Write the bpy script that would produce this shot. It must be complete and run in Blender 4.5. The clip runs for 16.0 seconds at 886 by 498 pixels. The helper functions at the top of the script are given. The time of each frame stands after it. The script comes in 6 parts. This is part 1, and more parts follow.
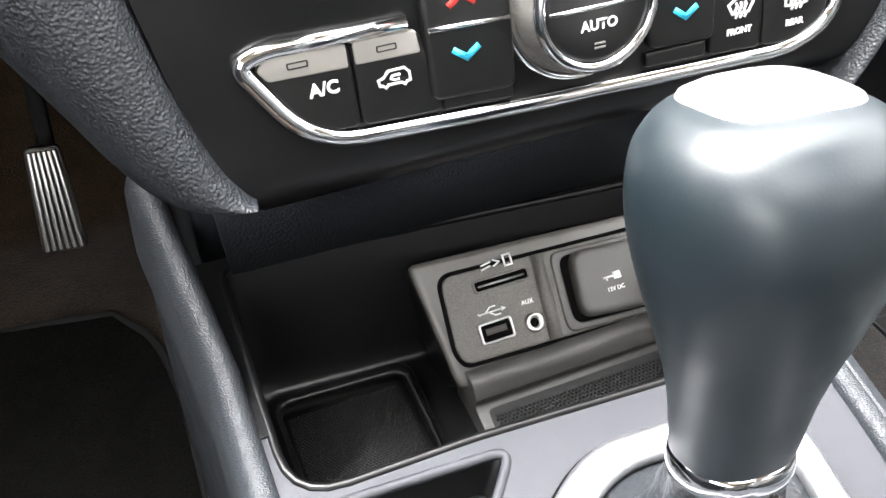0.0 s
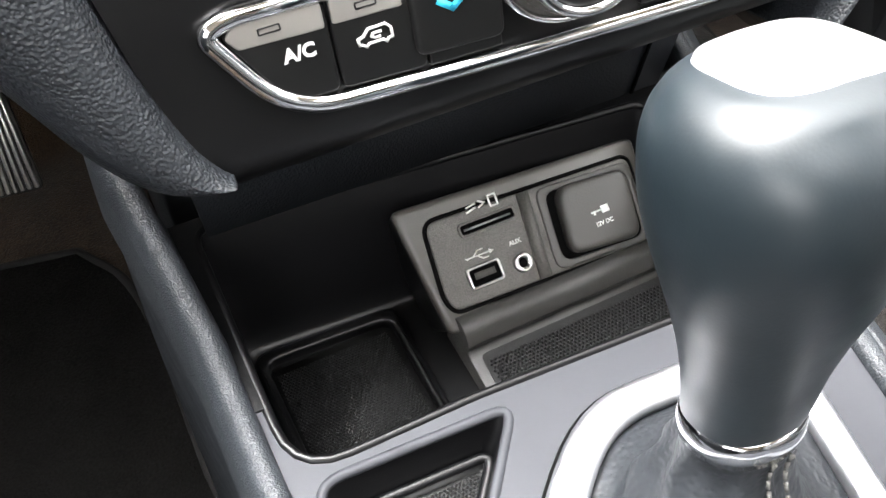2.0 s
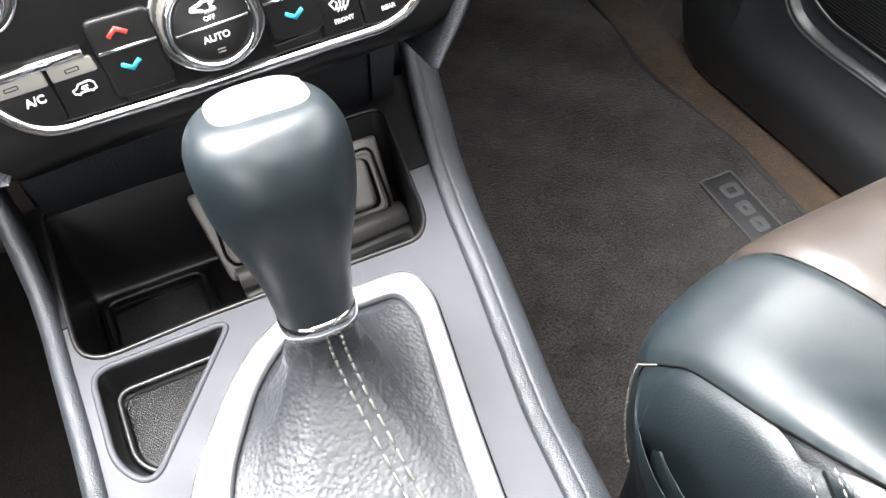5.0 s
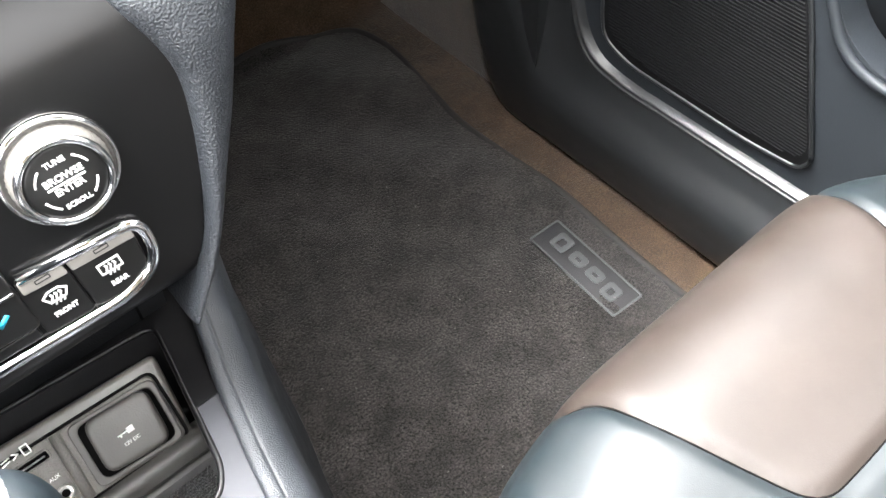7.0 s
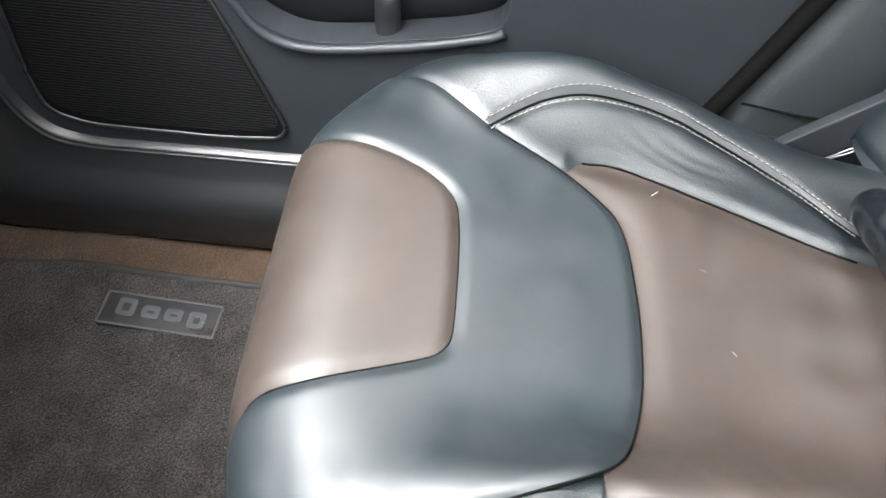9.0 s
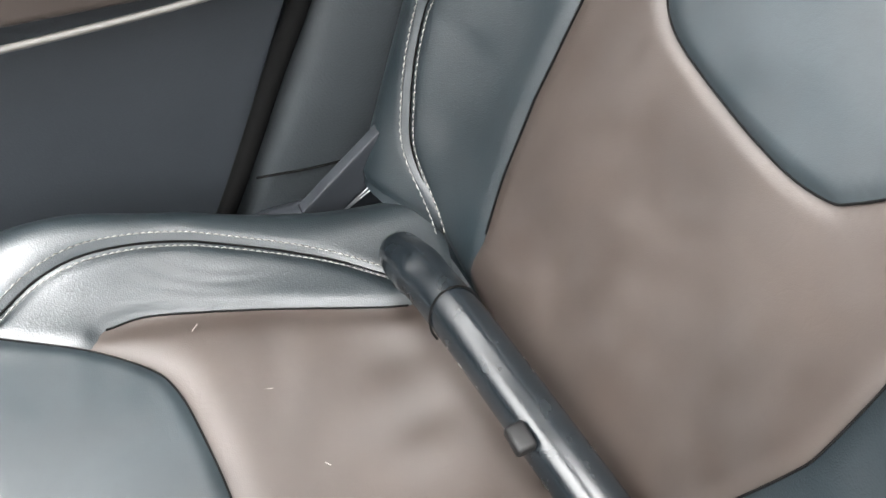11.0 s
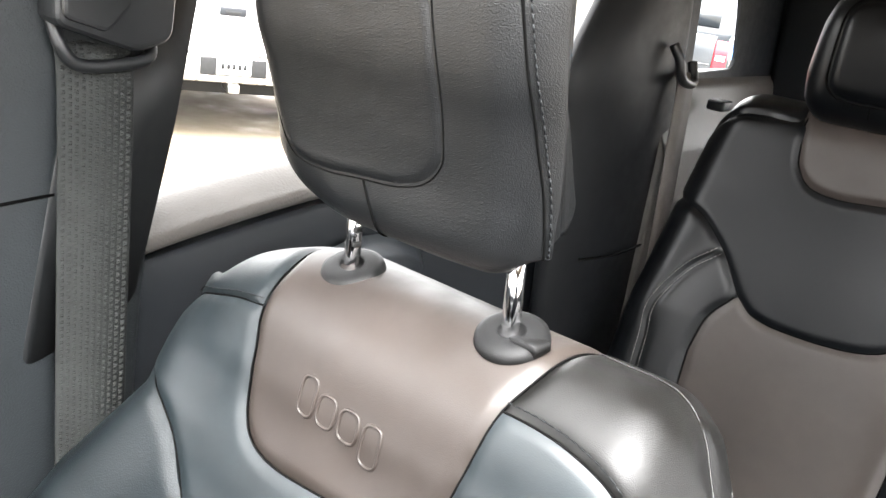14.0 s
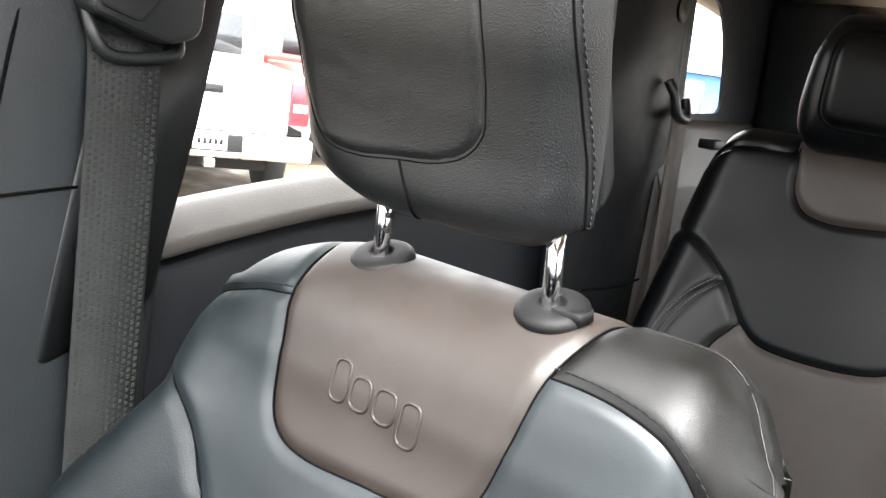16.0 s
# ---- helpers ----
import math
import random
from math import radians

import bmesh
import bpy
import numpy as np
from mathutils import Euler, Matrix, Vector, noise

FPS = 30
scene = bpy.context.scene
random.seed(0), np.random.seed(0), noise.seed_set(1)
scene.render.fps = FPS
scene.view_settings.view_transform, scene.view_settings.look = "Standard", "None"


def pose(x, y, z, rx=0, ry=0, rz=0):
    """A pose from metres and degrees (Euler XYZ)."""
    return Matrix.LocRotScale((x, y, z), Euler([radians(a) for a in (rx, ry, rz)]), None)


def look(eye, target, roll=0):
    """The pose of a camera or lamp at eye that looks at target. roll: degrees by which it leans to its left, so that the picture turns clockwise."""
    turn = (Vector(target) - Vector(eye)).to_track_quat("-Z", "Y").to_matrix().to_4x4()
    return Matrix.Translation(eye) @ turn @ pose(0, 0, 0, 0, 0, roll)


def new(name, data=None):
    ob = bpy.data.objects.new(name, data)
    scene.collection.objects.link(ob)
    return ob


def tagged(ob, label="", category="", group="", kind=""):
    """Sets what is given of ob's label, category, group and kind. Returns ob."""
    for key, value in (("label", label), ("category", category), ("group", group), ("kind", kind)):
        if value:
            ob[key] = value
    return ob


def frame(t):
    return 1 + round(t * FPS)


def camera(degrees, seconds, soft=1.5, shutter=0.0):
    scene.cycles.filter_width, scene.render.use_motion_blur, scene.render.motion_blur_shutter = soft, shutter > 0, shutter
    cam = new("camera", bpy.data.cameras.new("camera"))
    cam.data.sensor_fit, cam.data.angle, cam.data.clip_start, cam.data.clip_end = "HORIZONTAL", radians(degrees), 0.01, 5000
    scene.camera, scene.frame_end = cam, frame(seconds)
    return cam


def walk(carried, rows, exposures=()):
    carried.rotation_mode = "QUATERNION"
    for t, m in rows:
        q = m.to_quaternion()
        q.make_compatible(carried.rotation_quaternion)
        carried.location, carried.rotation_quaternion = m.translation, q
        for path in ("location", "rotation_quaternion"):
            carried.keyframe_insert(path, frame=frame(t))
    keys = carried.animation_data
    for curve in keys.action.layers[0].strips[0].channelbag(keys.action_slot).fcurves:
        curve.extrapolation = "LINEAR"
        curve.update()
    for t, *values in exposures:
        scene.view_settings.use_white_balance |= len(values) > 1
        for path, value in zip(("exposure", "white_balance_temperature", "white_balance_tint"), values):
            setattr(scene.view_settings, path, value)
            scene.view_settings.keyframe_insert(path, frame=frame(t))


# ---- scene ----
cam = camera(56.0, 16.0)
PATH = [
    (0, (-0.146, -0.028, 0.720), (0.345, 1.086, -0.395), 0.8),
    (0.5, (-0.145, -0.009, 0.709), (0.334, 1.038, -0.473), 0.1),
    (1, (-0.141, -0.003, 0.716), (0.344, 0.994, -0.505), 0.0),
    (1.5, (-0.142, -0.001, 0.718), (0.349, 0.965, -0.526), 0.1),
    (2, (-0.144, 0.002, 0.726), (0.351, 0.948, -0.531), 0.4),
    (2.5, (-0.143, -0.003, 0.738), (0.353, 0.936, -0.526), 0.3),
    (3, (-0.136, -0.027, 0.764), (0.357, 0.908, -0.502), 0.1),
    (3.2, (-0.135, -0.055, 0.778), (0.353, 0.883, -0.488), -0.2),
    (5.3, (0.008, -0.181, 0.845), (0.391, 0.793, -0.432), -6.4),
    (5.5, (0.036, -0.179, 0.851), (0.445, 0.777, -0.429), -6.6),
    (6, (0.079, -0.166, 0.848), (0.544, 0.749, -0.443), -6.4),
    (6.5, (0.095, -0.135, 0.852), (0.626, 0.722, -0.454), -5.5),
    (7, (0.085, -0.078, 0.874), (0.671, 0.716, -0.449), -4.9),
    (7.5, (0.069, -0.047, 0.898), (0.827, 0.577, -0.428), -1.4),
    (8, (0.038, -0.030, 0.935), (0.954, 0.316, -0.394), 1.9),
    (8.5, (0.021, -0.044, 0.925), (0.997, 0.130, -0.393), 3.5),
    (9, (0.026, -0.079, 0.917), (1.041, -0.040, -0.384), 3.9),
    (9.5, (0.043, -0.125, 0.919), (1.055, -0.244, -0.379), 5.1),
    (10, (0.085, -0.212, 0.927), (1.069, -0.416, -0.382), 2.4),
    (10.2, (0.099, -0.236, 0.929), (1.059, -0.480, -0.391), 2.0),
    (12.3, (0.132, -0.189, 1.083), (1.062, -1.397, -0.212), 11.8),
    (12.5, (0.117, -0.212, 1.102), (1.109, -1.422, -0.143), 10.6),
    (13, (0.085, -0.243, 1.124), (1.205, -1.507, 0.053), 9.2),
    (13.5, (0.068, -0.251, 1.149), (1.233, -1.627, 0.282), 8.8),
    (14, (0.041, -0.286, 1.182), (1.181, -1.797, 0.535), 8.3),
    (14.5, (0.05, -0.293, 1.176), (1.124, -1.9, 0.663), 8.6),
    (15, (0.048, -0.281, 1.167), (1.139, -1.887, 0.686), 8.2),
    (15.5, (0.068, -0.261, 1.139), (1.166, -1.864, 0.664), 8.5),
    (16, (0.058, -0.247, 1.105), (1.195, -1.829, 0.653), 8.5),
]
EXPOSURES = [(0, 4.8), (1.0, 4.7), (2.0, 4.5), (3.2, 4.5), (5.3, 4.65), (6.0, 4.65), (7.0, 5.0), (8.5, 4.45), (10.2, 4.3), (12.3, 4.35), (13.5, 4.38), (14.5, 4.35), (15.5, 3.97), (16, 3.9)]
walk(cam, [(t, look(eye, target, roll)) for t, eye, target, roll in PATH], EXPOSURES)

# ---- world, sun and exposure ----
world = bpy.data.worlds.new("sky")
scene.world = world
world.use_nodes = True
wn = world.node_tree
sky = wn.nodes.new("ShaderNodeTexSky")
sky.sky_type = "NISHITA"
sky.sun_disc = False
sky.sun_elevation, sky.sun_rotation = radians(68), radians(-36)
sky.air_density, sky.dust_density, sky.ozone_density = 1.0, 4.0, 0.6
haze = wn.nodes.new("ShaderNodeHueSaturation")
haze.inputs["Saturation"].default_value = 0.02
wn.links.new(sky.outputs[0], haze.inputs["Color"])
wn.links.new(haze.outputs[0], wn.nodes["Background"].inputs["Color"])
wn.nodes["Background"].inputs["Strength"].default_value = 0.15
sun_data = bpy.data.lights.new("sun", "SUN")
sun_data.energy, sun_data.angle, sun_data.color = 0.4, radians(90), (1.0, 0.98, 0.94)
sun = new("sun", sun_data)
sun.matrix_world = look((-1.9, 2.6, 8.0), (0, 0, 0))


# ---- materials ----
def material(name, color, rough=0.5, metal=0.0, grain=0.0, size=400.0, spots=0.1, mottle=25.0, coat=0.0, cells=False, sheen=0.0, wear=0.0, fleck=0.0, folds=0.0, spec=0.5):
    """A surface with mottling (large), grain (fine relief) and some wear in its gloss."""
    m = bpy.data.materials.new(name)
    m.use_nodes = True
    nt = m.node_tree
    b = nt.nodes["Principled BSDF"]
    b.inputs["Roughness"].default_value = rough
    b.inputs["Metallic"].default_value = metal
    b.inputs["Specular IOR Level"].default_value = spec
    b.inputs["Coat Weight"].default_value = coat
    b.inputs["Sheen Weight"].default_value = sheen
    co = nt.nodes.new("ShaderNodeTexCoord")
    big = nt.nodes.new("ShaderNodeTexNoise")
    big.inputs["Scale"].default_value, big.inputs["Detail"].default_value = mottle, 4
    nt.links.new(co.outputs["Object"], big.inputs["Vector"])
    ramp = nt.nodes.new("ShaderNodeMapRange")
    ramp.inputs["From Min"].default_value, ramp.inputs["From Max"].default_value = 0.3, 0.7
    ramp.inputs["To Min"].default_value, ramp.inputs["To Max"].default_value = 1 - spots, 1 + spots
    nt.links.new(big.outputs["Fac"], ramp.inputs["Value"])
    mul = nt.nodes.new("ShaderNodeVectorMath")
    mul.operation = "SCALE"
    mul.inputs[0].default_value = color
    nt.links.new(ramp.outputs[0], mul.inputs["Scale"])
    tone = mul
    if fleck:
        tiny = nt.nodes.new("ShaderNodeTexNoise")
        tiny.inputs["Scale"].default_value, tiny.inputs["Detail"].default_value = size, 2
        nt.links.new(co.outputs["Object"], tiny.inputs["Vector"])
        fr = nt.nodes.new("ShaderNodeMapRange")
        fr.inputs["From Min"].default_value, fr.inputs["From Max"].default_value = 0.3, 0.7
        fr.inputs["To Min"].default_value, fr.inputs["To Max"].default_value = 1 - fleck, 1 + fleck
        nt.links.new(tiny.outputs["Fac"], fr.inputs["Value"])
        tone = nt.nodes.new("ShaderNodeVectorMath")
        tone.operation = "SCALE"
        nt.links.new(mul.outputs[0], tone.inputs[0])
        nt.links.new(fr.outputs[0], tone.inputs["Scale"])
    nt.links.new(tone.outputs[0], b.inputs["Base Color"])
    if wear:
        rr = nt.nodes.new("ShaderNodeMapRange")
        rr.inputs["From Min"].default_value, rr.inputs["From Max"].default_value = 0.3, 0.7
        rr.inputs["To Min"].default_value, rr.inputs["To Max"].default_value = max(rough - wear, 0.03), rough + wear
        mid = nt.nodes.new("ShaderNodeTexNoise")
        mid.inputs["Scale"].default_value, mid.inputs["Detail"].default_value = mottle * 3, 5
        nt.links.new(co.outputs["Object"], mid.inputs["Vector"])
        nt.links.new(mid.outputs["Fac"], rr.inputs["Value"])
        nt.links.new(rr.outputs[0], b.inputs["Roughness"])
    if grain:
        bump = nt.nodes.new("ShaderNodeBump")
        bump.inputs["Strength"].default_value, bump.inputs["Distance"].default_value = grain, 0.0015
        if cells:
            fine = nt.nodes.new("ShaderNodeTexVoronoi")
            fine.feature = "SMOOTH_F1"
            fine.inputs["Scale"].default_value = size
            nt.links.new(co.outputs["Object"], fine.inputs["Vector"])
            nt.links.new(fine.outputs["Distance"], bump.inputs["Height"])
        else:
            fine = nt.nodes.new("ShaderNodeTexNoise")
            fine.inputs["Scale"].default_value, fine.inputs["Detail"].default_value = size, 3
            nt.links.new(co.outputs["Object"], fine.inputs["Vector"])
            nt.links.new(fine.outputs["Fac"], bump.inputs["Height"])
        nt.links.new(bump.outputs[0], b.inputs["Normal"])
    if folds:
        # thin wandering creases, strong in some patches and absent in others
        net = nt.nodes.new("ShaderNodeTexNoise")
        net.inputs["Scale"].default_value, net.inputs["Detail"].default_value, net.inputs["Distortion"].default_value = 38.0, 3.0, 0.6
        nt.links.new(co.outputs["Object"], net.inputs["Vector"])
        off = nt.nodes.new("ShaderNodeMath")
        off.operation, off.inputs[1].default_value = "SUBTRACT", 0.5
        nt.links.new(net.outputs["Fac"], off.inputs[0])
        ridge = nt.nodes.new("ShaderNodeMath")
        ridge.operation = "ABSOLUTE"
        nt.links.new(off.outputs[0], ridge.inputs[0])
        line = nt.nodes.new("ShaderNodeMapRange")
        line.interpolation_type = "SMOOTHSTEP"
        line.inputs["From Min"].default_value, line.inputs["From Max"].default_value = 0.0, 0.05
        nt.links.new(ridge.outputs[0], line.inputs["Value"])
        patch = nt.nodes.new("ShaderNodeMapRange")
        patch.inputs["From Min"].default_value, patch.inputs["From Max"].default_value = 0.45, 0.70
        patch.inputs["To Min"].default_value, patch.inputs["To Max"].default_value = 0.0, folds
        nt.links.new(big.outputs["Fac"], patch.inputs["Value"])
        crease = nt.nodes.new("ShaderNodeBump")
        crease.inputs["Distance"].default_value = 0.0012
        nt.links.new(patch.outputs[0], crease.inputs["Strength"])
        nt.links.new(line.outputs[0], crease.inputs["Height"])
        if grain:
            nt.links.new(bump.outputs[0], crease.inputs["Normal"])
        nt.links.new(crease.outputs[0], b.inputs["Normal"])
    return m


LEATHER = material("dark_leather", (0.0064, 0.0098, 0.0118), 0.43, grain=0.15, size=900, spots=0.16, mottle=8, cells=True, wear=0.09, folds=0.05, spec=0.48)
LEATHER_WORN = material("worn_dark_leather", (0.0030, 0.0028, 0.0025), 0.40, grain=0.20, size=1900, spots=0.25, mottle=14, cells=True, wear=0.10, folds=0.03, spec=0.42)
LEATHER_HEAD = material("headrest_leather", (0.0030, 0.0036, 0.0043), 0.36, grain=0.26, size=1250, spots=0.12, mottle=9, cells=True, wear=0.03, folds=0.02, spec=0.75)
LEATHER_SMOOTH = material("smooth_dark_leather", (0.0076, 0.0118, 0.0141), 0.48, grain=0.05, size=1400, spots=0.26, mottle=11, cells=True, wear=0.10, folds=0.03, spec=0.62)
# rear copy of the dark leather, darkened because less light reaches there
LEATHER_REAR_SHADED = material("shaded_rear_leather", (0.0019, 0.0024, 0.0031), 0.34, grain=0.10, size=1200, spots=0.10, mottle=9, cells=True, wear=0.06, spec=0.28)
BROWN = material("brown_leather", (0.0256, 0.0195, 0.0164), 0.49, grain=0.06, size=1300, spots=0.20, mottle=11, cells=True, wear=0.09, folds=0.05, spec=0.52)
KNOB = material("knob_leather", (0.0072, 0.0112, 0.0140), 0.40, grain=0.03, size=900, spots=0.10, mottle=18, wear=0.05, spec=0.5)
BOOT = material("boot_leather", (0.016, 0.018, 0.021), 0.45, grain=0.35, size=420, spots=0.12, mottle=40, cells=True)
GRAIN_PAD = material("grained_pad", (0.0170, 0.0192, 0.0228), 0.46, grain=0.42, size=950, spots=0.08, mottle=30, cells=True, spec=0.38)
RAIL_PAD = material("rail_leather", (0.019, 0.0218, 0.0258), 0.48, grain=0.40, size=1400, spots=0.10, mottle=30, cells=True, spec=0.5)
ROLL = material("roll_vinyl", (0.0036, 0.0052, 0.0066), 0.24, grain=0.06, size=900, spots=0.1, mottle=20, cells=True, wear=0.05, spec=0.5)
ANCHOR = material("anchor_plastic", (0.045, 0.046, 0.048), 0.5, grain=0.1, size=900, spots=0.06)
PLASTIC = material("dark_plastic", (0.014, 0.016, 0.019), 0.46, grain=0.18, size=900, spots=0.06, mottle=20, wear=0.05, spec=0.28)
PILLAR = material("pillar_plastic", (0.0200, 0.0236, 0.0262), 0.46, grain=0.28, size=620, spots=0.06, mottle=20, cells=True, spec=0.45)
GRILLE = material("grille_mesh", (0.0040, 0.0042, 0.0046), 0.8, grain=0.2, size=900, spots=0.06, spec=0.1)
PLASTIC_DARK = material("black_plastic", (0.0058, 0.0064, 0.0074), 0.46, grain=0.18, size=900, spots=0.06, mottle=20, wear=0.05, spec=0.26)
DOOR = material("door_plastic", (0.0165, 0.0195, 0.0232), 0.5, grain=0.2, size=600, spots=0.07, mottle=20, spec=0.38)
SILL = material("sill_plastic", (0.010, 0.011, 0.012), 0.40, grain=0.10, size=800, spots=0.08, mottle=14, wear=0.06, spec=0.7)
BLACK = material("satin_black", (0.0028, 0.0028, 0.0030), 0.32, grain=0.03, size=900, spots=0.06, mottle=20, wear=0.03, spec=0.36)
BUTTON = material("button_black", (0.0065, 0.0065, 0.0065), 0.40, grain=0.02, size=900, spots=0.06, spec=0.3)
BIN = material("bin_black", (0.0034, 0.0034, 0.0038), 0.32, grain=0.05, size=900, spots=0.06, spec=0.3)
RUBBER = material("rubber", (0.0042, 0.0042, 0.0044), 0.55, grain=0.25, size=900, spots=0.08, spec=0.3)
HUB = material("hub_plastic", (0.110, 0.104, 0.096), 0.36, grain=0.40, size=1500, spots=0.10, mottle=40, wear=0.05, fleck=0.3)
HUB_LEDGE = material("ledge_plastic", (0.042, 0.041, 0.039), 0.38, grain=0.2, size=1400, spots=0.06)
HUB_FRAME = material("hub_frame", (0.085, 0.080, 0.073), 0.33, grain=0.1, size=1200, spots=0.05)
HUB_DARK = material("hub_cover", (0.065, 0.062, 0.058), 0.42, grain=0.1, size=900, spots=0.05)
BAND = material("button_band", (0.20, 0.19, 0.175), 0.4, spots=0.04)
PLATE = material("satin_plate", (0.032, 0.033, 0.038), 0.55, metal=0.08, grain=0.05, size=1400, spots=0.05, mottle=14, wear=0.05, spec=0.2)
BEZEL = material("bright_bezel", (0.30, 0.305, 0.32), 0.36, metal=0.85, grain=0.02, size=900, spots=0.04, wear=0.06)
BUMPER = material("dull_bumper", (0.55, 0.52, 0.47), 0.35, metal=0.6, spots=0.1, mottle=6, wear=0.15)
CHROME = material("chrome", (0.75, 0.75, 0.76), 0.10, metal=1.0, spots=0.03, mottle=60, wear=0.05)
CAP = material("knob_cap", (0.62, 0.62, 0.63), 0.30, metal=0.8, spots=0.04, wear=0.06)
STEEL = material("steel", (0.55, 0.55, 0.54), 0.28, metal=1.0, grain=0.02, size=700, spots=0.06)
CARPET = material("brown_carpet", (0.041, 0.0255, 0.0150), 0.95, grain=1.0, size=450, spots=0.25, mottle=40, sheen=0.3, fleck=0.5, spec=0.1)
MAT = material("mat_pile", (0.0200, 0.0178, 0.0168), 0.95, grain=1.0, size=420, spots=0.5, mottle=26, sheen=0.35, fleck=0.95, spec=0.1)
# driver's mat: same pile, darkened to stand for the footwell's shade
MAT_SHADED = material("shaded_mat_pile", (0.0065, 0.0062, 0.0058), 0.95, grain=1.0, size=420, spots=0.28, mottle=20, fleck=0.45, spec=0.1)
# dark plastic paled to carry the sky's glancing light on the window ledges
LEDGE_LIT = material("lit_ledge_plastic", (0.072, 0.066, 0.061), 0.45, grain=0.3, size=420, spots=0.06, mottle=20, cells=True, spec=0.35)
MAT_EDGE = material("mat_binding", (0.012, 0.012, 0.012), 0.8, grain=0.5, size=800, spots=0.1)
BADGE = material("badge_rubber", (0.011, 0.011, 0.012), 0.5, grain=0.3, size=900)
BADGE_TXT = material("badge_raised", (0.046, 0.048, 0.050), 0.5, grain=0.2, size=900)
THREAD = material("pale_thread", (0.135, 0.132, 0.124), 0.7, spots=0.1, mottle=300, spec=0.2)
THREAD_DARK = material("grey_thread", (0.013, 0.014, 0.015), 0.7, spots=0.1, mottle=300, spec=0.15)
WHITE = material("white_print", (0.75, 0.75, 0.73), 0.5, spots=0.03)
BLUE = material("blue_print", (0.03, 0.42, 0.62), 0.5, spots=0.03)
RED = material("red_print", (0.65, 0.05, 0.04), 0.5, spots=0.03)
DARKHOLE = material("dark_void", (0.003, 0.003, 0.003), 0.8, spots=0.05, spec=0.05)
WEB = material("belt_webbing", (0.029, 0.031, 0.030), 0.7, grain=0.4, size=600, spots=0.12, mottle=40, spec=0.25)
WEB_REAR = material("rear_webbing", (0.10, 0.088, 0.080), 0.7, grain=0.3, size=600, spots=0.1, mottle=40)
LINER = material("headliner_cloth", (0.50, 0.44, 0.36), 0.9, grain=0.5, size=900, spots=0.05)
PAINT = material("white_paint", (0.80, 0.80, 0.79), 0.25, coat=0.6, spots=0.02, mottle=3)
PAINT_DARK = material("dark_paint", (0.03, 0.035, 0.04), 0.25, coat=0.6, spots=0.04, mottle=3)
PAINT_RED = material("red_paint", (0.30, 0.05, 0.04), 0.25, coat=0.6, spots=0.04, mottle=3)
TYRE = material("tyre", (0.018, 0.018, 0.018), 0.8, grain=0.4, size=120)
TAIL = material("tail_lens", (0.55, 0.02, 0.03), 0.2, coat=0.5, spots=0.1, mottle=8)
PLATE_WHITE = material("plate_white", (0.7, 0.7, 0.68), 0.5)
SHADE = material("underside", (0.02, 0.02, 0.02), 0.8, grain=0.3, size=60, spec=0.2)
GROUND = material("wet_lot", (0.105, 0.086, 0.061), 0.62, grain=0.8, size=6, spots=0.35, mottle=0.9, wear=0.3)
WALLMAT = material("building_wall", (0.45, 0.47, 0.5), 0.8, spots=0.1, mottle=2)
BLUEWALL = material("blue_sign", (0.08, 0.22, 0.5), 0.6, spots=0.1, mottle=2)


DARKGLASS = material("tinted_glass", (0.03, 0.035, 0.04), 0.08, coat=0.5, spots=0.2, mottle=2)


# ---- building helpers ----
def part(name, me, mat, parent=None, label="", smooth=True):
    """One mesh object from a mesh or bmesh, under its thing."""
    if isinstance(me, bmesh.types.BMesh):
        data = bpy.data.meshes.new(name)
        me.to_mesh(data)
        me.free()
    else:
        data = me
    if not data.materials:
        data.materials.append(mat)
    if smooth:
        data.polygons.foreach_set("use_smooth", [True] * len(data.polygons))
    ob = new(name, data)
    if parent is not None:
        ob.parent = parent
    if label:
        ob["label"] = label
    return ob


def thing(name, at, label, category, group="", kind=""):
    ob = new(name)
    ob.empty_display_size = 0.02
    ob.location = at
    bpy.context.view_layer.update()
    return tagged(ob, label, category, group, kind)


def under(ob, parent):
    """Hang a part that was built in world places under its thing."""
    ob.parent = parent
    p = Matrix.Identity(4)
    q = parent
    while q is not None:
        p = (q.matrix_parent_inverse @ q.matrix_basis if q.parent else q.matrix_basis) @ p
        q = q.parent
    ob.matrix_parent_inverse = p.inverted()
    return ob


def piece(name, me, mat, parent, label="", smooth=True):
    return under(part(name, me, mat, None, label, smooth), parent)


def pydata(verts, faces):
    me = bpy.data.meshes.new("m")
    me.from_pydata([tuple(map(float, v)) for v in verts], [], [tuple(int(i) for i in f) for f in faces])
    me.update()
    return me


def crom(pts, n=12, closed=False):
    """Smooth curve through control points."""
    p = np.array(pts, float)
    q = np.vstack([p[-1:], p, p[:2]]) if closed else np.vstack([2 * p[0] - p[1], p, 2 * p[-1] - p[-2]])
    t = np.linspace(0, 1, n, endpoint=False)[:, None]
    out = []
    for a, b, c, d in zip(q[:-3], q[1:-2], q[2:-1], q[3:]):
        out.append(0.5 * (2 * b + (c - a) * t + (2 * a - 5 * b + 4 * c - d) * t**2 + (3 * b - a - 3 * c + d) * t**3))
    out = np.vstack(out)
    return out if closed else np.vstack([out, p[-1:]])


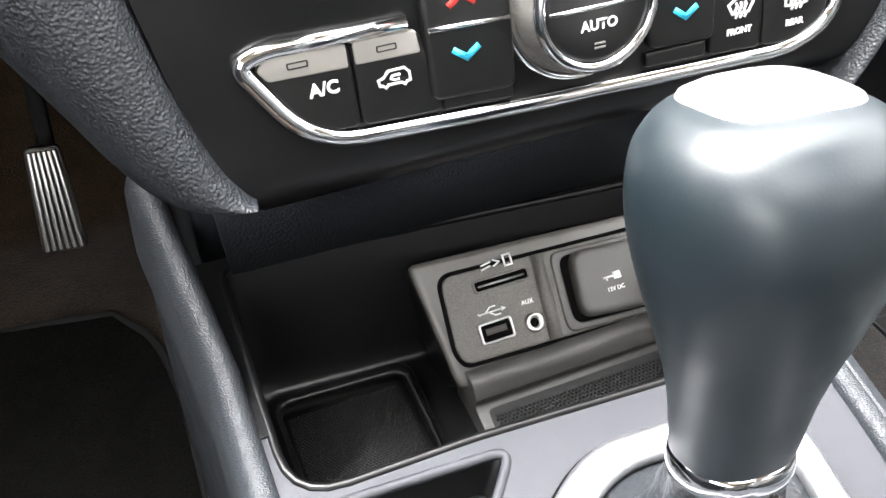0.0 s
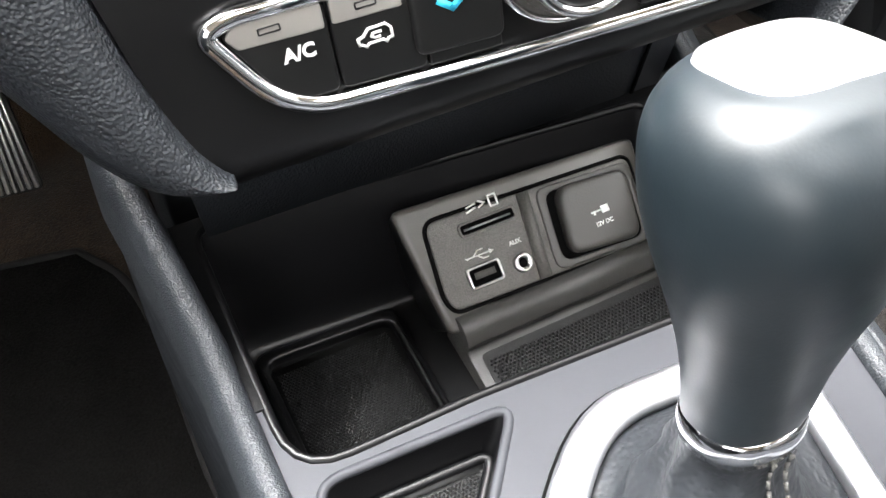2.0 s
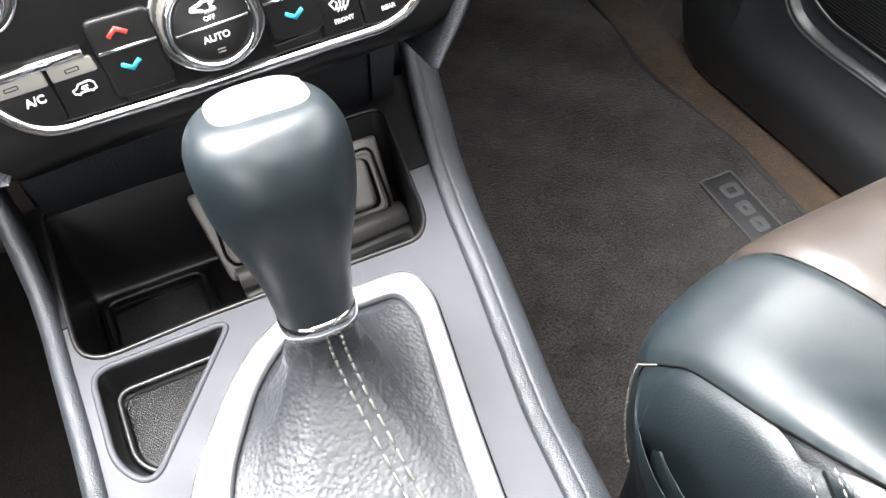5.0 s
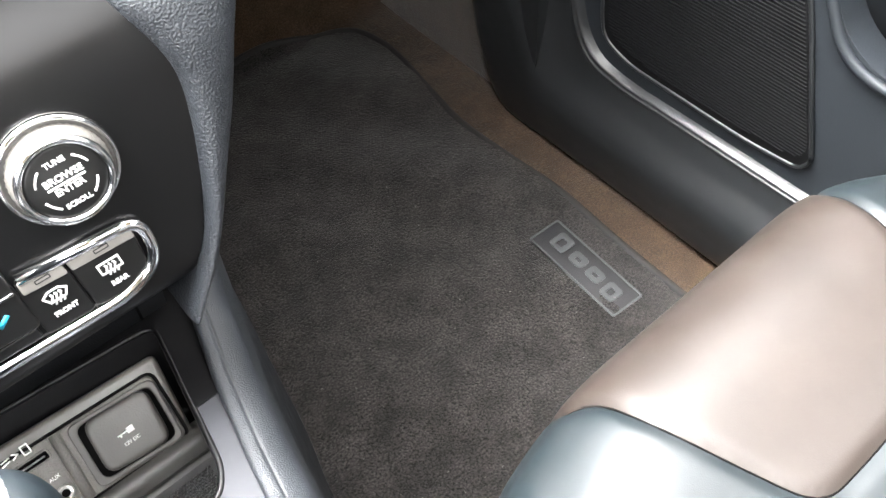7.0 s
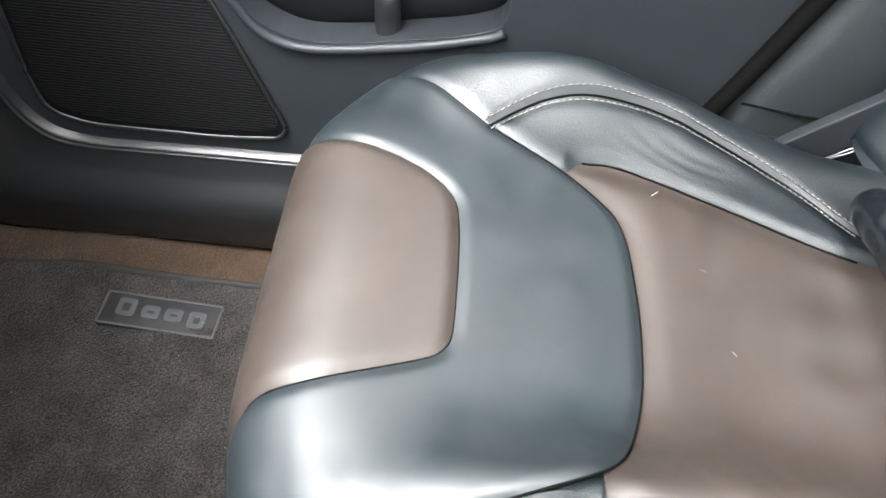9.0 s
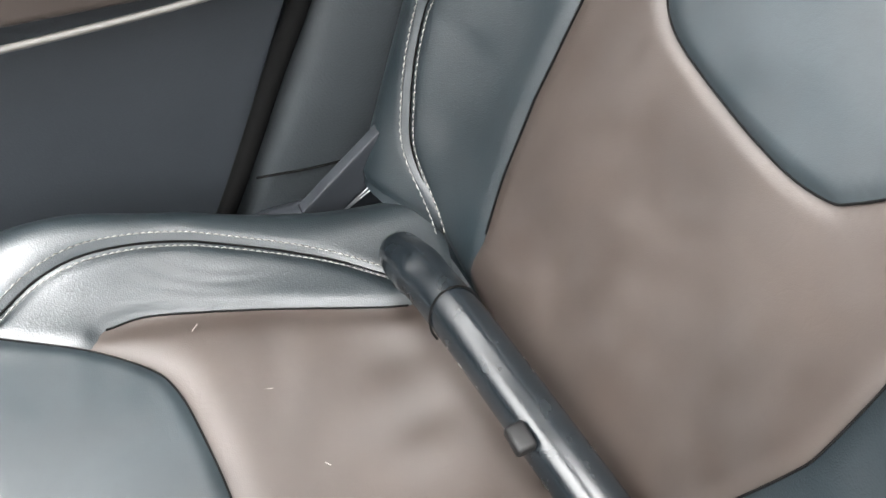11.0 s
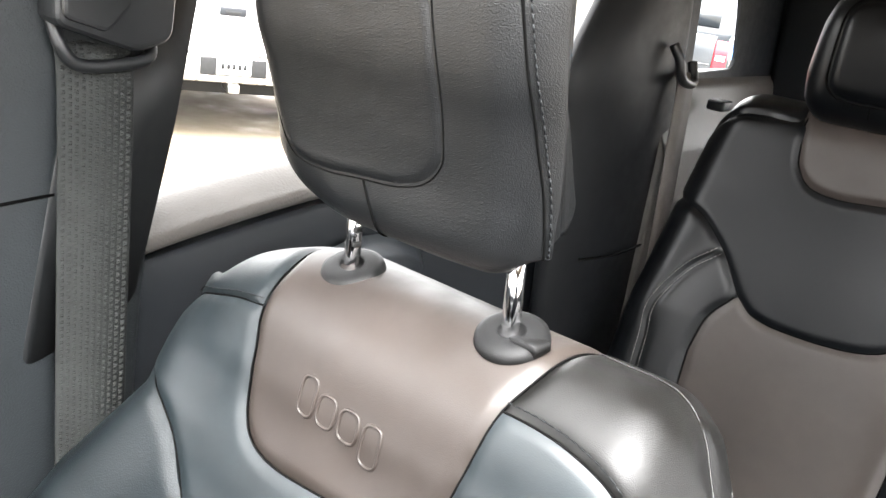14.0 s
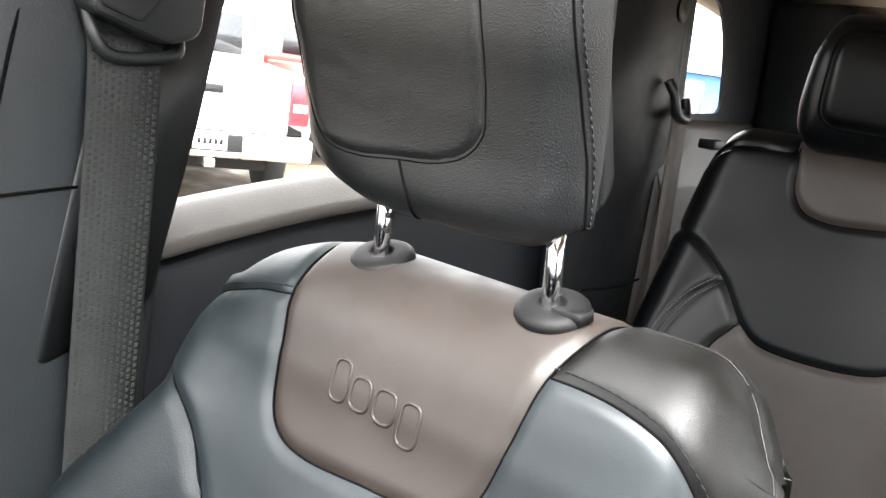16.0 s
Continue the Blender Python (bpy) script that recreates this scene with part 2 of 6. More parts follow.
def rounded(pts, r, n=5):
    """A polygon with its corners rounded; r one radius or one for each corner."""
    p = np.array(pts, float)
    rs = [r] * len(p) if np.isscalar(r) else r
    out = []
    for i, c in enumerate(p):
        a, b = p[i - 1], p[(i + 1) % len(p)]
        da, db = a - c, b - c
        la, lb = np.linalg.norm(da), np.linalg.norm(db)
        k = min(rs[i], 0.48 * la, 0.48 * lb)
        s, e = c + da / la * k, c + db / lb * k
        for t in np.linspace(0, 1, n):
            out.append((1 - t) ** 2 * s + 2 * t * (1 - t) * c + t**2 * e)
    return np.array(out)


def rect(x0, y0, x1, y1, r=0.0, n=5):
    pts = [(x0, y0), (x1, y0), (x1, y1), (x0, y1)]
    return rounded(pts, r, n) if r else np.array(pts, float)


class Plane:
    """A slanted drawing plane: a across, b up along it, d out of it."""

    def __init__(self, origin, across, up):
        self.o = np.array(origin, float)
        self.x = np.array(across, float) / np.linalg.norm(across)
        u = np.array(up, float)
        u -= self.x * (u @ self.x)
        self.y = u / np.linalg.norm(u)
        self.z = np.cross(self.x, self.y)

    def __call__(self, a, b, d=0.0):
        return self.o + self.x * a + self.y * b + self.z * d

    def matrix(self, a=0, b=0, d=0, s=1.0):
        m = Matrix.Identity(4)
        for k, ax in enumerate((self.x, self.y, self.z)):
            for r in range(3):
                m[r][k] = ax[r] * s
        m.translation = Vector(self(a, b, d))
        return m


def slab(plane, outline, d0, d1, bevel=0.0, seg=2, holes=()):
    """A flat piece of that outline on a plane, from depth d0 to d1, its front edges rounded."""
    bm = bmesh.new()
    loops = []
    for line in (outline, *holes):
        vs = [bm.verts.new(plane(a, b, d1)) for a, b in line]
        loops.append([bm.edges.new((vs[i - 1], vs[i])) for i in range(len(vs))])
    if holes:
        bmesh.ops.triangle_fill(bm, edges=[e for l in loops for e in l], use_beauty=True, normal=Vector(plane.z))
    else:
        bm.faces.new([e for e in [l.verts[1] for l in loops[0]]])
    faces = list(bm.faces)
    rim = [e for l in loops for e in l]
    back = bmesh.ops.extrude_face_region(bm, geom=faces)
    moved = [v for v in back["geom"] if isinstance(v, bmesh.types.BMVert)]
    for v in moved:
        v.co += Vector(plane.z * (d0 - d1))
    bmesh.ops.recalc_face_normals(bm, faces=list(bm.faces))
    if bevel:
        bm.edges.ensure_lookup_table()
        front = [e for e in bm.edges if all(abs((np.array(v.co) - plane.o) @ plane.z - d1) < 1e-6 for v in e.verts) and any(abs(f.normal @ Vector(plane.z)) < 0.5 for f in e.link_faces)]
        bmesh.ops.bevel(bm, geom=front, offset=bevel, segments=seg, affect="EDGES", profile=0.6, clamp_overlap=True)
    return bm


def tube(line, radius, sides=10, closed=False, flat=1.0, up=(0, 0, 1)):
    """A round (or flattened) bar along a line."""
    p = np.array(line, float)
    n = len(p)
    rad = np.broadcast_to(radius, (n,))
    tang = np.roll(p, -1, 0) - np.roll(p, 1, 0) if closed else np.gradient(p, axis=0)
    verts, faces = [], []
    up = np.array(up, float)
    for i in range(n):
        t = tang[i] / (np.linalg.norm(tang[i]) + 1e-12)
        s = np.cross(t, up)
        s /= np.linalg.norm(s) + 1e-12
        w = np.cross(s, t)
        for k in range(sides):
            a = 2 * math.pi * k / sides
            verts.append(p[i] + rad[i] * (math.cos(a) * s + flat * math.sin(a) * w))
    for i in range(n if closed else n - 1):
        for k in range(sides):
            a, b = i * sides + k, i * sides + (k + 1) % sides
            c, d = ((i + 1) % n) * sides + (k + 1) % sides, ((i + 1) % n) * sides + k
            faces.append((a, b, c, d))
    if not closed:
        faces.append(tuple(range(sides))[::-1])
        faces.append(tuple((n - 1) * sides + k for k in range(sides)))
    return pydata(verts, faces)


def loft(rings, cap0=True, cap1=True):
    """Skin over rings of equal count."""
    n = len(rings[0])
    verts = [v for r in rings for v in r]
    faces = []
    for i in range(len(rings) - 1):
        for k in range(n):
            faces.append((i * n + k, i * n + (k + 1) % n, (i + 1) * n + (k + 1) % n, (i + 1) * n + k))
    if cap0:
        faces.append(tuple(range(n))[::-1])
    if cap1:
        faces.append(tuple((len(rings) - 1) * n + k for k in range(n)))
    bm = bmesh.new()
    bm.from_mesh(pydata(verts, faces))
    bmesh.ops.recalc_face_normals(bm, faces=list(bm.faces))
    return bm


def lathe(plane, profile, sides=40, a=0.0, b=0.0):
    """A turned body: profile of (radius, depth) about the plane's normal at (a, b)."""
    rings = []
    for r, d in profile:
        rings.append([plane(a + r * math.cos(2 * math.pi * k / sides), b + r * math.sin(2 * math.pi * k / sides), d) for k in range(sides)])
    return loft(rings)


def block(x0, y0, z0, x1, y1, z1, bevel=0.0, seg=2):
    bm = bmesh.new()
    bmesh.ops.create_cube(bm, size=1)
    for v in bm.verts:
        v.co = ((x0 + x1) / 2 + v.co.x * (x1 - x0), (y0 + y1) / 2 + v.co.y * (y1 - y0), (z0 + z1) / 2 + v.co.z * (z1 - z0))
    if bevel:
        bmesh.ops.bevel(bm, geom=list(bm.edges), offset=bevel, segments=seg, affect="EDGES", profile=0.5)
    return bm


def prism(profile, axis, lo, hi, bevel=0.0, seg=2):
    """A profile extruded along x, y or z. The profile gives the other two in order."""
    bm = bmesh.new()
    put = {"x": lambda p, s: (s, p[0], p[1]), "y": lambda p, s: (p[0], s, p[1]), "z": lambda p, s: (p[0], p[1], s)}[axis]
    va = [bm.verts.new(put(p, lo)) for p in profile]
    vb = [bm.verts.new(put(p, hi)) for p in profile]
    n = len(profile)
    bm.faces.new(va)
    bm.faces.new(vb[::-1])
    for i in range(n):
        bm.faces.new((va[i], vb[i], vb[(i + 1) % n], va[(i + 1) % n]))
    bmesh.ops.recalc_face_normals(bm, faces=list(bm.faces))
    if bevel:
        bmesh.ops.bevel(bm, geom=list(bm.edges), offset=bevel, segments=seg, affect="EDGES", profile=0.5, clamp_overlap=True)
    return bm


def text_mesh(words, size, plane, a, b, d, depth=0.0004, turn=0.0, bold=0.0):
    """Printed words on a plane, centred at (a, b)."""
    cu = bpy.data.curves.new("words", "FONT")
    cu.body, cu.size, cu.extrude, cu.align_x, cu.align_y, cu.offset = words, size, depth, "CENTER", "CENTER", bold
    cu.resolution_u = 3
    ob = bpy.data.objects.new("words", cu)
    scene.collection.objects.link(ob)
    bpy.context.view_layer.update()
    me = bpy.data.meshes.new_from_object(ob.evaluated_get(bpy.context.evaluated_depsgraph_get()))
    bpy.data.objects.remove(ob)
    me.transform(plane.matrix(a, b, d) @ Matrix.Rotation(turn, 4, "Z"))
    return me


def bars(plane, rects, d, depth=0.0005):
    """Small flat strokes, each (a0, b0, a1, b1), joined into one printed mark."""
    verts, faces = [], []
    for a0, b0, a1, b1 in rects:
        k = len(verts)
        for dd in (d, d + depth):
            verts += [plane(a0, b0, dd), plane(a1, b0, dd), plane(a1, b1, dd), plane(a0, b1, dd)]
        faces += [(k + 4, k + 5, k + 6, k + 7)] + [(k + i, k + (i + 1) % 4, k + 4 + (i + 1) % 4, k + 4 + i) for i in range(4)]
    return pydata(verts, faces)


def strokes(plane, lines, d, w):
    """Thin printed lines through points of the plane, joined into one mark."""
    verts, faces = [], []
    for line in lines:
        for p, q in zip(line[:-1], line[1:]):
            p, q = np.array(p, float), np.array(q, float)
            t = (q - p) / (np.linalg.norm(q - p) + 1e-9)
            s = np.array((-t[1], t[0])) * w / 2
            e = t * w / 3
            k = len(verts)
            quad = (p - e + s, p - e - s, q + e - s, q + e + s)
            verts += [plane(*c, d + 0.0005) for c in quad] + [plane(*c, d) for c in quad]
            faces += [(k, k + 1, k + 2, k + 3)] + [(k + 4 + i, k + 4 + (i + 1) % 4, k + (i + 1) % 4, k + i) for i in range(4)]
    return pydata(verts, faces)


def ease(x):
    x = np.clip(x, 0, 1)
    return x * x * (3 - 2 * x)


class Shell:
    """A padded surface: a profile in y and z swept across x, with rounded sides. u runs across and v along the profile, in metres."""

    def __init__(self, cx, profile, flat, radius, width=None, bulge=None, closed=False, side=1.0, width_inner=None, depth=None):
        c = crom(profile, 24, closed)
        if closed:
            c = np.vstack([c, c[:1]])
        s = np.r_[0, np.cumsum(np.linalg.norm(np.diff(c, axis=0), axis=1))]
        self.length = s[-1]
        self.v = np.linspace(0, s[-1], 400)
        self.c = np.stack([np.interp(self.v, s, c[:, k]) for k in (0, 1)], 1)
        t = np.gradient(self.c, axis=0)
        if closed:
            t[0] = t[-1] = t[1] + t[-2]
        t /= np.linalg.norm(t, axis=1)[:, None]
        self.n = np.stack([t[:, 1], -t[:, 0]], 1) * side
        self.cx, self.flat, self.radius, self.width, self.bulge = cx, flat, radius, width, bulge
        self.inner = width if width_inner is None else width_inner
        self.depth = depth

    def __call__(self, u, v, lift=0.0):
        u, v = np.asarray(u, float), np.asarray(v, float)
        cy, cz = np.interp(v, self.v, self.c[:, 0]), np.interp(v, self.v, self.c[:, 1])
        ny, nz = np.interp(v, self.v, self.n[:, 0]), np.interp(v, self.v, self.n[:, 1])
        a = np.clip((np.abs(u) - self.flat) / self.radius, 0, np.pi / 2)
        over = np.maximum(np.abs(u) - self.flat - self.radius * np.pi / 2, 0)
        x = np.sign(u) * (np.minimum(np.abs(u), self.flat) + self.radius * np.sin(a))
        w = 1.0 if self.width is None else np.where(u < 0, np.interp(v, *self.inner), np.interp(v, *self.width))
        h = -self.radius * (1 - np.cos(a)) - over + (0 if self.bulge is None else self.bulge(u, v)) + lift * np.cos(a)
        if self.depth is not None:
            h = self.depth(h, v)
        return np.stack([self.cx + x * w + lift * np.sign(u) * np.sin(a), cy + ny * h, cz + nz * h], -1)


def skin(shell, u0, u1, v0, v1, lift, nu=60, nv=80, taper=None):
    """The plain padding under the sewn panels; taper narrows it along v."""
    U, V = np.meshgrid(np.linspace(u0, u1, nu), np.linspace(v0, v1, nv))
    U = U if taper is None else U * np.interp(V, *taper)
    P = shell(U, V, lift).reshape(-1, 3)
    faces = [(j * nu + i, j * nu + i + 1, (j + 1) * nu + i + 1, (j + 1) * nu + i) for j in range(nv - 1) for i in range(nu - 1)]
    return pydata(P, faces)


def sewn(shell, outline, lift=0.0, groove=0.006, edge=0.010, step=0.0045, smooth=6, extra=None):
    """A leather panel of that outline in (u, v): full in the middle, drawn down into the seam all round."""
    poly = crom(outline, smooth, True) if smooth else np.array(outline, float)
    lo, hi = poly.min(0) - step, poly.max(0) + step
    nu, nv = int((hi[0] - lo[0]) / step) + 2, int((hi[1] - lo[1]) / step) + 2
    U, V = np.meshgrid(lo[0] + step * np.arange(nu), lo[1] + step * np.arange(nv))
    P = np.stack([U.ravel(), V.ravel()], 1)
    A, B = poly, np.roll(poly, -1, 0)
    inside = np.zeros(len(P), bool)
    best, where = np.full(len(P), 9.0), P.copy()
    for a, b in zip(A, B):
        d = b - a
        if abs(d[1]) > 1e-12:
            cross = (a[1] > P[:, 1]) != (b[1] > P[:, 1])
            inside ^= cross & (P[:, 0] < d[0] * (P[:, 1] - a[1]) / d[1] + a[0])
        t = np.clip(((P - a) @ d) / (d @ d + 1e-15), 0, 1)
        c = a + t[:, None] * d
        r = np.hypot(*(P - c).T)
        near = r < best
        best[near], where[near] = r[near], c[near]
    P = np.where(inside[:, None], P, where)
    dist = np.where(inside, best, 0)
    h = lift - groove * np.exp(-((dist / edge) ** 2))
    if extra is not None:
        h = h + extra(P[:, 0], P[:, 1]) * (1 - np.exp(-((dist / 0.02) ** 2)))
    X = shell(P[:, 0], P[:, 1], h)
    ins = inside.reshape(nv, nu)
    use = ins[:-1, :-1] | ins[1:, :-1] | ins[:-1, 1:] | ins[1:, 1:]
    faces = [(j * nu + i, j * nu + i + 1, (j + 1) * nu + i + 1, (j + 1) * nu + i) for j, i in np.argwhere(use)]
    bm = bmesh.new()
    bm.from_mesh(pydata(X, faces))
    bmesh.ops.delete(bm, geom=[v for v in bm.verts if not v.link_faces], context="VERTS")
    bmesh.ops.remove_doubles(bm, verts=list(bm.verts), dist=0.0002)
    return bm


def stitches(shell, line, offset=0.0, lift=0.0015, pitch=0.0058, length=0.0049, radius=0.0007, smooth=10):
    """Sewing thread along a line in (u, v): one short raised stitch after another."""
    p = crom(line, smooth)
    s = np.r_[0, np.cumsum(np.hypot(*np.diff(p, axis=0).T))]
    t = np.gradient(p, axis=0)
    t /= np.linalg.norm(t, axis=1)[:, None] + 1e-12
    p = p + offset * np.stack([-t[:, 1], t[:, 0]], 1)
    verts, faces = [], []
    k = 0.0
    while k + length < s[-1]:
        uv = np.stack([np.interp([k, k + length * 0.5, k + length], s, p[:, j]) for j in (0, 1)], 1)
        a, m, b = shell(uv[:, 0], uv[:, 1], np.array([lift * 0.2, lift, lift * 0.2]))
        d = (b - a) / (np.linalg.norm(b - a) + 1e-9)
        n = np.cross(d, (0.3, 0.5, 0.8))
        n /= np.linalg.norm(n)
        w = np.cross(d, n)
        base = len(verts)
        for c, r in ((a, 0.5), (m, 1.0), (b, 0.5)):
            for q in range(5):
                g = 2 * math.pi * q / 5
                verts.append(c + radius * r * (math.cos(g) * n + math.sin(g) * w))
        for ring in (0, 5):
            for q in range(5):
                faces.append((base + ring + q, base + ring + (q + 1) % 5, base + ring + 5 + (q + 1) % 5, base + ring + 5 + q))
        faces += [tuple(base + q for q in range(5))[::-1], tuple(base + 10 + q for q in range(5))]
        k += pitch
    return pydata(verts, faces)


def cord(shell, line, lift, radius, smooth=10, sides=6):
    """A thin raised or sunk line along (u, v)."""
    p = crom(line, smooth)
    return tube(shell(p[:, 0], p[:, 1], lift), radius, sides, up=(0.31, 0.2, 0.93))


# ---- ground and floor ----
LOT = -0.52


def sheet_grid(x0, y0, x1, y1, nx, ny, height):
    xs, ys = np.linspace(x0, x1, nx), np.linspace(y0, y1, ny)
    verts = [(x, y, height(x, y)) for y in ys for x in xs]
    faces = [(j * nx + i, j * nx + i + 1, (j + 1) * nx + i + 1, (j + 1) * nx + i) for j in range(ny - 1) for i in range(nx - 1)]
    return pydata(verts, faces)


tagged(part("ground", sheet_grid(-900, -900, 900, 900, 61, 61, lambda x, y: LOT), GROUND), "wet brown gravel and asphalt of the parking lot", "ground", kind="structure")


def carpet_z(x, y):
    rise = 0.0 if y < 0.87 else (y - 0.87) * 1.1
    return 0.034 + rise + 0.10 * max(0, 0.17 - abs(x)) + 0.003 * math.sin(31 * x) * math.sin(23 * y)


tagged(part("floor", sheet_grid(-0.74, -2.3, 0.74, 1.15, 75, 150, carpet_z), CARPET), "brown looped carpet of the car floor", "floor", kind="structure")

# ---- car shell: firewall, roof, side walls with their window openings, tail ----
tagged(part("wall_front", prism([(1.02, -0.1), (1.10, -0.1), (1.10, 0.9), (1.02, 0.86)], "x", -0.78, 0.78), PLASTIC, smooth=False), "dark bulkhead behind the dashboard", "wall", kind="structure")
ROOF = Plane((0, 0, 1.315), (1, 0, 0), (0, 1, 0))
# unseen roof opening, added and trimmed to shape highlights on the seat
roof_light_hole = rect(-0.24, -0.74, 0.40, -0.22, 0.06)
tagged(part("ceiling", slab(ROOF, [(-0.66, -2.10), (0.66, -2.10), (0.66, -0.08), (-0.66, -0.08)], 0.0, 0.045, 0.0, holes=[roof_light_hole]), LINER, smooth=False), "beige cloth headliner with an unseen opening added for light", "ceiling", kind="structure")
tagged(part("ceiling", prism([(-2.10, 1.315), (-2.35, 1.25), (-2.35, 1.30), (-2.10, 1.36)], "x", -0.66, 0.66), LINER), "beige cloth headliner over the tail", "ceiling", kind="structure")
# unseen forward strip, added and sized to cut the light coming in
tagged(part("ceiling", prism([(-0.08, 1.315), (0.0, 1.302), (0.08, 1.290), (0.09, 1.315), (0.0, 1.345), (-0.08, 1.36)], "x", -0.66, 0.66), LINER), "beige headliner strip, unseen, that holds back windscreen light", "ceiling", kind="structure")


def side_wall(name, s, label):
    """Body side with its window openings: lower wall, roof rail, posts."""
    root = thing(name, (0.76 * s, -0.5, 0.5), label, "wall", kind="structure")
    lo, hi = sorted((0.765 * s, 0.80 * s))
    piece("lower_wall", block(lo, -2.35, -0.2, hi, 1.1, 0.86, 0.01), PLASTIC, root, smooth=False)
    if s < 0:
        # unseen panel beside the wheel, added to block light through the driver's window
        piece("light_block", block(lo, -0.34, 0.855, hi, 0.40, 1.27, 0.01), PLASTIC, root, smooth=False)
    rail = [(0.95, 0.90), (0.55, 1.04), (0.20, 1.20), (-0.06, 1.30), (-0.6, 1.325), (-1.4, 1.325), (-2.1, 1.28), (-2.35, 1.2)]
    line = crom([((0.74 - 0.07 * (z > 1.15)) * s, y, z) for y, z in rail], 8)
    piece("roof_rail", tube(line, 0.045, 10), LINER, root)
    return root


side_wall("wall_left", -1, "plain dark body side of the car")
side_wall("wall_right", 1, "dark body side behind the trim")
tail_wall = prism([(-2.38, -0.2), (-2.33, -0.2), (-2.33, 0.95), (-2.38, 0.95)], "x", -0.78, 0.78)
tagged(part("wall_back", tail_wall, PLASTIC, smooth=False), "dark tailgate trim behind the cargo bay", "wall", kind="structure")

# ---- footwell: mat with its badge, sill trim, kick panel ----
mat_outline = crom([(0.150, 0.02), (0.158, 0.20), (0.18, 0.45), (0.205, 0.62), (0.24, 0.80), (0.34, 0.87), (0.47, 0.885), (0.565, 0.872), (0.622, 0.840), (0.640, 0.79), (0.640, 0.74),
                    (0.626, 0.66), (0.615, 0.57), (0.620, 0.48), (0.626, 0.40), (0.621, 0.30), (0.619, 0.20), (0.617, 0.10), (0.60, -0.02), (0.40, -0.06), (0.22, -0.04)], 8, True)


def mat_sheet(outline, z0, thick, step=0.012):
    """A pile mat that follows the floor, slightly uneven."""
    lo, hi = outline.min(0) - step, outline.max(0) + step
    flat = Shell(0, [(-2, 0), (2, 0)], 9, 1)
    bm = sewn(flat, outline + np.array((0, 2.0)), 0, 0, 0.01, step, 0)
    for v in bm.verts:
        n = noise.noise(Vector((v.co.x * 9, v.co.y * 9, 0))) * 0.003 + noise.noise(Vector((v.co.x * 60, v.co.y * 60, 3))) * 0.0010
        v.co.z = carpet_z(v.co.x, v.co.y) + thick + n + z0
    bmesh.ops.recalc_face_normals(bm, faces=list(bm.faces))
    return bm


floor_mat = thing("floor_mat", (0.42, 0.35, 0.04), "dark grey-brown carpet floor mat with bound edge and badge", "floor mat", "floor mats")
piece("carpet", mat_sheet(mat_outline, 0, 0.011), MAT, floor_mat)
edge = [(x, y, carpet_z(x, y) + 0.008) for x, y in mat_outline]
piece("binding", tube(edge, 0.0055, 8, True), MAT_EDGE, floor_mat, "dark sewn edge binding")
BADGEP = Plane((0.560, 0.2825, carpet_z(0.560, 0.2825) + 0.0125), (0.0514, 1, 0), (-1, 0.0514, 0))
plate = piece("badge_plate", slab(BADGEP, rect(-0.073, -0.023, 0.073, 0.023, 0.003), -0.003, 0.002, 0.0008), BADGE, floor_mat, "black rubber badge plate")
piece("badge_rim", slab(BADGEP, rect(-0.074, -0.024, 0.074, 0.024, 0.003), 0.0, 0.003, 0.0006, holes=[rect(-0.0715, -0.0215, 0.0715, 0.0215, 0.002)]), BADGE_TXT, floor_mat)
for a0, a1, b0, b1 in ((-0.058, -0.036, -0.010, 0.013), (-0.029, -0.006, -0.010, 0.008), (0.0, 0.023, -0.010, 0.008), (0.031, 0.055, -0.016, 0.009)):
    piece("raised_mark", slab(BADGEP, rect(a0, b0, a1, b1, 0.006), 0.001, 0.0036, 0.0008, holes=[rect(a0 + 0.007, b0 + 0.007, a1 - 0.007, b1 - 0.006, 0.002)]), BADGE_TXT, floor_mat, "grey raised mark")
ANCH = Plane((0.201, 0.136, carpet_z(0.201, 0.136) + 0.012), (1, 0, 0), (0, 1, 0))
piece("anchor_disc", lathe(ANCH, [(0.0, 0.0), (0.0215, 0.0), (0.0225, 0.002), (0.020, 0.0042), (0.009, 0.0036), (0.0075, 0.0005), (0.0, 0.0005)], 32), ANCHOR, floor_mat, "grey plastic mat anchor disc")
piece("anchor_hole", lathe(ANCH, [(0.0, 0.0008), (0.0068, 0.0008), (0.0066, 0.0036), (0.0052, 0.0040), (0.0045, 0.0014), (0.0, 0.0014)], 20), DARKHOLE, floor_mat)

# lint and crumbs on the mat
rng = random.Random(4)
lint = bmesh.new()
for _ in range(70):
    x, y = rng.uniform(0.2, 0.6), rng.uniform(0.1, 0.75)
    m = Matrix.Translation((x, y, carpet_z(x, y) + 0.013)) @ Matrix.Rotation(rng.uniform(0, 6.3), 4, "Z") @ Matrix.Diagonal((rng.uniform(0.0006, 0.0025), 0.0006, 0.0004, 1))
    bmesh.ops.create_cube(lint, size=1, matrix=m)
tagged(part("lint", lint, HUB), "pale lint specks on the floor mat", "lint", kind="stuff")

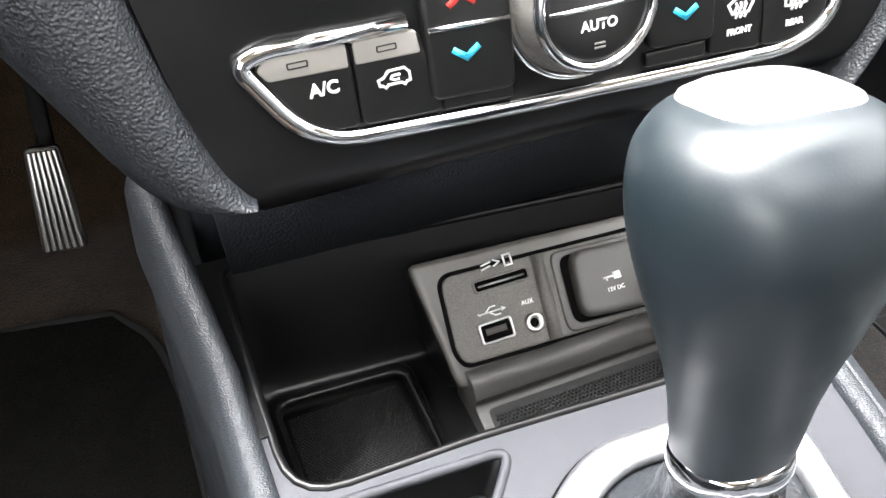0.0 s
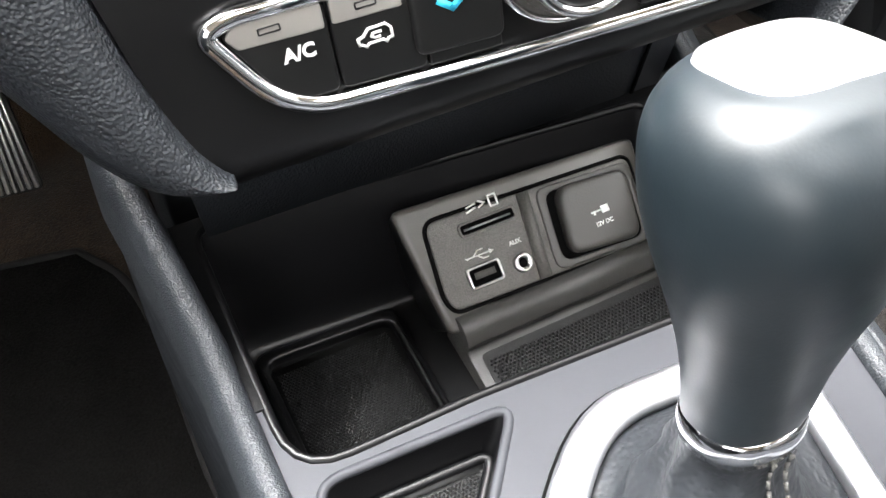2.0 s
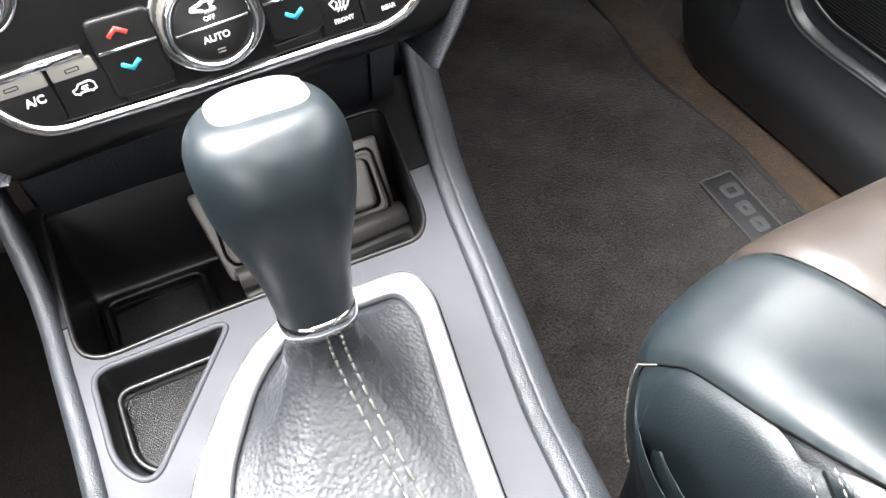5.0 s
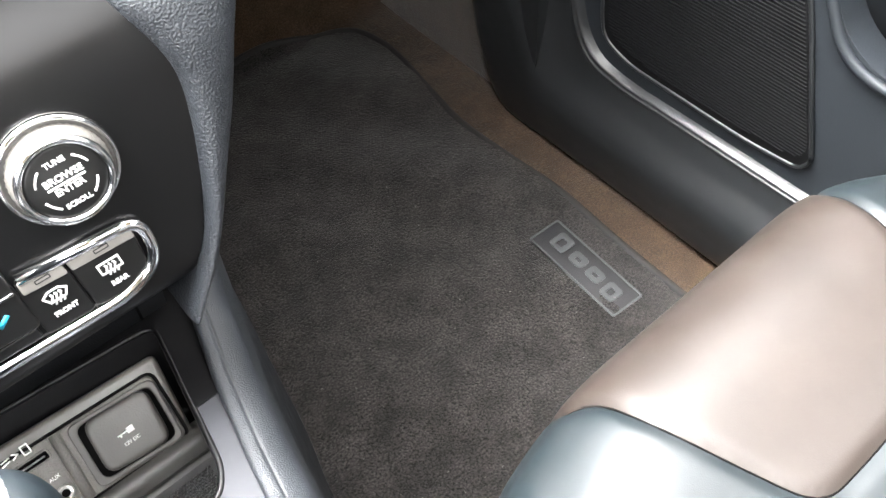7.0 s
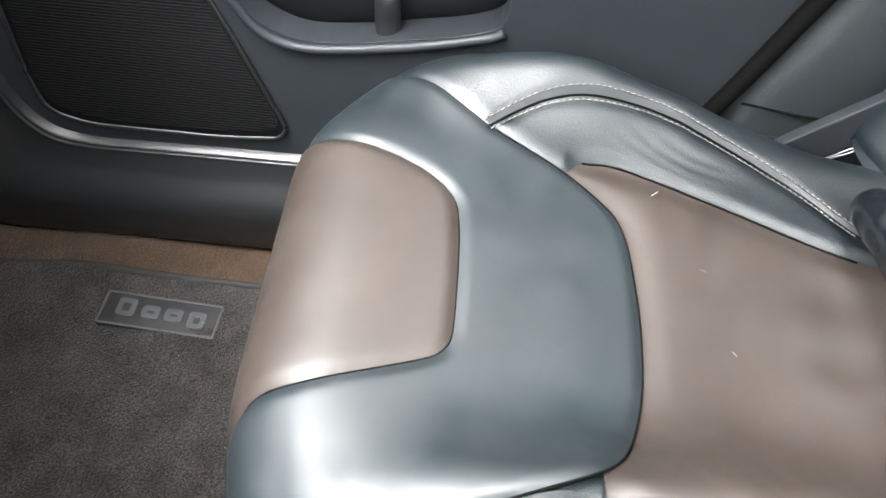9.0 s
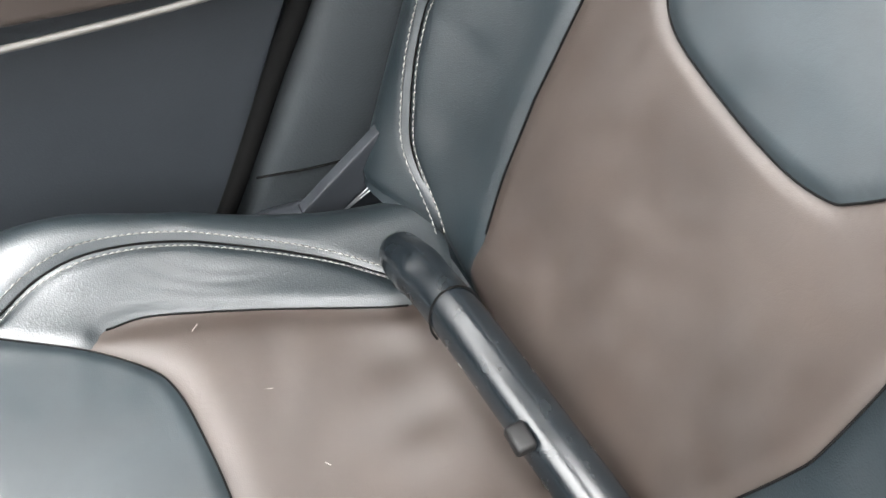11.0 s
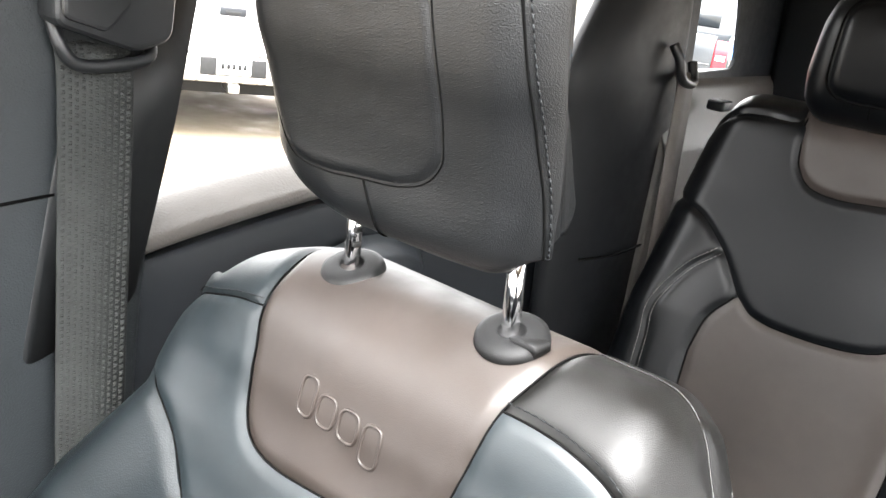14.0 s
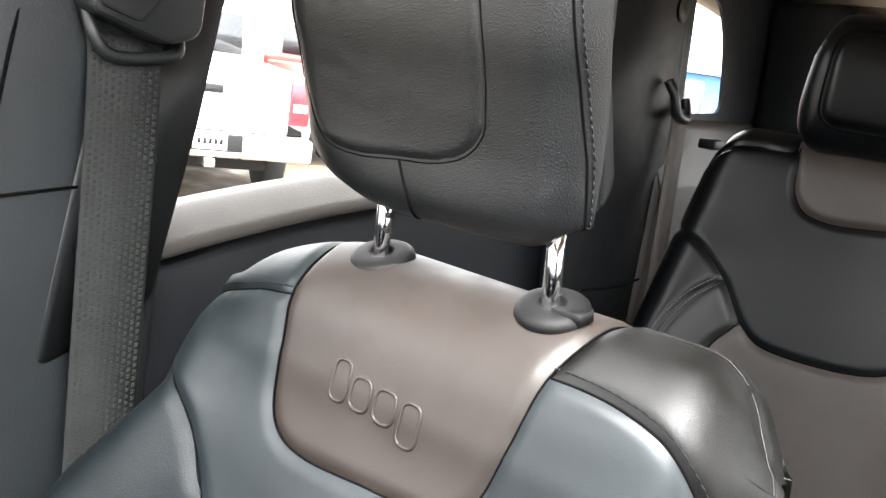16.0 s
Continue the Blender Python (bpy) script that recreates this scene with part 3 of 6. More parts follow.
# sill trim: a broad rolled plastic cover below the door, which turns up round the front corner of the door opening
sill_low = crom([(-0.75, 0.040), (-0.30, 0.042), (0.10, 0.043), (0.32, 0.043), (0.46, 0.042), (0.535, 0.040), (0.572, 0.058), (0.596, 0.110), (0.612, 0.165), (0.622, 0.24), (0.636, 0.40), (0.655, 0.62)], 8)
sill_top = crom([(-0.75, 0.182), (-0.30, 0.182), (0.10, 0.181), (0.30, 0.179), (0.37, 0.178), (0.418, 0.185), (0.442, 0.202), (0.459, 0.232), (0.470, 0.278), (0.478, 0.34), (0.486, 0.45), (0.495, 0.62)], 8)
roll_x = crom([(-0.06, 0.700), (0.0, 0.6800), (0.18, 0.6775), (0.34, 0.6772), (0.46, 0.6785), (0.56, 0.6830), (0.66, 0.6915), (0.76, 0.7005), (0.86, 0.7065), (0.93, 0.7095), (0.955, 0.7092), (0.97, 0.7112), (1.0, 0.7150), (1.06, 0.7400)], 4)
verts = [(x, *(lo + (hi - lo) * k)) for lo, hi in zip(sill_low, sill_top) for k, x in roll_x]
n = len(roll_x)
faces = [(j * n + i, j * n + i + 1, (j + 1) * n + i + 1, (j + 1) * n + i) for j in range(len(sill_low) - 1) for i in range(n - 1)]
tagged(part("sill_trim", pydata(verts, faces), SILL), "glossy black plastic door sill trim", "sill", kind="structure")
tagged(part("sill_end", prism([(0.50, 0.0), (0.545, 0.0), (0.560, 0.045), (0.604, 0.14), (0.618, 0.22), (0.632, 0.40), (0.652, 0.62), (0.52, 0.62), (0.50, 0.30)], "x", 0.684, 0.76), SILL, smooth=False), "black end of the sill trim", "sill", kind="structure")
tagged(part("kick_panel", prism([(0.50, 0.0), (0.50, 0.62), (1.05, 0.62), (1.05, 0.0)], "x", 0.705, 0.77, 0.01), CARPET), "brown carpeted kick panel ahead of the door", "trim", kind="structure")


# ---- centre stack ----
stack = thing("centre_stack", (0, 0.3, 0.5), "black centre stack with climate buttons and chrome trim", "dashboard")
# the fascia is turned slightly towards the driver
STK = Plane((0, 0.2032, 0.5738), (1, -0.038, 0.044), (0, 0.25, 1))
fascia_prof = [(0.262, 0.512), (0.240, 0.516), (0.216, 0.522), (0.2015, 0.535), (0.2000, 0.546), (0.2065, 0.570), (0.2190, 0.620), (0.2265, 0.645), (0.2345, 0.660), (0.252, 0.680), (0.279, 0.700), (0.313, 0.720), (0.37, 0.75)]
fascia = Shell(0.006, fascia_prof, 0.30, 0.05, side=-1)


FASCIA_Z = [0.50, 0.522, 0.537, 0.556, 0.578, 0.6075, 0.632, 0.6575, 0.679, 0.70, 0.80]
FASCIA_R = [0.112, 0.120, 0.1315, 0.145, 0.1545, 0.164, 0.1675, 0.160, 0.150, 0.130, 0.10]
FASCIA_L = [-0.100, -0.108, -0.117, -0.126, -0.133, -0.1387, -0.141, -0.139, -0.133, -0.12, -0.10]


def fascia_mesh():
    """The panel between the two pads, its upper corners rounded."""
    nv, nu = 90, 30
    verts = []
    for v in np.linspace(0, fascia.length, nv):
        zz = float(np.interp(v, fascia.v, fascia.c[:, 1]))
        lo, hi = np.interp(zz, FASCIA_Z, FASCIA_L), np.interp(zz, FASCIA_Z, FASCIA_R)
        for s in np.linspace(0, 1, nu):
            x, y, z = fascia(lo + (hi - lo) * s - 0.006, v, 0.0)
            verts.append((x, y - 0.038 * (x + 0.087), z + 0.044 * (x + 0.087)))
    faces = [(j * nu + i, j * nu + i + 1, (j + 1) * nu + i + 1, (j + 1) * nu + i) for j in range(nv - 1) for i in range(nu - 1)]
    return pydata(verts, faces)


piece("fascia", fascia_mesh(), BLACK, stack, "satin black fascia panel")


def hv(x, z):
    """A place on the fascia in plan numbers."""
    return (x, (z - 0.570) * 1.031)


def hvs(pts):
    return [hv(*p) for p in pts]


chrome_loop = rounded(hvs([(-0.104, 0.5885), (-0.113, 0.5855), (-0.0940, 0.5550), (-0.02, 0.5512), (0.1000, 0.5475), (0.1195, 0.5560), (0.1220, 0.5795)]), [0.010, 0.010, 0.018, 0.02, 0.022, 0.02, 0.010], 7)
line = [STK(*hv(-0.056, 0.5880), 0.0022)] + [STK(a, b, 0.0022) for a, b in chrome_loop] + [STK(*hv(0.066, 0.5835), 0.0022)]
loop = np.array(line)
piece("chrome_trim", tube(loop, 0.0031, 10, False, 0.8, up=STK.z), CHROME, stack, "bright chrome trim strip round the buttons")

BTN = 0.0016


def button(name, pts, r, label):
    ob = piece(name, slab(STK, rounded(hvs(pts), r, 5), -0.004, BTN + 0.0012, 0.0008), BUTTON, stack, label)
    return ob


ac_b = button("ac_button", [(-0.0765, 0.586), (-0.104, 0.5865), (-0.108, 0.583), (-0.0925, 0.5585), (-0.0765, 0.5580)], 0.003, "black button with white lettering and grey top band")
rec_b = button("recirculation_button", [(-0.0525, 0.5855), (-0.0758, 0.586), (-0.0758, 0.5578), (-0.0470, 0.5565), (-0.0470, 0.562)], 0.003, "black button with a white car outline")
button("blank_button", [(-0.0462, 0.5620), (-0.0462, 0.5562), (-0.020, 0.5555), (-0.020, 0.5600)], 0.001, "narrow black filler strip")
button("blank_button", [(0.0340, 0.5590), (0.0340, 0.5538), (0.0600, 0.5530), (0.0600, 0.5590)], 0.001, "narrow black filler strip")
fr_b = button("front_defrost_button", [(0.0850, 0.5820), (0.0640, 0.5832), (0.0620, 0.5690), (0.0620, 0.5525), (0.0850, 0.5512)], 0.003, "black button with white windscreen symbol")
rr_b = button("rear_defrost_button", [(0.0858, 0.5818), (0.0858, 0.5512), (0.1010, 0.5505), (0.1150, 0.5575), (0.1172, 0.5790)], 0.004, "black button with white rear window symbol")
for ob, q in ((ac_b, [(-0.0775, 0.5862), (-0.1035, 0.5866), (-0.1072, 0.5832), (-0.1042, 0.5790), (-0.0775, 0.5782)]), (rec_b, [(-0.0535, 0.5855), (-0.0752, 0.5860), (-0.0752, 0.5785), (-0.0525, 0.5780)]),
              (fr_b, [(0.0845, 0.5818), (0.0650, 0.5830), (0.0644, 0.5762), (0.0845, 0.5748)]), (rr_b, [(0.0862, 0.5815), (0.1165, 0.5790), (0.1165, 0.5732), (0.0862, 0.5746)])):
    band = piece("band", slab(STK, rounded(hvs(q), 0.0012, 4), BTN, BTN + 0.0020, 0.0005), BAND, ob, "grey top band with a small lamp window")
    c = np.mean(q, 0)
    a, b = hv(*c)
    piece("lamp_window", slab(STK, rect(a - 0.0035, b - 0.0011, a + 0.0035, b + 0.0011, 0.0005), BTN + 0.0015, BTN + 0.0023, holes=[rect(a - 0.0030, b - 0.0007, a + 0.0030, b + 0.0007)]), BUTTON, ob)
D = BTN + 0.0013
piece("lettering", text_mesh("A/C", 0.0061, STK, *hv(-0.0868, 0.5730), D, 0.0003, bold=0.0002), WHITE, ac_b, "white printed letters")
cx, cz = hv(-0.0628, 0.5712)
car = [(-0.0072, -0.0020), (-0.0076, 0.0006), (-0.0050, 0.0014), (-0.0026, 0.0040), (0.0050, 0.0042), (0.0072, 0.0020), (0.0074, -0.0020), (0.0056, -0.0022), (0.0046, -0.0034), (0.0032, -0.0022), (-0.0032, -0.0022), (-0.0044, -0.0034), (-0.0058, -0.0022), (-0.0072, -0.0020)]
arrow = [(0.0026, 0.0016), (-0.0008, 0.0016), (-0.0016, 0.0004), (0.0, -0.0006), (0.0020, -0.0004)]
piece("symbol", strokes(STK, [[(cx + a, cz + b) for a, b in np.array(car) * 0.75], [(cx + a, cz + b) for a, b in np.array(arrow) * 0.75]], D, 0.0008), WHITE, rec_b, "white car outline symbol")
for ob, x, z, w in ((fr_b, 0.0748, 0.5628, "FRONT"), (rr_b, 0.1004, 0.5612, "REAR")):
    a, b = hv(x, z)
    piece("lettering", text_mesh(w, 0.0034, STK, a, b - 0.0035, D, 0.0003, bold=0.00012), WHITE, ob, "white printed letters")
    if w == "FRONT":
        frame_line = [(-0.0055, 0.0070), (-0.0025, 0.0090), (0.0025, 0.0090), (0.0055, 0.0070), (0.0036, 0.0034), (-0.0036, 0.0034), (-0.0055, 0.0070)]
    else:
        frame_line = [(-0.0050, 0.0036), (-0.0050, 0.0088), (0.0050, 0.0088), (0.0050, 0.0036), (0.0032, 0.0034), (-0.0032, 0.0034), (-0.0050, 0.0036)]
    waves = [[(k + 0.0005 * math.sin(q * 1.6), 0.0018 + q * 0.0009) for q in range(7)] for k in (-0.0020, 0.0, 0.0020)]
    piece("symbol", strokes(STK, [[(a + p, b + q) for p, q in l] for l in [frame_line] + waves], D, 0.0009), WHITE, ob, "white window symbol")

# temperature rockers and the fan dial
for s, xs in ((-1, (-0.0505, -0.0190)), (1, (0.0345, 0.0630))):
    x0, x1 = xs
    rk = piece("temperature_rocker", slab(STK, rounded(hvs([(x0, 0.5605), (x1, 0.5590), (x1, 0.5995), (x0, 0.6010)]), 0.004), -0.004, 0.0042, 0.002, 3), BUTTON, stack, "black rocker with blue and red arrows")
    piece("divider", tube([STK(*hv(x0 + 0.001, 0.5845 if s < 0 else 0.5812), 0.0044), STK(*hv(x1 - 0.001, 0.5835 if s < 0 else 0.5806), 0.0044)], 0.0010, 8, up=STK.z), CHROME, rk, "thin bright divider line")
    a, b = hv((x0 + x1) / 2 + (-0.002 if s < 0 else 0.001), 0.5745 if s < 0 else 0.5710)
    piece("down_arrow", strokes(STK, [[(a - 0.0042, b + 0.0018), (a, b - 0.0012), (a + 0.0042, b + 0.0018)]], 0.0043, 0.0022), BLUE, rk, "blue down arrow")
    a, b = hv((x0 + x1) / 2 + (-0.002 if s < 0 else 0.002), 0.5925)
    piece("up_arrow", strokes(STK, [[(a - 0.0042, b - 0.0014), (a, b + 0.0016), (a + 0.0042, b - 0.0014)]], 0.0043, 0.0022), RED, rk, "red up arrow")


def dial(name, x, z, r, label, words, h=0.0118):
    """A round knob: base, ribbed grip that stands out by h, bright ring and printed face."""
    a, b = hv(x, z)
    root = piece(name, lathe(STK, [(0.0, -0.006), (r, -0.006), (r, 0.0005), (r - 0.0012, 0.0020), (r - 0.0032, 0.0024), (0, 0.0024)], 56, a, b), HUB_DARK, stack, label)
    n = 90
    verts, faces = [], []
    for k in range(n):
        for d, rr in ((0.0020, r * 0.86), (h, r * 0.80)):
            q = rr * (1.0 if k % 2 else 0.975)
            verts.append(STK(a + q * math.cos(2 * math.pi * k / n), b + q * math.sin(2 * math.pi * k / n), d))
    for k in range(n):
        i, j = 2 * k, 2 * ((k + 1) % n)
        faces.append((i, j, j + 1, i + 1))
    piece("ribbed_grip", pydata(verts, faces), HUB, root, "ribbed grey grip ring")
    piece("bright_ring", lathe(STK, [(r * 0.80, h - 0.0006), (r * 0.795, h + 0.0010), (r * 0.75, h + 0.0022), (r * 0.68, h + 0.0018), (r * 0.665, h), (r * 0.665, h - 0.0018)], 56, a, b), CHROME, root, "polished bright ring")
    face = piece("dial_face", lathe(STK, [(0, h - 0.002), (r * 0.67, h - 0.002), (r * 0.665, h + 0.0006), (r * 0.60, h + 0.0012), (0, h + 0.0012)], 48, a, b), BUTTON, root, "black dial face with white print")
    piece("outer_ring", lathe(STK, [(r * 1.0, 0.0004), (r * 1.0, 0.0026), (r * 0.955, 0.0036), (r * 0.91, 0.0030), (r * 0.90, 0.001)], 56, a, b), CHROME, root, "thin bright outer ring")
    for w, size, da, db in words:
        piece("lettering", text_mesh(w, size, STK, a + da, b + db, h + 0.0013, 0.0003, bold=size * 0.02), WHITE, face, "white printed letters")
    return root, face, a, b


fan, fan_face, fa, fb = dial("fan_dial", 0.0075, 0.5845, 0.0297, "large round fan dial with bright ring", [("AUTO", 0.0050, 0, -0.0068), ("OFF", 0.0034, 0, 0.0035)], 0.0150)
piece("divider", tube([STK(fa - 0.0185, fb - 0.0005, 0.0165), STK(fa + 0.0185, fb - 0.0005, 0.0165)], 0.0008, 8, up=STK.z), CHROME, fan_face)
fan_mark = [[(fa + 0.0075 * math.cos(t + q) * (0.35 + 0.65 * math.sin(q * 2) ** 2), fb + 0.0095 + 0.0028 * math.sin(t + q)) for q in np.linspace(0, 1.5, 6)] for t in (0.2, 2.3, 4.4)]
piece("symbol", strokes(STK, fan_mark, 0.0163, 0.0018), WHITE, fan_face, "white fan symbol")
piece("lamp_window", bars(STK, [(fa - 0.002, fb - 0.0135, fa + 0.002, fb - 0.0128), (fa - 0.002, fb - 0.0150, fa + 0.002, fb - 0.0143)], 0.0163), HUB, fan_face)
tune, tune_face, ta, tb = dial("tune_dial", 0.1060, 0.6165, 0.0248, "round tuning dial with bright ring", [("TUNE", 0.0034, 0, 0.0100), ("BROWSE", 0.0043, 0, 0.0030), ("ENTER", 0.0043, 0, -0.0026), ("SCROLL", 0.0032, 0, -0.0100)])
arcs = [[(ta + 0.0120 * math.cos(q), tb + 0.0120 * math.sin(q)) for q in np.linspace(m - 0.28, m + 0.28, 6)] for m in (0.62, 2.52, 3.75, 5.65)]
piece("arc_marks", strokes(STK, arcs + [[(ta - 0.008, tb + 0.0002), (ta + 0.008, tb + 0.0002)]], 0.0131, 0.0008), WHITE, tune_face)
dial("volume_dial", -0.0915, 0.6290, 0.0225, "round volume dial with bright ring", [])

# padded strips down both sides of the stack, and the dashboard body behind
pad_edges = {
    1: ([(0.116, 0.516)] + list(zip(FASCIA_R[1:9], FASCIA_Z[1:9])) + [(0.125, 0.700), (0.06, 0.715)], [(0.124, 0.516), (0.130, 0.522), (0.146, 0.5375), (0.159, 0.5572), (0.173, 0.578), (0.190, 0.602), (0.206, 0.630), (0.226, 0.662), (0.240, 0.690), (0.25, 0.73), (0.25, 0.79)]),
    -1: ([(-0.1165, 0.5405), (-0.1180, 0.5420), (-0.1205, 0.5455)] + list(zip(FASCIA_L[3:9], FASCIA_Z[3:9])) + [(-0.12, 0.700), (-0.06, 0.715)], [(-0.1200, 0.5385), (-0.132, 0.5385), (-0.148, 0.5435), (-0.159, 0.557), (-0.170, 0.578), (-0.186, 0.6075), (-0.200, 0.632), (-0.217, 0.662), (-0.232, 0.690), (-0.25, 0.73), (-0.25, 0.79)])}
pad_section = [(0.0, -0.030), (0.0, -0.004), (0.02, 0.0015), (0.14, 0.0070), (0.38, 0.0085), (0.65, 0.0040), (0.86, -0.0060), (0.98, -0.0200), (1.04, -0.050), (1.04, -0.20), (0.0, -0.20)]


def fall(z):
    """How far the upper dashboard leans back from the plane of the buttons."""
    return np.interp(z, [0.64, 0.66, 0.68, 0.70, 0.72, 0.79], [0.0, -0.004, -0.018, -0.040, -0.070, -0.20])


for s in (1, -1):
    inner, outer_line = (crom(l, 5) for l in pad_edges[s])
    rings = [[STK(*hv(*(e + (o - e) * k)), d + fall((e + (o - e) * k)[1])) for k, d in crom(pad_section[:9], 3).tolist() + pad_section[9:]] for e, o in zip(inner, outer_line)]
    piece("side_pad", loft(rings), GRAIN_PAD, stack, "grained soft padding beside the fascia")
low = Plane((0, 0.262, 0.455), (1, 0, 0), (0, -0.12, 1))
piece("lower_padding", slab(low, [(-0.124, -0.005), (0.120, -0.010), (0.126, 0.075), (-0.128, 0.075)], -0.03, 0.0), GRAIN_PAD, stack, "dark grained padding below the buttons")
piece("padding_joint", slab(low, [(0.1020, -0.008), (0.1035, -0.008), (0.1065, 0.068), (0.105, 0.068)], 0.0, 0.0012), DARKHOLE, stack)
piece("stack_core", prism([(0.29, 0.30), (0.29, 0.50), (0.33, 0.80), (1.0, 0.80), (1.0, 0.05), (0.40, 0.05)], "x", -0.135, 0.14, 0.005), PLASTIC, stack)
dash = thing("dashboard", (0, 0.6, 0.7), "dark dashboard over the footwells", "dashboard")
for x0, x1 in ((-0.76, -0.17), (0.205, 0.76)):
    dp = [(0.44, 0.66), (0.40, 0.74), (0.46, 0.84), (0.66, 0.90), (1.03, 0.88), (1.03, 0.56), (0.70, 0.58), (0.54, 0.60)]
    piece("dash_half", prism(dp, "x", x0, x1, 0.02, 3), PLASTIC, dash)
piece("dash_top", prism([(0.30, 0.80), (0.36, 0.87), (0.62, 0.91), (1.03, 0.89), (1.03, 0.80)], "x", -0.2, 0.22, 0.01), PLASTIC, dash)

# ---- centre console ----
console = thing("centre_console", (0, 0.05, 0.04), "centre console with satin grey plate, storage bin and padded edges", "console")
TOP = Plane((0, 0, 0.435), (1, 0, 0), (0, 1, 0.04))


def left_edge(y):
    return np.interp(y, [-0.3, 0.10, 0.16, 0.25, 0.30], [-0.1330, -0.1340, -0.1352, -0.1368, -0.1400])


def right_edge(y):
    return np.interp(y, [-0.3, 0.0, 0.067, 0.1155, 0.166, 0.1986, 0.29], [0.052, 0.0815, 0.0930, 0.1010, 0.1095, 0.1175, 0.142])


ys = np.linspace(-0.26, 0.280, 18)
outer = [(right_edge(y), y) for y in ys] + [(left_edge(y), y) for y in ys[::-1]]
bin_hole = rounded([(-0.1295, 0.2750), (-0.1295, 0.1445), (-0.0560, 0.1440), (0.0800, 0.1360), (0.0900, 0.1500), (0.1065, 0.2560)], [0.012, 0.022, 0.004, 0.014, 0.014, 0.010], 6)
tray_hole = rounded([(-0.1255, 0.1385), (-0.1255, 0.0760), (-0.1100, 0.0560), (-0.0435, 0.1345)], [0.012, 0.02, 0.012, 0.010], 6)
boot_hole = rounded([(-0.0200, 0.1220), (-0.0550, 0.0960), (-0.1000, 0.0360), (-0.1000, -0.0600), (0.0400, -0.0700), (0.0530, 0.0100), (0.0690, 0.0950), (0.0630, 0.1170)], [0.02, 0.03, 0.03, 0.02, 0.02, 0.02, 0.016, 0.014], 6)
boot_inner = rounded([(-0.0140, 0.1080), (-0.0420, 0.0870), (-0.0800, 0.0300), (-0.0800, -0.0500), (0.0290, -0.0580), (0.0400, 0.0120), (0.0545, 0.0850), (0.0505, 0.1035)], [0.02, 0.03, 0.03, 0.02, 0.02, 0.02, 0.016, 0.012], 6)
piece("top_plate", slab(TOP, outer, -0.006, 0.0, 0.0, holes=[bin_hole, tray_hole, boot_hole]), PLATE, console, "satin dark silver plate", smooth=False)

ledge = [(left_edge(0.175) + 0.001, 0.175), (left_edge(0.23), 0.23), (left_edge(0.279), 0.279), (right_edge(0.279), 0.279), (right_edge(0.23), 0.23), (right_edge(0.19), 0.19), (0.0968, 0.19), (0.1050, 0.2440), (0.1045, 0.2530), (0.0980, 0.2580), (-0.1130, 0.2745), (-0.1245, 0.2735), (-0.1305, 0.2640), (-0.1305, 0.19), (-0.1300, 0.175)]
piece("bin_ledge", slab(TOP, ledge, -0.002, 0.0012), BIN, console, "gloss black ledge round the bin", smooth=False)


def rim(hole, r, name, mat, lift=0.0, label=""):
    return piece(name, tube([TOP(a, b, lift) for a, b in hole], r, 8, True), mat, console, label)


rim(bin_hole, 0.0020, "bin_rim", BIN, -0.0005, "gloss black bin rim")
rim(tray_hole, 0.0022, "tray_rim", PLATE, -0.0008)


def well(name, top, bottom, d0, d1, mat, label, steps=6):
    """A moulded pocket: walls that slope from the rim to a floor."""
    t, b = np.array(top), np.array(bottom)
    rings = []
    for k in np.linspace(0, 1, steps):
        e = k**0.8
        rings.append([TOP(*(p * (1 - e) + q * e), d0 + (d1 - d0) * k) for p, q in zip(t, b)])
    c = b.mean(0)
    for f in (0.94, 0.8):
        rings.append([TOP(*(c + (q - c) * f), d1 - 0.002) for q in b])
    return piece(name, loft(rings, False, True), mat, console, label)


def scaled(line, fx, fy, dx=0.0, dy=0.0):
    p = np.array(line)
    c = (p.min(0) + p.max(0)) / 2
    return c + (p - c) * (fx, fy) + (dx, dy)


well("storage_bin", bin_hole, scaled(bin_hole, 0.97, 0.76, 0, -0.010), -0.001, -0.068, BIN, "gloss black storage bin")
well("coin_tray", tray_hole, scaled(tray_hole, 0.78, 0.76, -0.002, 0.001), -0.001, -0.020, BIN, "dark triangular tray")
tf = scaled(tray_hole, 0.70, 0.66, -0.003, 0.001)
piece("tray_mat", slab(TOP, tf, -0.024, -0.0195, 0.002), RUBBER, console, "ribbed rubber tray mat")
tri_rim = scaled(tray_hole, 0.76, 0.74, -0.002, 0.001)
piece("tray_lip", tube([TOP(a, b, -0.0165) for a, b in tri_rim], 0.0022, 8, True), BIN, console)
tray_floor = scaled(tray_hole, 0.66, 0.62, -0.003, 0.001)


def in_poly(line, a, b):
    c = False
    for i in range(len(line)):
        (x0, y0), (x1, y1) = line[i - 1], line[i]
        if (y0 > b) != (y1 > b) and a < (x1 - x0) * (b - y0) / (y1 - y0) + x0:
            c = not c
    return c


# rubber mat in the bin, with a raised frame and a fine knurled floor
BF = Plane((0, 0, 0.375), (1, 0, 0), (0, 1, -0.02))
frame_o = rounded([(-0.1240, 0.2440), (-0.1230, 0.1560), (-0.0490, 0.1520), (-0.0470, 0.2410)], 0.010, 5)
frame_i = rounded([(-0.1180, 0.2370), (-0.1170, 0.1610), (-0.0545, 0.1570), (-0.0530, 0.2340)], 0.007, 5)
piece("bin_mat_frame", slab(BF, frame_o, -0.01, 0.010, 0.003, 3, holes=[frame_i]), BIN, console, "black frame round the bin mat")
piece("bin_mat", slab(BF, frame_i, -0.01, 0.004), RUBBER, console, "black knurled rubber bin mat")


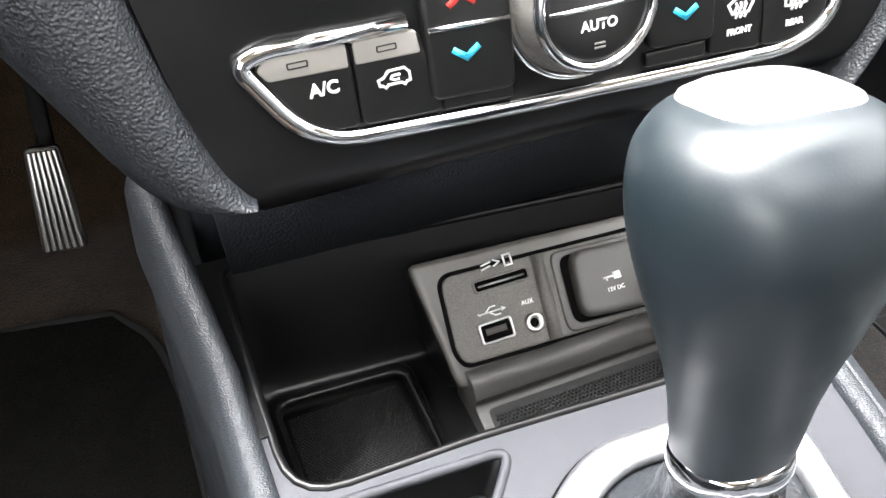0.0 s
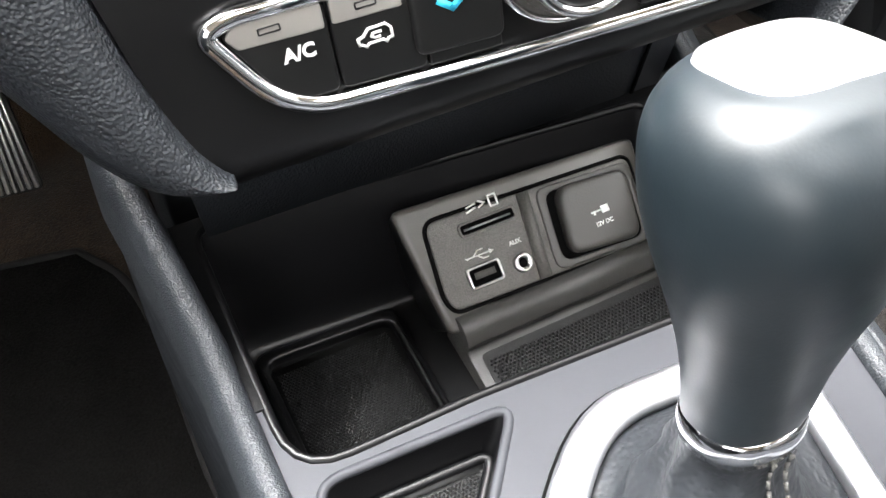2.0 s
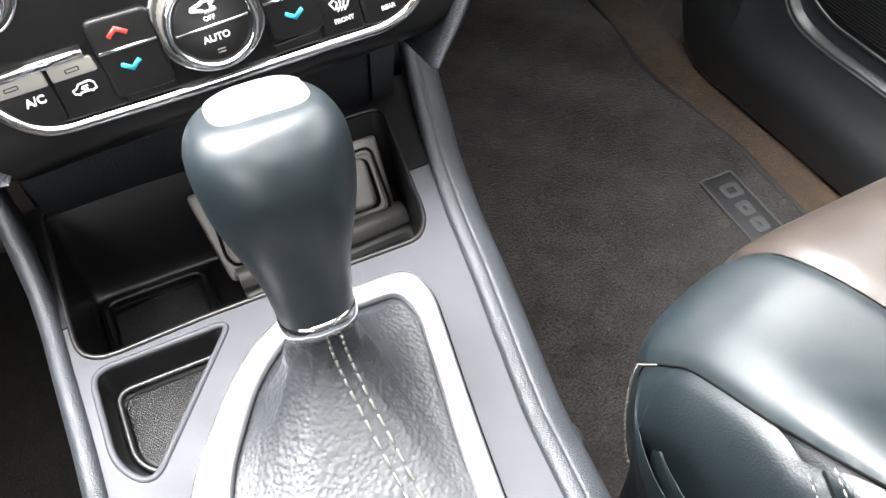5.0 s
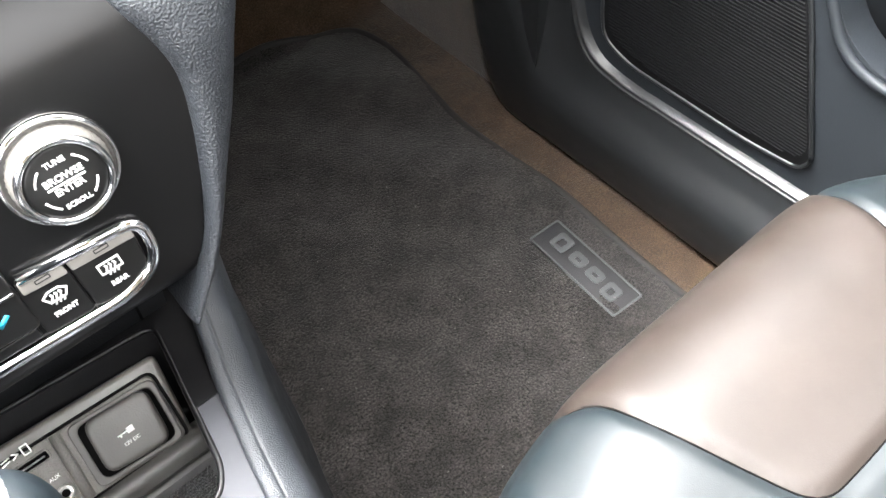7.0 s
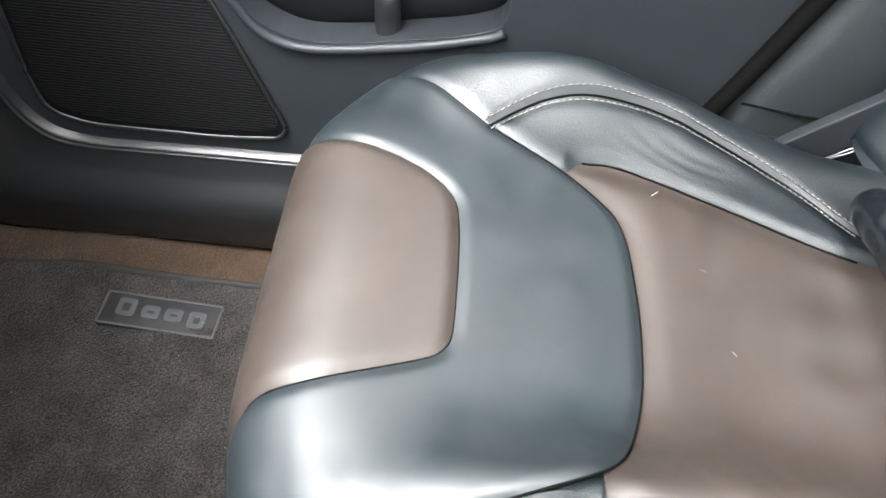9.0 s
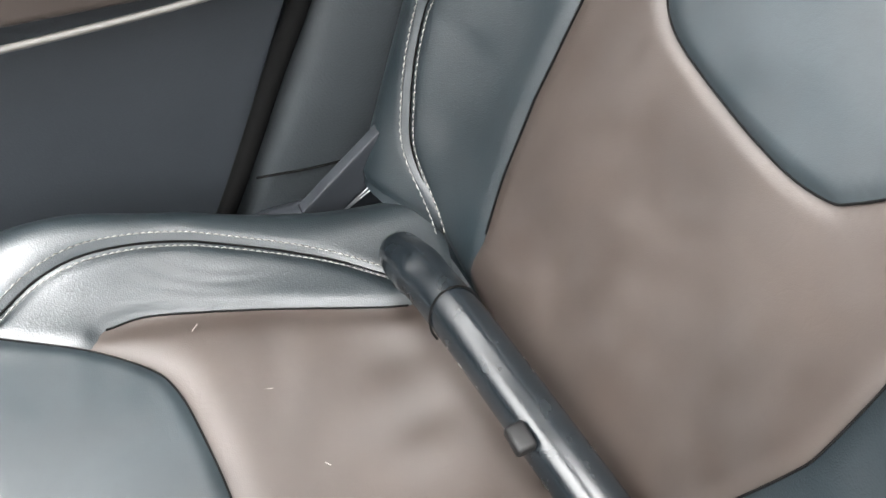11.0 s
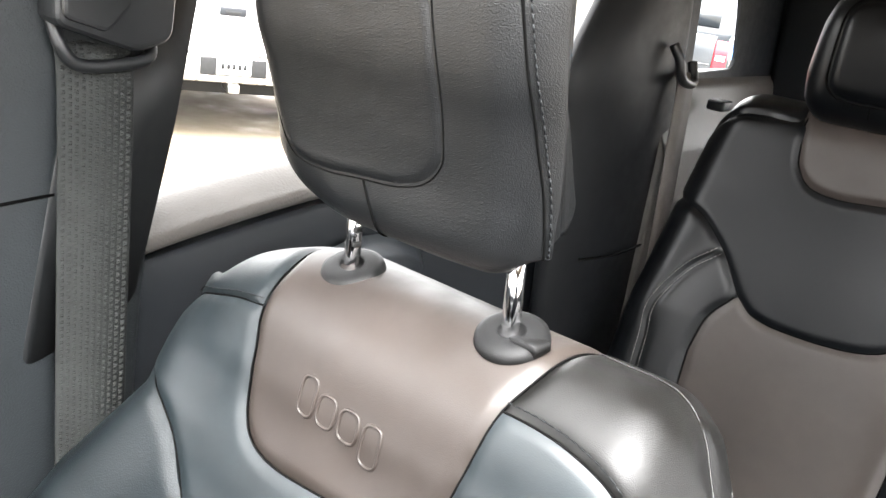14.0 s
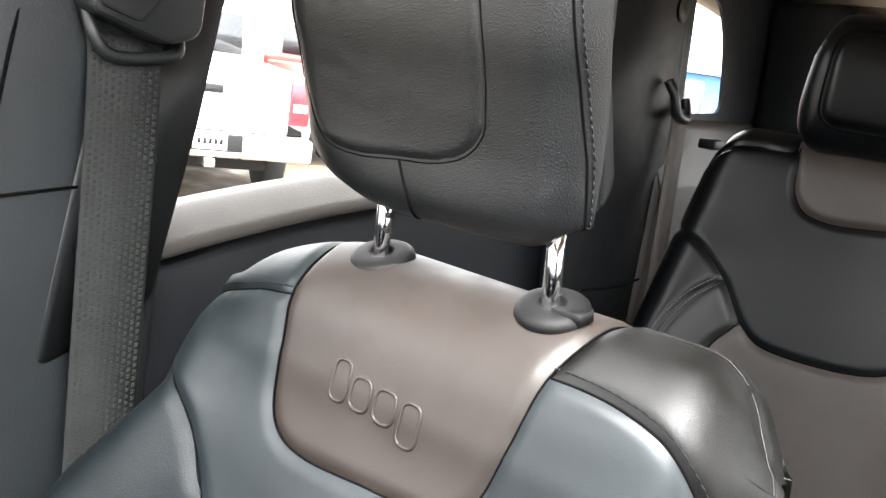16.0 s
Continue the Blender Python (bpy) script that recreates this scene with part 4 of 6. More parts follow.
def studs(plane, a0, a1, b0, b1, d, pitch, size, keep=lambda a, b: True):
    """Fine knurled studs in offset rows."""
    verts, faces = [], []
    rows = int((b1 - b0) / (pitch * 0.8))
    for j in range(rows):
        for i in range(int((a1 - a0) / pitch)):
            a, b = a0 + (i + 0.5 * (j % 2)) * pitch, b0 + j * pitch * 0.8
            if not keep(a, b):
                continue
            k = len(verts)
            verts += [plane(a - size, b, d), plane(a, b - size, d), plane(a + size, b, d), plane(a, b + size, d), plane(a, b, d + size * 0.9)]
            faces += [(k + q, k + (q + 1) % 4, k + 4) for q in range(4)]
    return pydata(verts, faces)


tagged(piece("tray_studs", studs(TOP, -0.122, -0.05, 0.065, 0.136, -0.0195, 0.0017, 0.0008, lambda a, b: in_poly(tray_floor, a, b)), RUBBER, console, smooth=False), kind="stuff")
tagged(piece("bin_mat_studs", studs(BF, -0.1155, -0.0560, 0.162, 0.232, 0.004, 0.0017, 0.0008), RUBBER, console, smooth=False), kind="stuff")

# media hub: slanted panel with card slot, two sockets and the power outlet
HB = Plane((-0.0015, 0.219, 0.408), (1, 0, 0), (0, 0.78, 0.62))
hub_frame = rounded([(-0.0400, 0.0430), (-0.0330, -0.0230), (0.0900, -0.0240), (0.0980, 0.0370)], 0.005, 5)
hub_plate = rounded([(-0.0275, 0.0330), (-0.0305, -0.0060), (-0.0270, -0.0135), (0.0880, -0.0175), (0.0905, 0.0290)], [0.007, 0.01, 0.007, 0.006, 0.006], 6)
fr = piece("hub_surround", slab(HB, hub_frame, -0.0055, 0.0, 0.004, 3), HUB_FRAME, console, "satin bronze-grey surround")
# side below the surround blackened to stand for the shadow there
piece("hub_shade_base", slab(HB, scaled(hub_frame, 0.99, 0.98), -0.034, -0.005), BIN, console, "media panel base, blackened for its shadow", smooth=False)
groove_line = [HB(a, b, 0.0002) for a, b in hub_plate]
piece("hub_groove", tube(groove_line, 0.0012, 6, True), DARKHOLE, console)
hub = piece("media_hub", slab(HB, scaled(hub_plate, 0.985, 0.965), -0.01, 0.0018, 0.0012, 2), HUB, console, "grey media panel with card slot and sockets")
HD = 0.0019


def socket(name, a, b, w, h, r, label, tongue):
    o, i = rect(a - w / 2, b - h / 2, a + w / 2, b + h / 2, r), rect(a - w / 2 + 0.0014, b - h / 2 + 0.0014, a + w / 2 - 0.0014, b + h / 2 - 0.0014, r * 0.5)
    ob = piece(name, slab(HB, o, 0.0005, HD + 0.0011, 0.0006, holes=[i]), STEEL if tongue else HUB, hub, label)
    piece("opening", slab(HB, i, 0.0008, HD + 0.0001), DARKHOLE, ob)
    if tongue:
        piece("tongue", slab(HB, rect(a - w * 0.30, b - h * 0.10, a + w * 0.30, b + h * 0.20), HD, HD + 0.0007), HUB_DARK, ob)
    return ob


sd = socket("card_slot", 0.0040, 0.0225, 0.0320, 0.0075, 0.0025, "narrow memory card slot", False)
piece("slot_lip", slab(HB, rect(-0.009, 0.0218, 0.0165, 0.0228), HD, HD + 0.0009), STEEL, sd)
socket("data_port", -0.0065, -0.0010, 0.0185, 0.0110, 0.002, "bright metal data port", True)
aux = piece("audio_jack", lathe(HB, [(0.0022, 0.001), (0.0050, 0.001), (0.0050, HD + 0.0012), (0.0042, HD + 0.0018), (0.0026, HD + 0.0014), (0.0022, 0.001)], 24, 0.0140, -0.0028), STEEL, hub, "round metal audio jack")
piece("opening", lathe(HB, [(0, HD), (0.0025, HD), (0.0025, HD + 0.0003), (0, HD + 0.0003)], 20, 0.0140, -0.0028), DARKHOLE, aux)
piece("lettering", text_mesh("AUX", 0.0032, HB, 0.0138, 0.0082, HD, 0.0002, bold=0.00005), WHITE, hub, "white printed letters")
usb_mark = [[(-0.0130, 0.0088), (0.0010, 0.0088)], [(-0.0095, 0.0088), (-0.0065, 0.0112), (-0.0035, 0.0112)], [(-0.0075, 0.0088), (-0.0045, 0.0066), (-0.0018, 0.0066)], [(-0.0004, 0.0096), (0.0014, 0.0088), (-0.0004, 0.0080)], [(-0.0135, 0.0092), (-0.0125, 0.0084)]]
piece("port_symbol", strokes(HB, usb_mark, HD, 0.0007), WHITE, hub, "white branching port symbol")
piece("card_symbol", strokes(HB, [[(0.0085, 0.0290), (0.0085, 0.0345), (0.0125, 0.0345), (0.0125, 0.0290), (0.0085, 0.0290)], [(-0.0045, 0.0300), (0.0005, 0.0310)], [(-0.0040, 0.0322), (0.0010, 0.0330)], [(0.0025, 0.0305), (0.0060, 0.0320), (0.0030, 0.0335)]], HD, 0.0009), WHITE, hub, "white card symbol")
ridge = piece("hub_ridge", tube([HB(0.0265, 0.0300, 0.0015), HB(0.0230, -0.0140, 0.0015)], 0.0035, 10, up=HB.z), HUB, console, "raised rib beside the outlet")
outlet = piece("outlet_well", slab(HB, rounded([(0.0330, 0.0290), (0.0300, -0.0135), (0.0855, -0.0165), (0.0890, 0.0260)], 0.006), 0.001, 0.0028, 0.001, holes=[rounded([(0.0375, 0.0255), (0.0350, -0.0100), (0.0825, -0.0130), (0.0850, 0.0225)], 0.006)]), HUB_DARK, console, "dark recess round the power outlet")
piece("outlet_floor", slab(HB, rounded([(0.0330, 0.0270), (0.0305, -0.0120), (0.0850, -0.0150), (0.0880, 0.0245)], 0.006), 0.0, 0.0021), DARKHOLE, outlet)
cover = piece("outlet_cover", slab(HB, rounded([(0.0420, 0.0262), (0.0385, -0.0085), (0.0790, -0.0125), (0.0825, 0.0235)], 0.008, 6), 0.001, 0.0095, 0.004, 4), HUB_DARK, console, "soft black power outlet cover")
piece("lettering", text_mesh("12V DC", 0.0031, HB, 0.0600, 0.0012, 0.0096, 0.0002, bold=0.00004), WHITE, cover, "white printed letters")
piece("key_symbol", bars(HB, [(0.0545, 0.0072, 0.0610, 0.0082), (0.0605, 0.0058, 0.0648, 0.0096), (0.0558, 0.0060, 0.0568, 0.0074)], 0.0096, 0.0003), WHITE, cover, "white plug symbol")
# ledge below the hub
ledge_prof = crom([(0.2150, 0.392), (0.2070, 0.3985), (0.1985, 0.3990), (0.1930, 0.3925), (0.1905, 0.3850), (0.1600, 0.3790), (0.1450, 0.3790)], 6)
ledge = [tuple(p) for p in ledge_prof] + [(0.1450, 0.36), (0.2150, 0.36)]
piece("hub_ledge", prism(ledge, "x", -0.0300, 0.0945, 0.002), HUB_LEDGE, console, "dark moulded ledge under the media panel")
LG = Plane((0, 0.1905, 0.3850), (1, 0, 0), (0, 1, 0.20))
piece("ledge_mat", slab(LG, rect(-0.0245, -0.044, 0.0900, 0.0, 0.003), -0.001, 0.0003), RUBBER, console, "black mesh strip on the ledge", smooth=False)
tagged(piece("ledge_studs", studs(LG, -0.022, 0.088, -0.042, -0.002, 0.0004, 0.0022, 0.0010), RUBBER, console, smooth=False), kind="stuff")

# padded rails along both sides, side walls below
rail_in = {1: ([-0.30, 0.0, 0.0209, 0.0942, 0.1462, 0.1986, 0.29, 0.32], [0.048, 0.0765, 0.0802, 0.0942, 0.1028, 0.1138, 0.1396, 0.148]),
           -1: ([-0.30, 0.10, 0.145, 0.209, 0.25, 0.298, 0.32], [-0.131, -0.132, -0.1332, -0.1340, -0.1382, -0.1440, -0.147])}
rail_roll = {1: [(0.0005, -0.016), (0.0, -0.004), (0.0012, 0.0012), (0.0045, 0.0028), (0.0085, 0.0020), (0.0102, 0.0002), (0.0120, 0.0004), (0.0180, -0.0035), (0.0235, -0.0100), (0.0260, -0.022), (0.0270, -0.06), (0.005, -0.06)],
             -1: [(0.0, -0.016), (0.0, -0.005), (0.0012, 0.0005), (0.0050, 0.0030), (0.0095, 0.0015), (0.0130, -0.0050), (0.0150, -0.016), (0.0170, -0.06), (0.004, -0.06)]}
for s in (-1, 1):
    rings, walls = [], []
    for y in np.linspace(0.312, -0.30, 60):
        x = np.interp(y, *rail_in[s])
        z = 0.4375 + 0.04 * y + max(0, y - 0.18) * (0.10 if s > 0 else 0.25)
        rings.append([(x + p * s, y, z + q) for p, q in crom(rail_roll[s], 3, True)])
        w = 0.022 if s > 0 else 0.013
        o = crom([(x + 0.006 * s, z - 0.03), (x + w * s, z - 0.035), (x + (w + 0.004) * s, z - 0.10), (x + (w + 0.008) * s, z - 0.22), (x + (w + 0.010) * s, 0.02), (x - 0.01 * s, 0.02), (x, z - 0.1)], 4, True)
        walls.append([(p, y, q) for p, q in o])
    piece("edge_pad", loft(rings), RAIL_PAD, console, "padded grained edge roll")
    piece("side_wall", loft(walls), PLASTIC, console, "dark plastic console side")

# ---- gear selector ----
gear = thing("gear_selector", (0.0, 0.06, 0.44), "gear selector with leather knob, chrome collar and stitched boot", "gear lever")
bez_in = boot_inner
piece("bezel_gap", tube([TOP(a, b, 0.0004) for a, b in boot_hole], 0.0013, 8, True), DARKHOLE, gear)
bezel = piece("bezel", slab(TOP, scaled(boot_hole, 1.0, 1.0), -0.004, 0.0055, 0.003, 3, holes=[bez_in]), BEZEL, gear, "bright silver bezel round the boot")
AX0, axis = np.array((-0.0013, 0.0739, 0.4973)), np.array((0.0434, 0.2551, 0.9659))
axis /= np.linalg.norm(axis)
KN = Plane(AX0, (1, 0, 0), np.cross(axis, (1, 0, 0)))
KN.z = axis
KN.y = np.cross(KN.z, KN.x) / np.linalg.norm(np.cross(KN.z, KN.x))
KN.x = np.cross(KN.y, KN.z)


def oval(w, h, n=40, p=2.5, skew=0.0):
    out = []
    for k in range(n):
        a = 2 * math.pi * k / n
        c, s = math.cos(a), math.sin(a)
        out.append((w * np.sign(c) * abs(c) ** (2 / p), h * np.sign(s) * abs(s) ** (2 / p) + skew))
    return out


knob_secs = [(0.002, 0.0194, 0.0160, 0.0), (0.0098, 0.0201, 0.0171, -0.0005), (0.0244, 0.0219, 0.0192, -0.0009), (0.0391, 0.0252, 0.0229, -0.0009), (0.0538, 0.0296, 0.0274, -0.0009), (0.0684, 0.0336, 0.0316, -0.0004),
             (0.0811, 0.0355, 0.0343, 0.0002), (0.0929, 0.0360, 0.0339, 0.0007), (0.1017, 0.0344, 0.0319, 0.0012), (0.1085, 0.0305, 0.0276, 0.0017), (0.1124, 0.0250, 0.0226, 0.0023), (0.1142, 0.0159, 0.0149, 0.0028)]
piece("knob", loft([[KN(a, b, d) for a, b in oval(w, h, 44, 2.35, k)] for d, w, h, k in crom(knob_secs, 5)]), KNOB, gear, "smooth blue-black leather knob")
cap_secs = [(0.1040, 0.0235, 0.0195, 0.0050), (0.1105, 0.0236, 0.0196, 0.0052), (0.1140, 0.0222, 0.0183, 0.0056), (0.1160, 0.0180, 0.0150, 0.0058), (0.1166, 0.008, 0.007, 0.0058)]
piece("knob_cap", loft([[KN(a + 0.0015, b, d) for a, b in oval(w, h, 44, 3.0, k)] for d, w, h, k in cap_secs]), CAP, gear, "bright silver cap on the knob")
piece("collar", loft([[KN(a, b, d) for a, b in oval(r * 1.17, r, 40, 2.2)] for r, d in ((0.0150, -0.0080), (0.0166, -0.0076), (0.0174, -0.0030), (0.0172, 0.0010), (0.0166, 0.0030), (0.0150, 0.0035))]), CHROME, gear, "polished chrome collar")
boot_secs = []
base = np.array([TOP(a, b, 0.0) for a, b in bez_in])
cen = base.mean(0)
ang = np.arctan2(base[:, 1] - cen[1], base[:, 0] - cen[0])
for k in np.linspace(0, 1, 16):
    ring = []
    for p, a in zip(base, ang):
        q = KN(0.0185 * math.cos(a), 0.0160 * math.sin(a), -0.007)
        e = 1 - (1 - k) ** 2.3
        pos = p * (1 - e) + q * e
        pos[2] = p[2] * (1 - k**1.25) + q[2] * k**1.25
        fold = 0.0045 * math.sin(5 * a + 6 * k) * math.sin(math.pi * k) + 0.002 * math.sin(11 * a - 9 * k) * math.sin(math.pi * k)
        out = pos - (cen * (1 - e) + KN(0, 0, -0.01) * e)
        pos = pos + out / (np.linalg.norm(out) + 1e-9) * fold 
        ring.append(pos)
    boot_secs.append(ring)
piece("boot", loft(boot_secs, False, False), BOOT, gear, "black grained leather boot with folds")
for off in (-0.0035, 0.0035):
    verts, faces = [], []
    for k in range(14):
        e0, e1 = 0.97 - k * 0.062, 0.97 - k * 0.062 - 0.045
        pts = []
        for e in (e0, (e0 + e1) / 2, e1):
            j = min(int(e * 15), 14)
            fr = e * 15 - j
            ia = int(np.argmin(np.abs(ang + math.pi / 2 + 0.15)))
            pos = np.array(boot_secs[j][ia]) * (1 - fr) + np.array(boot_secs[j + 1][ia]) * fr
            pts.append(pos + np.array((off, -0.0012, 0.0012)))
        m = tube(pts, 0.0008, 5)
        b0 = len(verts)
        verts += [tuple(v.co) for v in m.vertices]
        faces += [tuple(b0 + i for i in p.vertices) for p in m.polygons]
    piece("stitching", pydata(verts, faces), THREAD, gear, "pale sewing thread")

# ---- driver's footwell ----
pedal = thing("foot_rest", (-0.225, 0.56, 0.2), "ribbed pale metal foot pedal in the dark footwell", "pedal")
PD = Plane((-0.236, 0.655, 0.225), (1, -0.05, -0.05), (0.10, 0.45, 1))
piece("pedal_pad", slab(PD, rounded([(-0.020, -0.042), (0.020, -0.042), (0.015, 0.058), (-0.015, 0.058)], 0.006), -0.008, 0.0, 0.002), HUB_DARK, pedal)
for k in range(6):
    a = -0.0165 + 0.0066 * k
    piece("rib", slab(PD, rounded([(a * 0.9 - 0.0020, -0.039), (a * 0.9 + 0.0020, -0.039), (a * 0.65 + 0.0018, 0.054), (a * 0.65 - 0.0018, 0.054)], 0.0015), 0.0, 0.004, 0.001), STEEL, pedal, "pale metal rib")
piece("pedal_arm", tube([PD(0, 0.0, -0.006), PD(0, 0.06, -0.05), PD(0, 0.2, -0.06)], 0.008, 8), SHADE, pedal)
drv = crom([(-0.17, 0.0), (-0.175, 0.3), (-0.180, 0.58), (-0.215, 0.675), (-0.25, 0.695), (-0.4, 0.71), (-0.6, 0.68), (-0.64, 0.2), (-0.62, -0.1), (-0.4, -0.15), (-0.22, -0.12)], 8, True)
driver_mat = thing("floor_mat", (-0.42, 0.2, 0.04), "carpet mat darkened for the shade of the driver's footwell", "floor mat", "floor mats")
piece("carpet", mat_sheet(drv, 0.0, 0.011, 0.02), MAT_SHADED, driver_mat)
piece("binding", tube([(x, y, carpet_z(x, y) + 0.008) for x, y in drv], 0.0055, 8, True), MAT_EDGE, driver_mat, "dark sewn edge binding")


# ---- passenger seat ----
SX = 0.40
seat = thing("passenger_seat", (SX, -0.2, 0.05), "two-tone dark and brown leather front seat with pale stitching", "car seat")


def creases(u, v):
    """Soft wear folds in the brown seat leather."""
    soft = 0.0020 * np.sin(19 * u + 3 * np.sin(13 * v + 2)) * np.sin(16 * v - 7 * u + 1.3)
    fold = np.sin(58 * (v + 0.45 * u) + 5 * np.sin(15 * u + 1) + 2 * np.sin(31 * v))
    where = np.clip(np.sin(11 * u + 1.2) * np.sin(13 * v + 0.4) + 0.15, 0, 1)
    return soft + 0.0016 * fold * where


def wrinkles(u, v):
    """Fine short folds that run along the side bolster, strongest towards the hinge."""
    w = np.sin(430 * (u - 0.35 * v) + 3 * np.sin(38 * v) + 2 * np.sin(90 * u))
    return 0.00045 * w * np.clip(np.sin(26 * v + 9 * u + 0.5) + 0.3, 0, 1) * ease((0.36 - v) / 0.12)


def cushion_form(u, v):
    """Raised side bolsters that fall away towards the hinge and round off at the front corner."""
    side = 0.0564 * np.exp(-(((np.abs(u) - 0.2146) / 0.055) ** 2)) * ease((0.53 - v) / 0.24) * np.clip((v + 0.04) / 0.26, 0, 1)
    rear = -13.4 * np.maximum(u - 0.15, 0) ** 2 * ease((0.36 - v) / 0.30)
    corner = (-2.44 * np.maximum(u - 0.09, 0) ** 2 - 1.70 * np.maximum(-u - 0.09, 0) ** 2) * ease((v - 0.42) / 0.14)
    seat_dip = -0.009 * np.exp(-(((v - 0.12) / 0.10) ** 2) - ((u + 0.04) / 0.12) ** 2)
    return side + rear + corner + seat_dip


CUSH = Shell(0.44, [(-0.4854, 0.3755), (-0.3919, 0.3701), (-0.2452, 0.3743), (-0.146, 0.386), (-0.0547, 0.3958), (0.0243, 0.4007), (0.0745, 0.3657), (0.0888, 0.2868), (0.0814, 0.207)], 0.19, 0.06, side=-1,
             width=([0, 0.45, 0.56, 0.8], [0.844, 0.996, 0.925, 1.017]), width_inner=([0, 0.45, 0.56, 0.8], [0.894, 1.06, 1.132, 1.078]), bulge=cushion_form)


def back_form(u, v):
    """Side bolsters below, drooping shoulders above; the inner shoulder stands fuller."""
    side = 0.040 * np.exp(-(((np.abs(u) - 0.20) / 0.055) ** 2)) * np.clip((0.55 - v) / 0.2, 0, 1)
    outer = -2.1 * np.maximum(u - 0.089, 0) ** 2 * ease((v - 0.525) / 0.10)
    inner = -6.0 * np.maximum(-u - 0.18, 0) ** 2 * ease((v - 0.34) / 0.20) + 0.001 * ease((v - 0.52) / 0.20) * ease((-u - 0.06) / 0.12)
    return side + outer + inner


def back_depth(h, v):
    """The sides wrap no deeper than half the thickness of the padding at the top."""
    soft = np.where(h < -0.035, -0.035 - 0.028 * np.tanh((-0.035 - h) / 0.040), h)
    return h + (soft - h) * ease((v - 0.46) / 0.13)


BACK = Shell(SX, [(-0.46, 0.34), (-0.505, 0.45), (-0.56, 0.58), (-0.615, 0.71), (-0.66, 0.82), (-0.672, 0.87), (-0.69, 0.918), (-0.733, 0.945), (-0.785, 0.940), (-0.82, 0.91), (-0.83, 0.84)], 0.19, 0.06,
             width=([0, 0.2, 0.3, 0.4, 0.5, 0.6, 0.7, 1.0], [1.12, 1.36, 1.35, 1.22, 0.99, 1.00, 0.86, 0.86]),
             width_inner=([0, 0.2, 0.3, 0.4, 0.5, 0.6, 0.7, 1.0], [1.12, 1.36, 1.35, 1.22, 1.08, 1.04, 1.0, 1.05]), bulge=back_form, depth=back_depth)

# seam lines of the cushion, across and along
patch_edge = [(-0.141, 0.597), (-0.129, 0.551), (-0.123, 0.501), (-0.107, 0.443), (-0.092, 0.414), (-0.06, 0.409), (0.025, 0.413), (0.058, 0.424), (0.081, 0.455), (0.105, 0.513), (0.123, 0.557), (0.138, 0.604)]
band_rear = [(0.142, 0.394), (0.108, 0.327), (0.074, 0.286), (0.046, 0.272), (0.006, 0.266), (-0.056, 0.262), (-0.115, 0.266), (-0.161, 0.283), (-0.191, 0.311)]
near_side = [(-0.212, 0.367), (-0.226, 0.437), (-0.225, 0.498), (-0.224, 0.564)]
insert_out = [(0.123, 0.308), (0.125, 0.266), (0.099, 0.175), (0.055, 0.07)]
insert_in = [(-0.240, 0.070), (-0.243, 0.165), (-0.242, 0.235), (-0.226, 0.300)]
stitch_out = [(0.141, 0.397), (0.158, 0.374), (0.172, 0.345), (0.18, 0.304), (0.179, 0.243), (0.161, 0.172), (0.131, 0.111), (0.084, 0.063)]
stitch_in = [(-0.229, 0.400), (-0.242, 0.371), (-0.255, 0.340), (-0.266, 0.297), (-0.276, 0.236), (-0.280, 0.173), (-0.281, 0.115), (-0.280, 0.063)]
cushion = piece("cushion", skin(CUSH, -0.40, 0.40, 0.0, CUSH.length, -0.011, 70, 70), LEATHER, seat, "padded leather cushion")
piece("front_patch", sewn(CUSH, patch_edge + [(0.155, 0.715), (-0.140, 0.715)], 0.002, 0.0045, 0.0045), BROWN, cushion, "smooth brown leather front patch")
piece("front_band", sewn(CUSH, [(0.275, 0.715), (0.270, 0.62), (0.250, 0.54), (0.190, 0.462)] + band_rear + near_side + [(-0.228, 0.63), (-0.246, 0.715), (-0.146, 0.715)] + patch_edge + [(0.158, 0.715)], 0.001, 0.004, 0.0045), LEATHER_SMOOTH, cushion, "dark leather band round the brown patch")
piece("seat_insert", sewn(CUSH, band_rear[1:] + insert_in[::-1] + [(-0.238, 0.015), (0.046, 0.015)] + insert_out[::-1], 0.0, 0.0055, 0.016, extra=creases), BROWN, cushion, "creased brown leather seat centre")
for st, ins, s in ((stitch_out, insert_out, 1), (stitch_in, insert_in[::-1], -1)):
    corner = [(0.109, 0.329)] if s > 0 else [(-0.208, 0.33), (-0.214, 0.37)]
    piece("inner_bolster", sewn(CUSH, st + [(0.052 if s > 0 else -0.256, 0.02)] + ins[::-1] + corner, 0.0, 0.005, 0.008, step=0.003, extra=wrinkles), LEATHER, cushion, "creased dark leather bolster")
    tip = [(0.36, 0.02), (0.36, 0.60), (0.262, 0.58), (0.232, 0.512), (0.188, 0.460)] if s > 0 else [(-0.36, 0.02), (-0.36, 0.70), (-0.244, 0.70), (-0.226, 0.60), (-0.225, 0.498), (-0.226, 0.437)]
    piece("outer_bolster", sewn(CUSH, st[::-1] + [(st[0][0] * 1.02, st[0][1] + 0.004)] + tip[::-1] + [(0.07 if s > 0 else -0.278, 0.02)], 0.0, 0.004, 0.0045), LEATHER, cushion, "dark leather outer bolster")
    for off in (0.0055, -0.0055):
        piece("stitching", stitches(CUSH, st, off, 0.0012, radius=0.00075), THREAD, cushion, "pale sewing thread")
piece("edge_stitching", stitches(CUSH, [(-0.226, 0.53), (-0.226, 0.58), (-0.234, 0.64), (-0.248, 0.70), (-0.25, 0.73)], 0.0, 0.0015), THREAD, cushion, "pale sewing thread")
